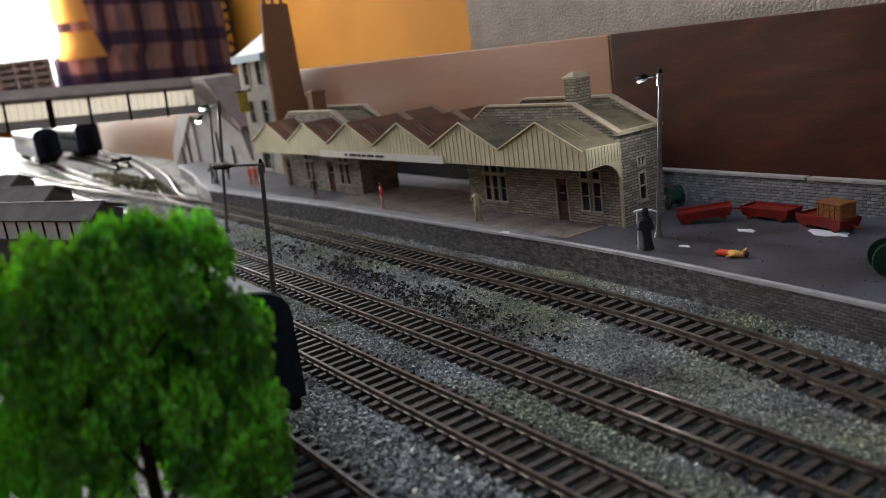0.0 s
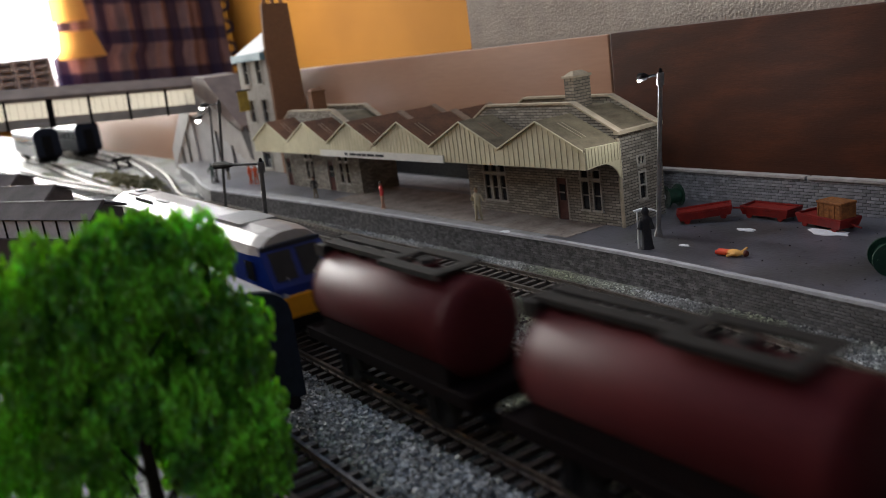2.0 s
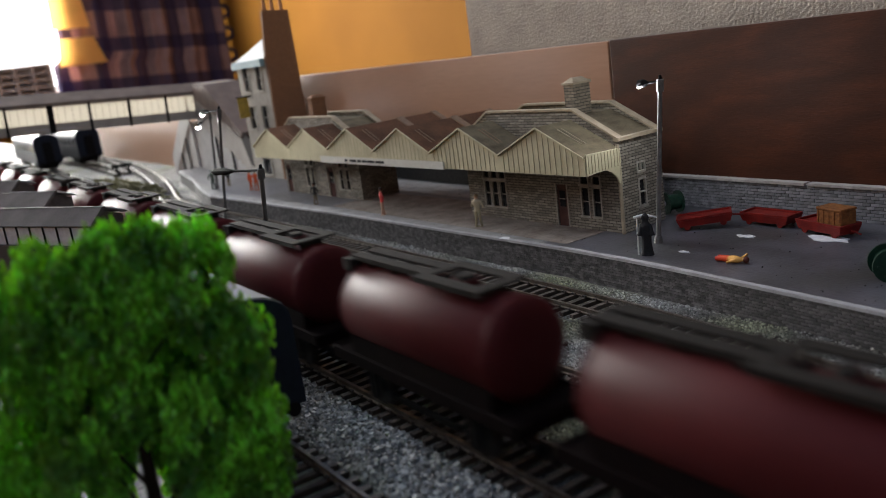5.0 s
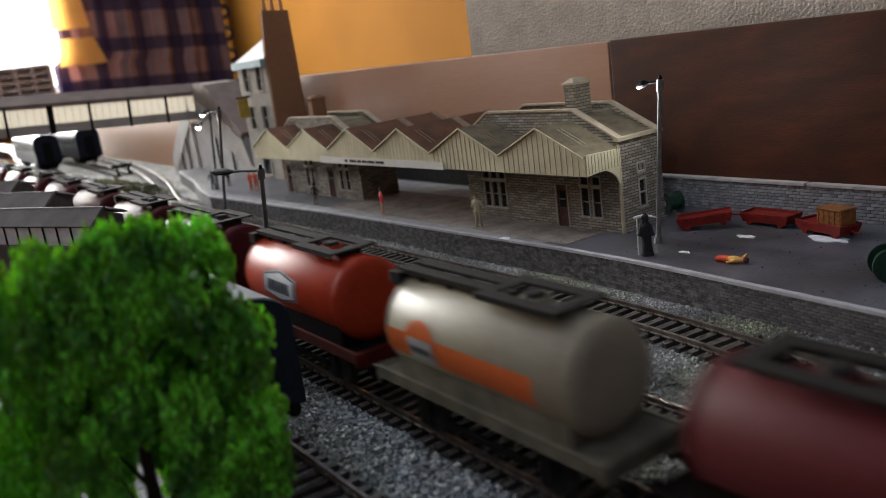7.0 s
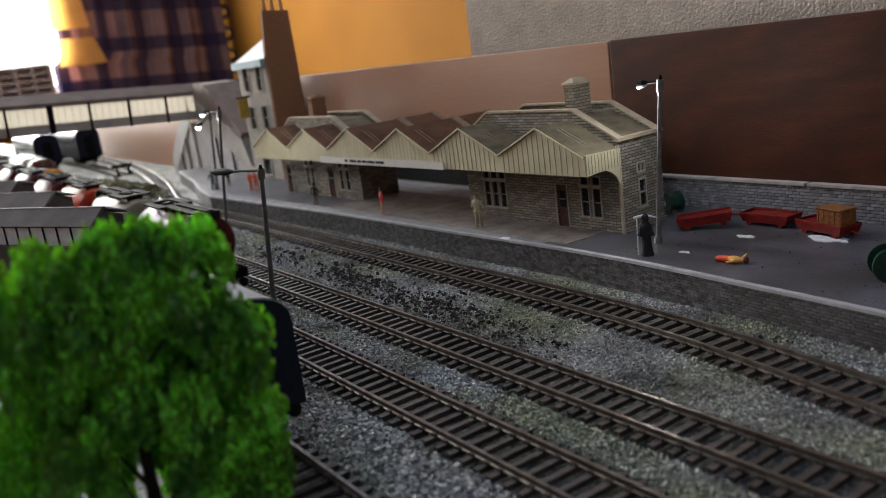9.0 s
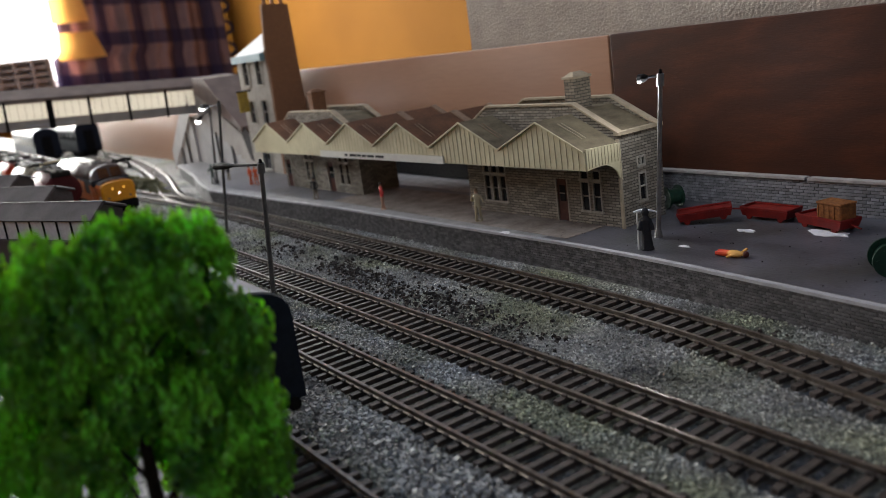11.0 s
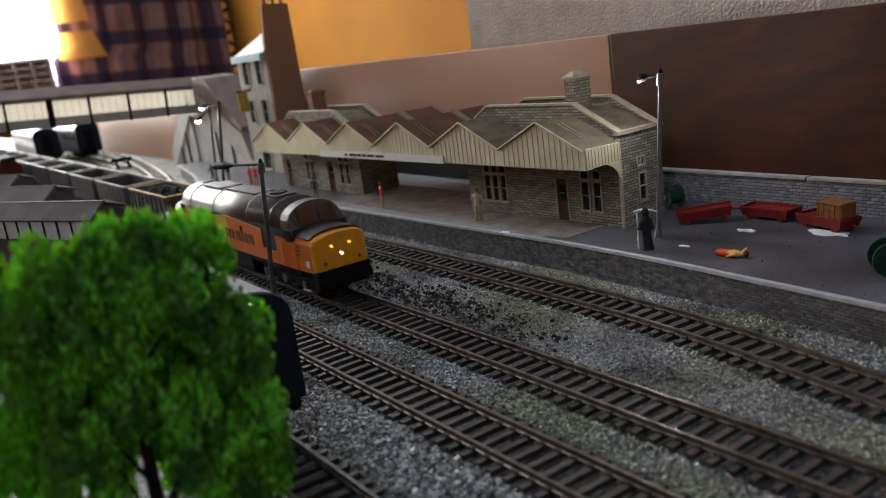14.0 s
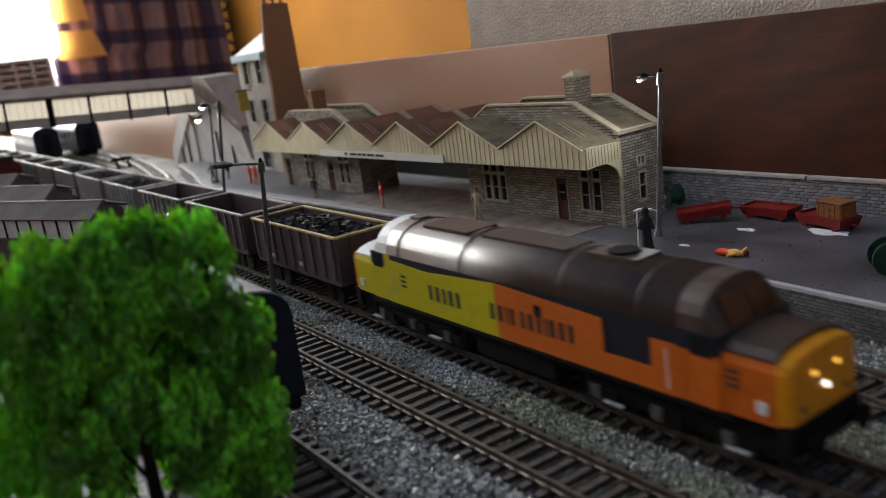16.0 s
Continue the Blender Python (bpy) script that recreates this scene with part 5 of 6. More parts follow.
# ---- tree close to the camera ----
def tree(base):
    th = thing("tree", Matrix.Translation(base), "bright green model tree with a dense foam crown", "tree")
    bm = bmesh.new()
    cyl(bm, (0, 0, 0), (0.001, 0, 0.03), 0.0026, 0.0019, 10)
    cyl(bm, (0.001, 0, 0.03), (0.000, 0.001, 0.075), 0.0019, 0.0008, 10)
    rng = np.random.RandomState(4)
    # upright foam clumps: across, depth, height, half width, half height
    clumps = [(0.0040, 0.003, 0.0910, 0.0065, 0.0100), (-0.0010, 0.000, 0.0640, 0.0070, 0.0120), (0.0210, 0.000, 0.0845, 0.0088, 0.0140), (0.0108, 0.004, 0.0870, 0.0062, 0.0125), (-0.0010, 0.000, 0.0870, 0.0088, 0.0150), (-0.0140, -0.002, 0.0830, 0.0098, 0.0175),
              (-0.0275, 0.000, 0.0760, 0.0100, 0.0190), (0.0260, -0.004, 0.0690, 0.0086, 0.0105), (0.0265, -0.002, 0.0420, 0.0088, 0.0165), (0.0130, -0.010, 0.0480, 0.0074, 0.0190),
              (-0.0140, -0.012, 0.0440, 0.0085, 0.0210), (-0.0075, 0.006, 0.0830, 0.0080, 0.0150), (-0.0290, -0.004, 0.0380, 0.0090, 0.0200), (0.0020, 0.016, 0.0600, 0.0090, 0.0240), (0.0190, 0.002, 0.0150, 0.0090, 0.0130)]
    for q in range(10):
        a = 0.35 + q * 0.27
        clumps.append((0.024 * math.cos(a) * 1.1, 0.010 + 0.020 * math.sin(a), 0.030 + 0.048 * (q * 0.37 % 1.0), 0.0080, 0.0170))
    across, away = Vector((0.187, 0.982, 0)), Vector((-0.982, 0.187, 0))
    P, Sz = [], []
    for cs, cd, cz, cw, chh in clumps:
        c = across * cs + away * cd
        c.z = cz
        cyl(bm, (0, 0, max(0.004, cz - 0.022)), c, 0.0006, 0.0002, 6)
        for _ in range(30):
            d = rng.normal(size=3)
            d /= np.linalg.norm(d)
            puff = np.array(c) + d * np.array([cw, cw, chh]) * (0.72 + 0.28 * rng.rand())
            n = 80
            e = rng.normal(size=(n, 3))
            e /= np.linalg.norm(e, axis=1)[:, None]
            P.append(puff + e * (0.0010 + 0.0024 * rng.rand(n, 1) ** 0.6) * np.array([1, 1, 2.0]))
            Sz.append(np.stack([0.00030 + 0.00040 * rng.rand(n), 0.00030 + 0.00040 * rng.rand(n), 0.0007 + 0.0011 * rng.rand(n)], 1))
    part("trunk", bm, BARK, th, "dark brown trunk with thin limbs", smooth=True)
    P, Sz = np.concatenate(P), np.concatenate(Sz)
    keep = P[:, 2] > 0.001
    P, Sz = P[keep], Sz[keep]
    tw = np.stack([rng.rand(len(P)) * 6.28, rng.normal(0, 0.6, len(P))], 1)
    ob = new("crown", points_mesh("crown", OCTA_V, OCTA_F, P, Sz, tw, LEAF))
    ob.parent = th
    tagged(ob, "bright green fuzzy foliage")
    return th


tree((-0.2028, 0.0385, -0.0045))


# ---- shed with sawtooth roofs ----
def sheared(pts, axis, a, b, k):
    bm = Prism(pts, axis, a, b)
    top = max(p[1] for p in pts)
    for v in bm.verts:
        if v.co.x > b - 1e-6:
            v.co.x += (top - v.co.z) * k
    return bm


def shed_bay(x, y):
    th = thing("engine_shed", pose(x, y, 0, 0, 0, 23.3), "grey card shed bay with a sloping roof and glazed side", "shed", "shed bays")
    L, z = 0.20, 0.0605
    # local x runs back along the ridge (negative), local y is across; the camera is on the negative y side
    part("roof", sheared([(0.0, z), (-0.0140, z - 0.0085), (-0.0150, z - 0.0075), (-0.001, z + 0.0012), (0.014, z - 0.004), (0.014, z - 0.0052)], "x", -L, 0.0, 0.5), SHEDROOF, th)
    part("ridge_cap", Box(-L, 0.0005, -0.0012, 0.0010, z + 0.0004, z + 0.0016, 0.0003), SHEDROOF, th)
    part("glazing", Box(-L, -0.001, -0.0128, -0.0122, z - 0.0205, z - 0.0085), SHEDGLASS, th, "pale translucent glazing strip")
    for k in range(14):
        x2 = -0.004 - k * 0.0145
        part("mullion", Box(x2 - 0.0005, x2 + 0.0005, -0.0136, -0.0128, z - 0.0205, z - 0.0085), BLACK, th)
    part("side_wall", Box(-L, 0, -0.0165, 0.0130, -0.005, z - 0.0205), SHEDROOF, th)
    part("end_wall", Prism([(-0.0120, z - 0.0205), (0.0125, z - 0.0205), (0.0125, z - 0.006), (0, z - 0.001), (-0.0120, z - 0.0095)], "x", -0.0012, -0.0002), SHEDROOF, th)
    part("white_verge", Prism([(0.0012, z + 0.0014), (0.0150, z - 0.0040), (0.0150, z - 0.0052), (0.0012, z + 0.0004)], "x", 0.0, 0.0010), WHITEP, th)
    return th


shed_bay(-0.534, 0.1120)
shed_bay(-0.683, 0.1120)
shed_bay(-0.845, 0.1110)


# ---- rolling stock ----
def wheelset(parent, x, r, half=0.0105):
    bm = bmesh.new()
    for s in (-1, 1):
        cyl(bm, (0, s * half * 0.80, 0), (0, s * half, 0), r, r, 20)
        cyl(bm, (0, s * half * 0.74, 0), (0, s * half * 0.80, 0), r * 1.12, r * 1.12, 20)
    cyl(bm, (0, -half, 0), (0, half, 0), 0.0012, seg=8)
    o = part("wheel", bm, WHEELM, parent)
    o.location = (x, 0, r)
    return o


def buffers(th, x, s, z=0.0135):
    for y in (-0.0113, 0.0113):
        bm = Cyl((x, y, z), (x + s * 0.004, y, z), 0.0011, seg=8)
        cyl(bm, (x + s * 0.004, y, z), (x + s * 0.0048, y, z), 0.0026, seg=12)
        part("buffer", bm, BLACK, th)
    part("coupling", Box(min(x, x + s * 0.007), max(x, x + s * 0.007), -0.0015, 0.0015, z - 0.005, z - 0.0035), BLACK, th)


def section(w, z0, zs, zt, n=10, flat=0.0):
    """A half-rounded body outline in y, z: straight sides to zs, arched to zt."""
    pts = [(-w, z0), (-w, zs)]
    for k in range(1, n):
        a = math.pi * (1 - k / n)
        pts.append((w * math.cos(a), zs + (zt - zs) * math.sin(a) ** 0.8))
    return pts + [(w, zs), (w, z0)]


def tank_wagon(body, label, kind=0, sign=1):
    th = thing("tank_wagon", Matrix(), label, "tank wagon", "tank wagon train")
    r, zc, L = 0.0168, 0.0368, 0.0450
    bm = bmesh.new()
    n = 36
    rings = []
    for x, q in ((-L - 0.0022, 0.55), (-L - 0.0016, 0.80), (-L - 0.0006, 0.95), (-L + 0.0008, 1.0), (L - 0.0008, 1.0), (L + 0.0006, 0.95), (L + 0.0016, 0.80), (L + 0.0022, 0.55)):
        rings.append([(x, r * q * math.cos(2 * math.pi * k / n), zc + r * q * math.sin(2 * math.pi * k / n)) for k in range(n)])
    loft(bm, rings)
    part("barrel", bm, body, th, smooth=True)
    for x in (-L + 0.001, L - 0.0018):
        bm = bmesh.new()
        loft(bm, [[(xx, (r + d) * math.cos(2 * math.pi * k / n), zc + (r + d) * math.sin(2 * math.pi * k / n)) for k in range(n)] for xx, d in ((x, 0.0), (x, 0.0003), (x + 0.0008, 0.0003), (x + 0.0008, 0.0))], False)
        part("barrel_band", bm, body, th)
    # Frame and cradle colours are darkened for the shade under the barrel.
    frame_m = {0: UNDER, 1: REDSHADE, 2: CREAMSHADE}[kind]
    part("solebar", Box(-0.0555, 0.0555, -0.0165, -0.0150, 0.0165, 0.0208), frame_m, th)
    part("solebar", Box(-0.0555, 0.0555, 0.0150, 0.0165, 0.0165, 0.0208), frame_m, th)
    part("headstock", Box(-0.0565, -0.0550, -0.0165, 0.0165, 0.0150, 0.0208), frame_m, th)
    part("headstock", Box(0.0550, 0.0565, -0.0165, 0.0165, 0.0150, 0.0208), frame_m, th)
    part("deck", Box(-0.0550, 0.0550, -0.0150, 0.0150, 0.0180, 0.0200), CREAMSHADE if kind == 2 else UNDER, th)
    for x in (-0.040, -0.014, 0.014, 0.040):
        part("saddle", Prism([(-0.0125, 0.0204), (0.0125, 0.0204), (0.0105, 0.0270), (-0.0105, 0.0270)], "x", x - 0.0012, x + 0.0012), BLACK, th)
    zt = zc + r
    zw = zt + 0.0022
    for a, b2 in ((-0.0062, -0.0012), (0.0012, 0.0062)):
        part("catwalk", Box(-0.0485, 0.001, a, b2, zw, zw + 0.0008), CATWALK, th, "dark catwalk along the tank top")
    # wider platform round the filler, open in the middle
    for b in ((0.001, 0.037, -0.0105, -0.0055), (0.001, 0.037, 0.0055, 0.0105), (0.001, 0.0065, -0.0055, 0.0055), (0.0315, 0.037, -0.0055, 0.0055)):
        part("catwalk_platform", Box(*b, zw, zw + 0.0009), CATWALK, th)
    for b in ((-0.0485, 0.037, -0.0062, -0.0056), (0.001, 0.037, -0.0105, -0.0099)):
        part("catwalk_edge", Box(*b, zw - 0.0010, zw), CATWALK, th)
    hatch = part("hatch", Cyl((0.018, 0, zt - 0.001), (0.018, 0, zt + 0.0022), 0.0046, 0.0046, 18), body, th)
    part("hatch_lid", Cyl((0.018, 0, zt + 0.0022), (0.018, 0, zt + 0.0036), 0.0038, 0.0028, 16), CATWALK, hatch)
    part("end_platform", Box(-0.0505, -0.0440, -0.0090, 0.0090, zw - 0.0050, zw, 0.0006), CATWALK, th)
    for x in (-0.036, -0.02, -0.004, 0.008, 0.032):
        part("catwalk_bracket", Box(x, x + 0.001, -0.0054, 0.0054, zt - 0.0028, zw), CATWALK, th)
    part("cradle", Prism([(-0.0148, 0.0204), (0.0148, 0.0204), (0.0140, 0.0285), (-0.0140, 0.0285)], "x", -L + 0.002, L - 0.002), CREAMSHADE if kind == 2 else UNDER, th, "cradle under the barrel, darkened to carry its shade")
    for x in (-0.031, 0.031):
        wheelset(th, x, 0.0068)
        for y in (-0.0145, 0.0130):
            part("axle_box", Box(x - 0.0032, x + 0.0032, y, y + 0.0015, 0.0045, 0.0165), BLACK, th)
    part("brake_gear", Box(-0.022, 0.022, -0.013, -0.0115, 0.0065, 0.0085), BLACK, th)
    buffers(th, -0.0565, -1)
    buffers(th, 0.0565, 1)

    def decal(x0, x1, a0, a1, material, name, label2="", shape=None, d=0.00025):
        """A thin sheet on the near side of the barrel between two heights (angles below the horizontal are negative)."""
        bm = bmesh.new()
        m = 14
        grid = []
        for i in range(m + 1):
            row = []
            for j in range(m + 1):
                u, v = i / m, j / m
                if shape == "oval":
                    uu, vv = 2 * u - 1, 2 * v - 1
                    u, v = 0.5 + 0.5 * uu * math.sqrt(1 - vv * vv / 2), 0.5 + 0.5 * vv * math.sqrt(1 - uu * uu / 2)
                if shape == "hexagon":
                    u = min(max(u, 0.0), 1.0)
                    v = 0.5 + (v - 0.5) * (0.62 + 0.38 * (1 - abs(2 * u - 1)))
                a = radians(a0 + (a1 - a0) * v)
                row.append(bm.verts.new((x0 + (x1 - x0) * u, -(r + d) * math.cos(a), zc + (r + d) * math.sin(a))))
            grid.append(row)
        for i in range(m):
            for j in range(m):
                bm.faces.new((grid[i][j], grid[i + 1][j], grid[i + 1][j + 1], grid[i][j + 1]))
        return part(name, bm, material, th, label2)

    if kind == 1:
        decal(-0.0220, 0.0110, -20, 30, SOLEW, "badge", "white pointed badge", "hexagon")
        decal(-0.0208, 0.0098, -18, 28, NAVY, "badge", "", "hexagon", 0.0004)
        decal(-0.0196, 0.0086, -15, 25, WHITEP, "badge", "", "hexagon", 0.00055)
        for k in range(7):
            decal(-0.0165 + k * 0.0032, -0.0142 + k * 0.0032, -4, 13, NAVY, "lettering", "", None, 0.0007)
    if kind == 2:
        decal(-0.0440, -0.0300, -24, 8, ORANGE, "stripe", "orange side stripe")
        decal(-0.0150, 0.0320, -24, 8, ORANGE, "stripe", "orange side stripe")
        decal(-0.0320, -0.0150, -24, 26, ORANGE, "badge", "orange round badge", "oval", 0.0004)
        decal(-0.0300, -0.0160, -22, 5, SOLEW, "badge", "grey lettered badge", None, 0.0006)
        for k in range(5):
            decal(-0.0285 + k * 0.0023, -0.0270 + k * 0.0023, -12, -4, NAVY, "lettering", "", None, 0.0008)
    return th


def bogie(th, x, n, wb, r=0.0068, half=0.0105):
    b = part("bogie", Box(x - wb / 2 - 0.006, x + wb / 2 + 0.006, -0.0145, -0.0125, 0.0055, 0.0115, 0.0006), BLACK, th)
    part("side_frame", Box(x - wb / 2 - 0.006, x + wb / 2 + 0.006, 0.0125, 0.0145, 0.0055, 0.0115, 0.0006), BLACK, b)
    for k in range(n):
        xx = x - wb / 2 + wb * k / (n - 1)
        w = wheelset(b, xx, r, half)
        part("axle_box", Box(xx - 0.0022, xx + 0.0022, -0.0158, -0.0145, 0.0050, 0.0100, 0.0004), DKMETAL, b)
        part("spring", Box(xx + 0.004, xx + 0.010, -0.0155, -0.0145, 0.0060, 0.0095, 0.0004), BLACK, b)
    return b


def blue_loco():
    th = thing("diesel_locomotive", Matrix(), "blue freight diesel locomotive with a pale grey roof and yellow ends", "locomotive")
    L, w = 0.1395, 0.0174
    zs, zt, z0 = 0.0455, 0.0556, 0.0215
    body = bmesh.new()
    loft(body, [[(x, y * q, z) for y, z in ((-w, z0), (-w, zs), (w, zs), (w, z0))] for x, q in ((-L + 0.006, 0.90), (-L + 0.016, 1), (L - 0.016, 1), (L - 0.006, 0.90))])
    part("body", body, BLUE, th)
    prof = [(-w, zs), (-w * 0.90, zs + 0.0042), (-w * 0.60, zs + 0.0083), (-w * 0.25, zt - 0.0002), (w * 0.25, zt - 0.0002), (w * 0.60, zs + 0.0083), (w * 0.90, zs + 0.0042), (w, zs)]
    roof = bmesh.new()
    loft(roof, [[(x, y * q, zs + (z - zs) * h) for y, z in prof] for x, q, h in ((-L + 0.0068, 0.90, 0.86), (-L + 0.016, 1, 0.98), (-L + 0.03, 1, 1), (L - 0.03, 1, 1), (L - 0.016, 1, 0.98), (L - 0.0068, 0.90, 0.86))])
    part("roof", roof, ROOFG, th, "pale grey dusty roof")
    for x0, x1, y0, y1, m in ((-0.080, -0.043, -0.0112, -0.0100, BLACK), (-0.050, -0.027, -0.0066, -0.0040, WHITEP), (0.064, 0.100, -0.0095, 0.0095, ROOFD), (-0.112, -0.088, -0.007, 0.007, ROOFG)):
        part("roof_panel", Box(x0, x1, y0, y1, zt - 0.0016, zt + 0.0001), m, th)
    part("horn", Box(-0.108, -0.100, -0.003, 0.003, zt - 0.001, zt + 0.0012, 0.0003), DKMETAL, th)
    for s in (-1, 1):
        e = s * (L - 0.006)
        f = s * (L + 0.0030)
        cab = bmesh.new()
        loft(cab, [[(x, y * q, z) for y, z in ((-w, za), (-w, zb), (w, zb), (w, za))] for x, q, za, zb in ((e, 0.90, z0, zs + 0.0030), (f - s * 0.001, 0.84, z0, 0.0300))])
        part("cab_front", cab, BLUE, th)
        part("lower_front", Box(min(f - s * 0.0015, f + s * 0.001), max(f - s * 0.0015, f + s * 0.001), -w * 0.84, w * 0.84, z0 - 0.006, z0 + 0.0045, 0.0006), YELLOW, th, "yellow warning panel on the cab end")
        part("brow", Box(min(e - s * 0.002, e + s * 0.0012), max(e - s * 0.002, e + s * 0.0012), -w * 0.88, w * 0.88, zs + 0.0016, zs + 0.0038, 0.0005), NAVY, th)
        for y in (-0.0068, 0.0068):
            lo, hi = 0.16, 0.86
            xa2, za2 = f - s * 0.001 + (e - f + s * 0.001) * lo, 0.0300 + (zs + 0.0030 - 0.0300) * lo
            xb2, zb2 = f - s * 0.001 + (e - f + s * 0.001) * hi, 0.0300 + (zs + 0.0030 - 0.0300) * hi
            bm = bmesh.new()
            q0 = [(xa2, y - 0.0052, za2), (xa2, y + 0.0052, za2), (xb2, y + 0.0056, zb2), (xb2, y - 0.0056, zb2)]
            loft(bm, [q0, [(px + s * 0.0005, py, pz + 0.0002) for px, py, pz in q0]])
            part("windscreen", bm, PANE, th)
            part("wiper", Cyl((xa2 + s * 0.0007, y, za2), (xb2 + s * 0.0009, y + 0.002, (za2 + zb2) / 2 + 0.002), 0.0002, seg=5), SOLEW, th)
            part("marker_light", Cyl((f, y * 1.5, 0.0265), (f + s * 0.0008, y * 1.5, 0.0265), 0.0013, seg=10), SOLEW, th)
        part("buffer_beam", Box(min(f - s * 0.004, f + s * 0.0002), max(f - s * 0.004, f + s * 0.0002), -0.0155, 0.0155, 0.0080, 0.0155, 0.0005), BLACK, th)
        buffers(th, f, s, 0.0128)
        for y in (-w - 0.0001, w - 0.0003):
            part("cab_window", Box(min(s * 0.118, s * 0.128), max(s * 0.118, s * 0.128), y, y + 0.0004, 0.0335, 0.0425), PANE, th)
            # Doorways and recess are flat; their depth is shade painted as near-black navy.
            part("cab_door", Box(*((-0.088, -0.060) if s < 0 else (0.0625, 0.0800)), y, y + 0.0004, z0 + 0.001, 0.0435), RECESSSHADE, th, "flat door sheet with doorway shade in its colour")
            part("number_panel", Box(min(s * 0.116, s * 0.126), max(s * 0.116, s * 0.126), y - 0.0001, y + 0.0004, 0.0235, 0.0285), SOLEW if s < 0 else BLUE, th)
            part("recess_shade", Box(0.0830, 0.0960, y, y + 0.0004, 0.0290, 0.0435), RECESSSHADE, th) if s > 0 else None
        for k in range(3):
            part("cab_step", Box(min(s * 0.112, s * 0.120), max(s * 0.112, s * 0.120), -0.0165, -0.0150, 0.0060 + k * 0.0045, 0.0064 + k * 0.0045), SOLEW, th)
    for y in (-w - 0.0006, w - 0.0002):
        part("sole_stripe", Box(-L + 0.012, L - 0.012, y, y + 0.0008, z0 - 0.0014, z0 + 0.0004), SOLEW, th, "pale stripe along the frame")
    gl = part("grille", Box(-0.0590, -0.0165, -w - 0.0002, -w + 0.0002, z0 + 0.002, zs - 0.001), NAVY, th)
    for k in range(14):
        z = z0 + 0.0030 + k * 0.0015
        part("louvre", Box(-0.0585, -0.0170, -w - 0.0006, -w - 0.0002, z, z + 0.0006), BLUE, gl)
    for k in range(4):
        part("lettering", Box(-0.0130 + k * 0.001, 0.0010 - k * 0.002, -w - 0.0003, -w + 0.0001, zs - 0.0070 - k * 0.0035, zs - 0.006 - k * 0.0035), PALEBLUE, th)
    part("fuel_tank", Box(-0.032, 0.034, -0.0150, 0.0150, 0.0045, 0.0200, 0.001), BLACK, th)
    part("underframe", Box(-L + 0.010, L - 0.010, -0.0150, 0.0150, 0.0150, z0), BLACK, th)
    bogie(th, -0.088, 3, 0.050)
    bogie(th, 0.088, 3, 0.050)
    return th


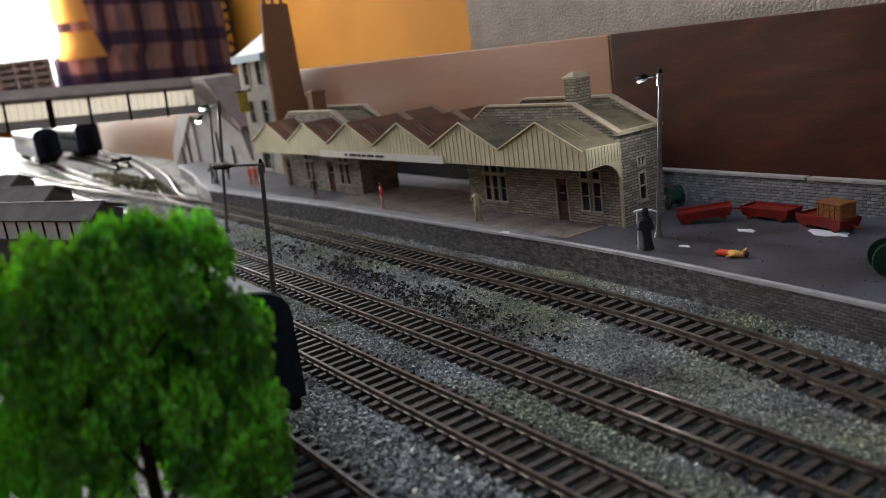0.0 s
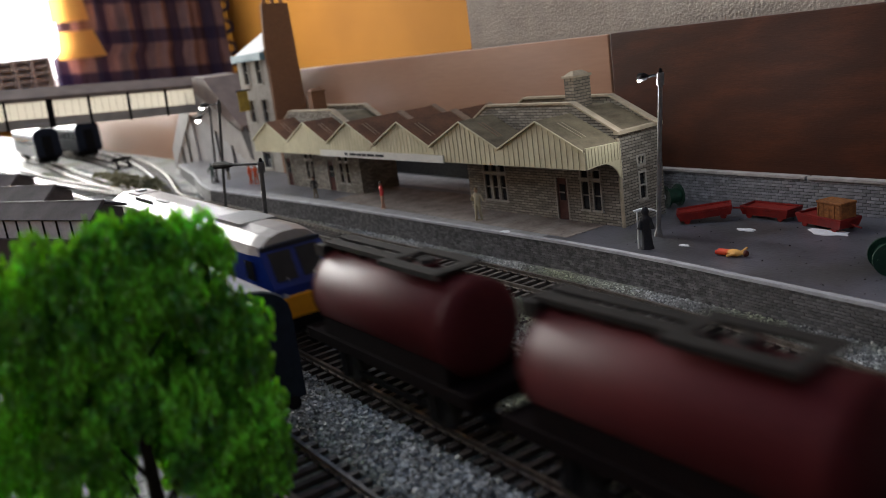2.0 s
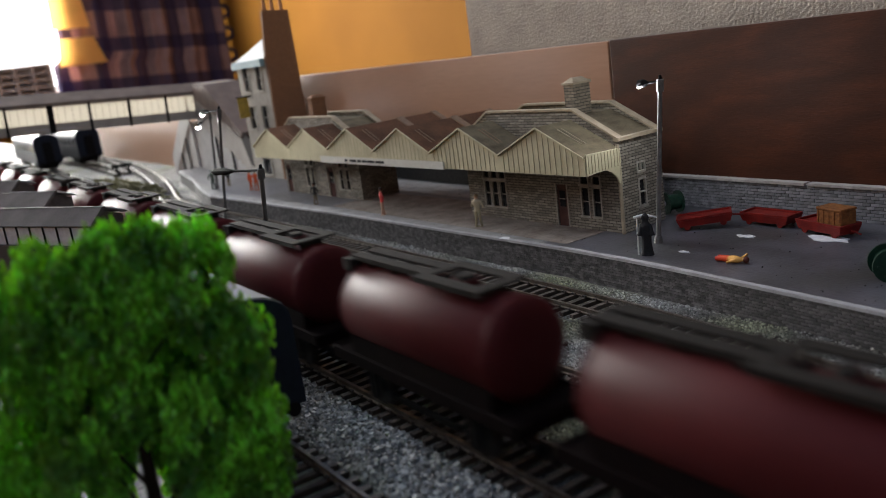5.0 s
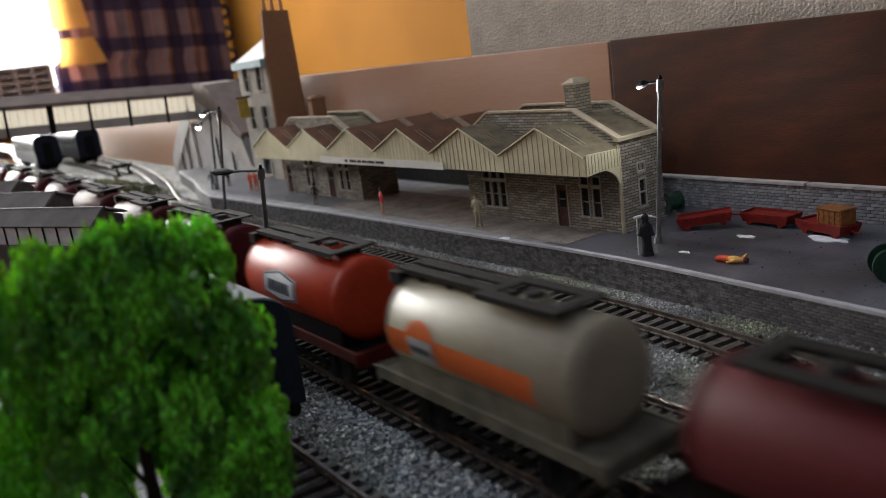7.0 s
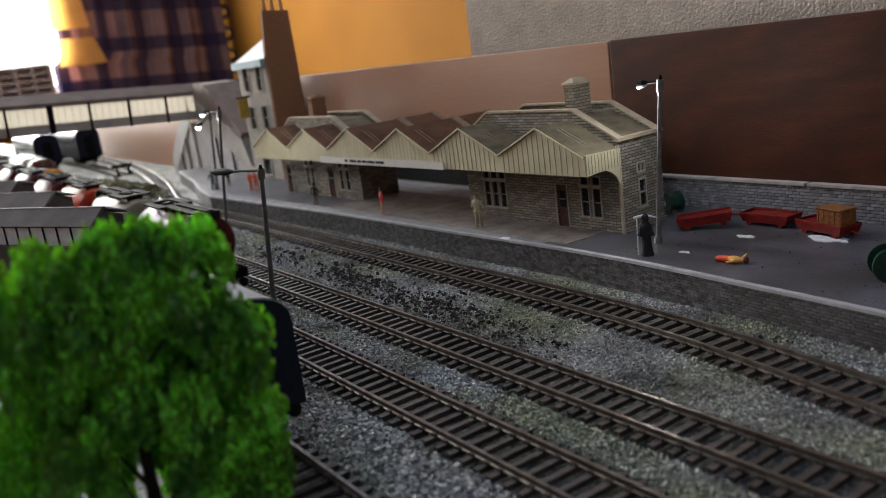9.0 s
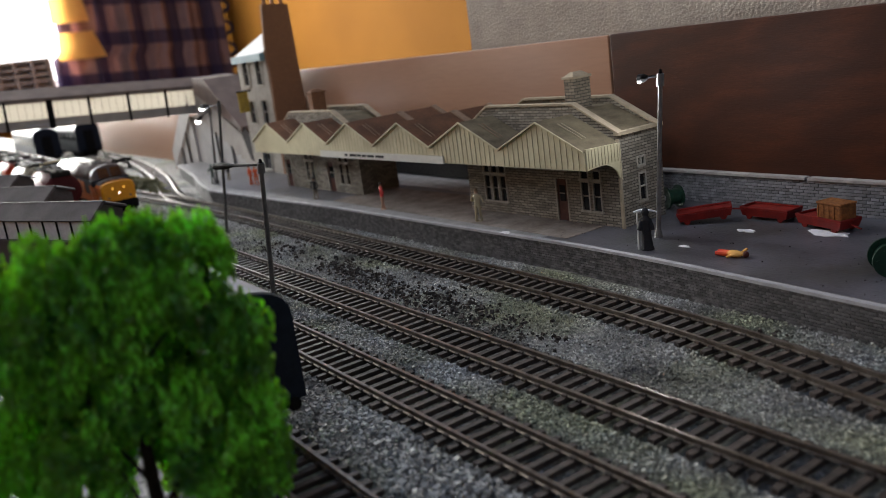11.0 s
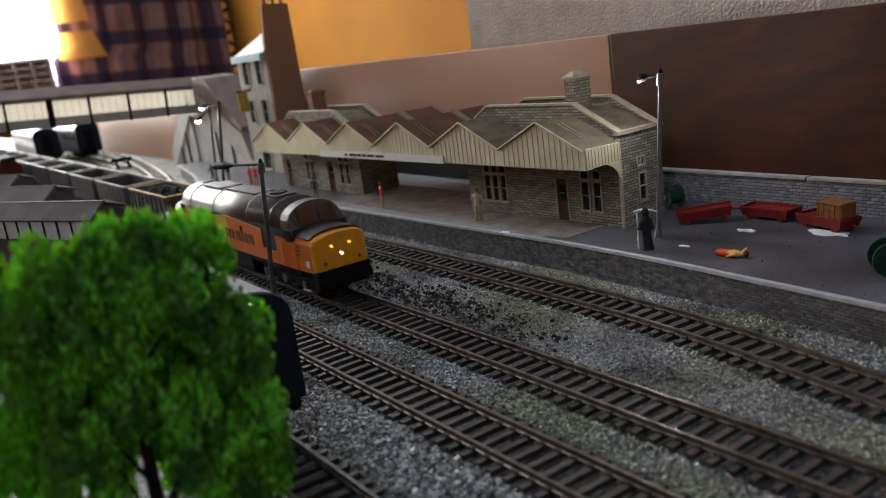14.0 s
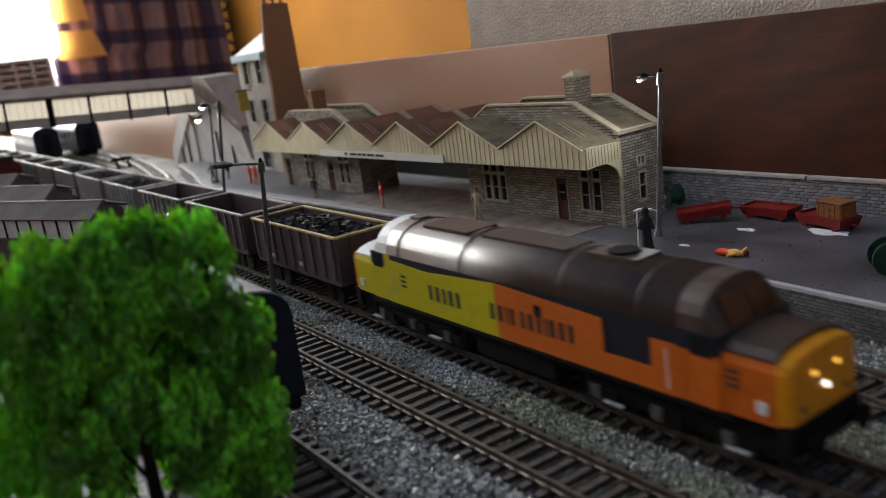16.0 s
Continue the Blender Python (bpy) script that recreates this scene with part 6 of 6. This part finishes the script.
def orange_loco():
    """Faces +x."""
    th = thing("diesel_locomotive", Matrix(), "orange and lime diesel locomotive with lit yellow nose lamps", "locomotive")
    w, z0, zb, zs, zt = 0.0174, 0.0170, 0.0350, 0.0425, 0.0530
    xa, xb = -0.0815, 0.0815
    nose = 0.0390
    bm = bmesh.new()
    loft(bm, [[(x, y, z) for y, z in ((-w, z0), (-w, zs - 0.003), (w, zs - 0.003), (w, z0))] for x in (xa, xb)])
    part("body", bm, NAVY, th)
    bm = bmesh.new()
    loft(bm, [[(x, y, z) for y, z in section(w, zs - 0.0032, zs - 0.003, zt, 12)] for x in (xa, xb)])
    part("roof", bm, WROOF, th, "weathered grey brown roof", smooth=True)
    for x0, x1, y0, y1, h in ((-0.062, -0.030, -0.008, 0.008, 0.0002), (-0.022, 0.026, -0.0070, 0.0070, 0.0002), (0.036, 0.058, -0.0065, 0.0065, 0.0007), (-0.080, -0.072, -0.003, 0.003, 0.0010)):
        part("roof_panel", Box(x0, x1, y0, y1, zt - 0.003, zt + h, 0.0001), WROOF if h < 0.001 else DKMETAL, th)
    for x in (-0.072, -0.026, 0.031, 0.066):
        bm = bmesh.new()
        sec = section(w + 0.0003, zs - 0.003, zs - 0.0028, zt + 0.0004, 12)
        loft(bm, [[(xx, y, z) for y, z in sec] for xx in (x, x + 0.0008)])
        part("roof_rib", bm, WROOF, th)
    part("fan", Cyl((0.047, 0, zt + 0.0008), (0.047, 0, zt + 0.0016), 0.0055, seg=20), BLACK, th)
    for s in (-1, 1):
        col = LORANGE if s > 0 else LIME
        cabx0, cabx1 = s * 0.0815, s * 0.0960
        # cab: raked windscreen
        bm = bmesh.new()
        top = section(w, zs - 0.003, zs - 0.0028, zt, 12)
        loft(bm, [[(cabx0, y, z) for y, z in top], [(s * 0.0900, y * 0.985, z - 0.0002) for y, z in top], [(cabx1, y * 0.95, min(z, nose + 0.0005)) for y, z in top]])
        part("cab_roof", bm, WROOF if s > 0 else WHITEP, th)
        for y in (-0.0062, 0.0062):
            bm = bmesh.new()
            q = [(s * 0.0960, y - 0.0052, 0.0403), (s * 0.0960, y + 0.0052, 0.0403), (s * 0.0912, y + 0.0045, 0.0492), (s * 0.0912, y - 0.0045, 0.0492)]
            loft(bm, [q, [(p[0] + s * 0.0006, p[1], p[2] + 0.0005) for p in q]])
            part("windscreen", bm, AMBERGLASS, th)
        bm = bmesh.new()
        loft(bm, [[(x, y, z) for y, z in ((-w, z0), (-w, 0.0335), (w, 0.0335), (w, z0))] for x in (cabx0, cabx1)])
        part("cab_side", bm, col, th)
        bm = bmesh.new()
        loft(bm, [[(x, y, z) for y, z in ((-w, 0.0335), (-w, zs - 0.003), (w, zs - 0.003), (w, 0.0335))] for x in (cabx0, cabx1)])
        part("cab_upper_side", bm, NAVY, th)
        for yy in (-w - 0.0002, w - 0.0002):
            part("cab_window", Box(min(s * 0.0860, s * 0.0940), max(s * 0.0860, s * 0.0940), yy, yy + 0.0004, 0.0325, 0.0388), PANE, th)
            part("cab_door", Box(min(s * 0.0790, s * 0.0840), max(s * 0.0790, s * 0.0840), yy, yy + 0.0004, z0 + 0.001, 0.0395 if s < 0 else 0.0335), col, th)
            part("handrail", Cyl((s * 0.0775, yy, z0 + 0.002), (s * 0.0775, yy, 0.032), 0.0003, seg=6), WHITEP, th)
        # nose
        bm = bmesh.new()
        def nsec(q, zt2):
            pts = [(-w * q, z0), (-w * q, nose - 0.0065)]
            for k in range(1, 9):
                a = math.pi * (1 - k / 9)
                pts.append((w * q * math.cos(a), nose - 0.0065 + (zt2 - nose + 0.0065) * math.sin(a) ** 0.7))
            return pts + [(w * q, nose - 0.0065), (w * q, z0)]
        loft(bm, [[(cabx1, y, z) for y, z in nsec(0.97, nose)], [(s * 0.113, y, z) for y, z in nsec(0.94, nose - 0.001)]])
        part("nose", bm, col, th)
        bm = bmesh.new()
        topp = [(y, z) for y, z in nsec(0.975, nose + 0.0003) if z > nose - 0.0062]
        loft(bm, [[(x, y, z + 0.0003) for y, z in topp] + [(x, y, z - 0.0004) for y, z in topp[::-1]] for x in (cabx1, s * 0.1128)])
        part("nose_top", bm, WROOF if s > 0 else WHITEP, th)
        bm = bmesh.new()
        loft(bm, [[(s * 0.113, y, z) for y, z in nsec(0.945, nose - 0.0008)], [(s * 0.1158, y, z) for y, z in nsec(0.93, nose - 0.0012)], [(s * 0.1172, y * 0.92, z0 + 0.0006 + (z - z0) * 0.95) for y, z in nsec(0.93, nose - 0.0012)]])
        part("nose_front", bm, YELLOW, th, "warning yellow nose front")
        for y, z, r, m in ((-0.0055, 0.0305, 0.0008, YLAMP if s > 0 else DKMETAL), (0.0055, 0.0305, 0.0008, YLAMP if s > 0 else DKMETAL), (0.0, 0.0255, 0.0009, HEADON if s > 0 else DKMETAL)):
            part("headlight", Cyl((s * 0.1168, y, z), (s * 0.1178, y, z), r, seg=12), m, th, "glowing lamp" if s > 0 else "")
        for y in (-0.0105, 0.0105):
            part("tail_lamp", Cyl((s * 0.1160, y, 0.0215), (s * 0.1176, y, 0.0215), 0.0011, seg=10), DKMETAL, th)
        part("buffer_beam", Box(min(s * 0.113, s * 0.118), max(s * 0.113, s * 0.118), -0.0165, 0.0165, 0.0085, z0 + 0.001, 0.0006), BLACK, th)
        part("valance", Box(min(s * 0.102, s * 0.1145), max(s * 0.102, s * 0.1145), -0.0150, 0.0150, 0.0060, z0, 0.0006), BLACK, th)
        for y in (-0.0113, 0.0113):
            b2 = Cyl((s * 0.118, y, 0.0125), (s * 0.1215, y, 0.0125), 0.0014, seg=10)
            cyl(b2, (s * 0.1215, y, 0.0125), (s * 0.1222, y, 0.0125), 0.0036, seg=14)
            part("buffer", b2, BLACK, th)
        part("plate", Box(min(s * 0.1075, s * 0.1105), max(s * 0.1075, s * 0.1105), -w * 0.965 - 0.0004, -w * 0.955, 0.0200, 0.0235), WHITEP, th)
    # side livery panels, near and far
    for yy, d in ((-w - 0.0003, 1), (w - 0.0001, -1)):
        part("livery_panel", Prism([(-0.0815, z0), (-0.004, z0), (-0.004, 0.0388), (-0.050, 0.0358), (-0.0815, 0.0372)], "y", yy, yy + 0.0004), LIME, th, "lime yellow side panel")
        part("livery_panel", Prism([(-0.004, z0), (0.0515, z0), (0.0515, 0.0362), (-0.004, 0.0388)], "y", yy, yy + 0.0004), LORANGE, th, "orange side panel")
        part("livery_panel", Prism([(0.0515, z0), (0.0815, z0), (0.0815, 0.0340), (0.0715, 0.0340), (0.0715, 0.0245), (0.0515, 0.0245)], "y", yy, yy + 0.0004), LORANGE, th, "orange side panel")
        for x0, x1 in ((0.018, 0.022),):
            part("body_window", Box(x0, x1, yy - 0.0001, yy + 0.0003, 0.0305, 0.0345), PANE, th)
    # lettering as plain bars, one for each letter
    for x, gap, widths in ((-0.0490, 0.0013, (34, 40, 30, 38, 34)), (-0.0075, 0.0012, (36, 38, 12, 28, 0, 28, 36, 30, 12, 38, 34, 30))):
        for wd in widths:
            if wd:
                part("lettering", Box(x, x + wd * 0.00006, -w - 0.0005, -w - 0.0003, 0.0240, 0.0305), INK, th)
            x += wd * 0.0001 + (gap if wd else 0.0018)
    for x in (-0.071, 0.0985):
        for k in range(3):
            part("data_panel", Box(x, x + 0.004, -w - 0.0005, -w - 0.0003, 0.026 + k * 0.0022, 0.0270 + k * 0.0022), INK if x < 0 else DOORM, th)
    part("sole_line", Box(-0.1, 0.1, -w - 0.0002, -w + 0.0004, z0 - 0.0018, z0 - 0.0002), BLACK, th)
    part("underframe", Box(-0.105, 0.105, -0.0150, 0.0150, 0.0120, z0 - 0.0003), BLACK, th)
    part("fuel_tank", Box(-0.022, 0.024, -0.0155, 0.0155, 0.0050, 0.0150, 0.0012), BLACK, th)
    for x in (-0.10, -0.052, 0.052, 0.10):
        part("foot_step", Box(x - 0.004, x + 0.004, -0.0168, -0.0150, 0.0052, 0.0058), SOLEW, th, "pale metal foot step")
    bogie(th, -0.070, 3, 0.053)
    bogie(th, 0.070, 3, 0.053)
    return th


AMBERGLASS = mat("amber lit glass", (0.11, 0.042, 0.015), (0.05, 0.02, 0.01), 0.1, bump=0, scale=80)


def box_wagon(paint, rim, label, load):
    th = thing("box_wagon", Matrix(), label, "open wagon", "box wagon train")
    L, w, z0, z1 = 0.0530, 0.0174, 0.0165, 0.0400
    part("side", Box(-L, L, -w, -w + 0.0010, z0, z1), paint, th)
    part("side", Box(-L, L, w - 0.0010, w, z0, z1), paint, th)
    part("end", Box(-L, -L + 0.0010, -w + 0.0010, w - 0.0010, z0, z1), paint, th)
    part("end", Box(L - 0.0010, L, -w + 0.0010, w - 0.0010, z0, z1), paint, th)
    part("floor", Box(-L, L, -w, w, z0 - 0.0014, z0), paint, th)
    for b in ((-L - 0.0006, L + 0.0006, -w - 0.0006, -w + 0.0014), (-L - 0.0006, L + 0.0006, w - 0.0014, w + 0.0006), (-L - 0.0006, -L + 0.0014, -w + 0.0014, w - 0.0014), (L - 0.0014, L + 0.0006, -w + 0.0014, w - 0.0014)):
        part("rim", Box(b[0], b[1], b[2], b[3], z1, z1 + 0.0012, 0.0002), rim, th, "pale worn top rim")
    for k in range(9):
        x = -L + 0.004 + k * (2 * L - 0.008) / 8
        for y in (-w - 0.0008, w):
            part("rib", Box(x - 0.0008, x + 0.0008, y, y + 0.0008, z0 + 0.001, z1), paint, th)
    for y in (-0.008, 0.0, 0.008):
        for x, d in ((L, 1), (-L - 0.0008, 1)):
            part("rib", Box(x, x + 0.0008, y - 0.0008, y + 0.0008, z0, z1), paint, th)
    for x in (-0.034, 0.006):
        part("data_panel", Box(x, x + 0.007, -w - 0.0003, -w, 0.0200, 0.0222), SOLEW, th)
    part("underframe", Box(-L, L, -0.0140, 0.0140, 0.0120, z0 - 0.0014), BLACK, th)
    for x in (-0.033, 0.033):
        wheelset(th, x, 0.0066)
        for y in (-0.0145, 0.0130):
            part("axle_box", Box(x - 0.0035, x + 0.0035, y, y + 0.0015, 0.0042, 0.0125), BLACK, th)
    buffers(th, -L, -1, 0.0128)
    buffers(th, L, 1, 0.0128)
    if load:
        n = 420
        rng = np.random.RandomState(7)
        xy = np.stack([rng.uniform(-L + 0.003, L - 0.003, n), rng.uniform(-w + 0.003, w - 0.003, n)], 1)
        z = 0.0330 + 0.0055 * np.cos(xy[:, 0] / L * 1.2) * np.cos(xy[:, 1] / w * 1.2) + 0.002 * rng.rand(n)
        s = 0.0010 + 0.0018 * rng.rand(n) ** 2
        bm = Box(-L + 0.001, L - 0.001, -w + 0.001, w - 0.001, 0.0300, 0.0335)
        part("load_base", bm, COAL, th)
        o = new("coal_load", points_mesh("coal_load", STONE_V, STONE_F, np.concatenate([xy, z[:, None]], 1), s[:, None] * (0.7 + 0.6 * rng.rand(n, 3)), rng.rand(n, 2) * 6.28, COAL))
        o.parent = th
        tagged(o, "black lump coal load", kind="stuff")
    return th


def coach(m, label):
    th = thing("passenger_coach", m, label, "coach", "parked coaches")
    L, w = 0.130, 0.0172
    bm = bmesh.new()
    loft(bm, [[(x, y, z) for y, z in ((-w * 0.96, 0.0125), (-w, 0.024), (-w, 0.0445), (w, 0.0445), (w, 0.024), (w * 0.96, 0.0125))] for x in (-L, L)])
    part("body", bm, COACHM, th)
    bm = bmesh.new()
    loft(bm, [[(x, y, z) for y, z in section(w, 0.0444, 0.0446, 0.0560, 12)] for x in (-L, L)])
    part("roof", bm, COACHR, th, "silver grey curved roof")
    for s in (-1, 1):
        bm = bmesh.new()
        sec = section(w + 0.0004, 0.0130, 0.0440, 0.0552, 12)
        loft(bm, [[(s * L, y, z) for y, z in sec], [(s * (L + 0.0015), y * 0.985, z) for y, z in sec]])
        part("end_panel", bm, COACHM, th, "dark coach end")
        part("gangway", Box(min(s * (L + 0.001), s * (L + 0.0045)), max(s * (L + 0.001), s * (L + 0.0045)), -0.0065, 0.0065, 0.0140, 0.0440, 0.0008), BLACK, th)
        buffers(th, s * (L + 0.001), s, 0.0128)
        part("bogie", Box(s * 0.085 - 0.022, s * 0.085 + 0.022, -0.0140, 0.0140, 0.0035, 0.0110, 0.0008), BLACK, th)
        for x in (-0.016, 0.016):
            wheelset(th, s * 0.085 + x, 0.0060)
    for k in range(8):
        x = -0.112 + k * 0.0305
        for y in (-w - 0.0002, w - 0.0002):
            part("window", Box(x, x + 0.018, y, y + 0.0004, 0.0300, 0.0405), PANE, th)
    part("underframe", Box(-L, L, -0.0135, 0.0135, 0.0105, 0.0128), BLACK, th)
    return th


coach(pose(-0.3510, 0.0903, 0) @ Matrix.Diagonal((0.68, 1, 1, 1)), "dark blue coach with a silver roof beside the tree")
coach(pose(-1.833, 0.2835, 0, 0, 0, -2) @ Matrix.Scale(1.25, 4), "dark parked coach with a pale roof on the siding")
coach(pose(-1.833, 0.3510, 0, 0, 0, 0) @ Matrix.Scale(1.25, 4), "dark parked coach with a pale roof on the far siding")

bs = thing("buffer_stop", pose(-1.395, 0.335, 0, 0, 0, 0), "dark buffer stop at the end of the siding", "buffer stop")
part("beam", Box(-0.002, 0.001, -0.016, 0.016, 0.009, 0.014, 0.0004), BLACK, bs)
for y in (-0.009, 0.009):
    part("post", Box(-0.002, 0.001, y - 0.0012, y + 0.0012, -0.005, 0.014), BLACK, bs)
    part("stay", Prism([(0.001, 0.012), (0.012, -0.004), (0.0135, -0.004), (0.001, 0.0135)], "y", y - 0.001, y + 0.001), BLACK, bs)
single("signal_post", Cyl((0, 0, 0), (0, 0, 0.075), 0.0011, 0.0009, 8), DKMETAL, pose(-1.42, 0.316, -0.005), "slim dark pole beside the siding", "pole")

LOCO_A = blue_loco()
first = tank_wagon(MAROON, "dark maroon four-wheel tank wagon with a catwalk")
TANKS = [first]
for k in range(1, 15):
    if k == 12:
        TANKS.append(tank_wagon(REDTANK, "bright red tank wagon with a white oval badge", 1))
    elif k == 13:
        TANKS.append(tank_wagon(CREAMTANK, "cream tank wagon with an orange stripe and badge", 2))
    else:
        TANKS.append(copy_thing(first, Matrix()))
LOCO_B = orange_loco()
loaded = box_wagon(BROWNWAG, RIMY, "brown open wagon with a yellow rim and coal load", True)
empty = box_wagon(BROWNWAG, RIMG, "brown empty open wagon with a pale rim", False)
grey_full = box_wagon(GREYWAG, RIMG, "grey open wagon with a pale rim and coal load", True)
grey_empty = box_wagon(GREYWAG, RIMG, "grey empty open wagon with a pale rim", False)
WAGONS = [loaded, empty, copy_thing(empty, Matrix()), grey_full, copy_thing(grey_full, Matrix()), copy_thing(grey_full, Matrix()), grey_empty, copy_thing(grey_full, Matrix()),
          copy_thing(grey_empty, Matrix()), copy_thing(grey_full, Matrix()), copy_thing(grey_empty, Matrix()), copy_thing(grey_full, Matrix())]

all_tracks()
platform_bricks()
back_wall()

# ---- what moves ----
# right-hand end of the first tank along its track, by time; the nose of the orange locomotive, by time
TRAIN_A = [(0.0, 0.366), (0.3, 0.284), (0.6, 0.201), (1.0, 0.092), (1.5, -0.060), (2.0, -0.210), (2.5, -0.3715), (3.0, -0.5415), (3.5, -0.703), (4.2, -0.942), (5.2, -1.277), (6.3, -1.624),
           (7.0, -1.817), (7.5, -1.938), (8.0, -2.050), (8.5, -2.148), (9.0, -2.260), (10.0, -2.46), (11.3, -2.73), (12.5, -2.94), (16.0, -3.02)]
TRAIN_B = [(0.0, -2.66), (3.5, -2.17), (7.0, -1.617), (9.0, -1.225), (10.0, -1.035), (11.3, -0.806), (11.5, -0.770), (12.0, -0.692), (12.5, -0.613), (13.0, -0.536), (13.5, -0.469), (14.0, -0.395), (14.5, -0.3295), (15.0, -0.2575),
           (15.5, -0.1915), (16.0, -0.1178)]
Y1, Y2 = 0.1494, 0.1970


def motions():
    walk(LOCO_A, [(t, pose(x - 0.2740, Y1, 0)) for t, x in TRAIN_A])
    for k, w in enumerate(TANKS):
        walk(w, [(t, pose(x - 0.0430 + k * 0.128, Y1, 0, 0, 0, 180 if k in (3, 14) else 0)) for t, x in TRAIN_A])
    walk(LOCO_B, [(t, pose(x - 0.1165, Y2, 0)) for t, x in TRAIN_B])
    for k, w in enumerate(WAGONS):
        walk(w, [(t, pose(x - 0.1165 - 0.1840 - k * 0.1225, Y2, 0)) for t, x in TRAIN_B])


motions()
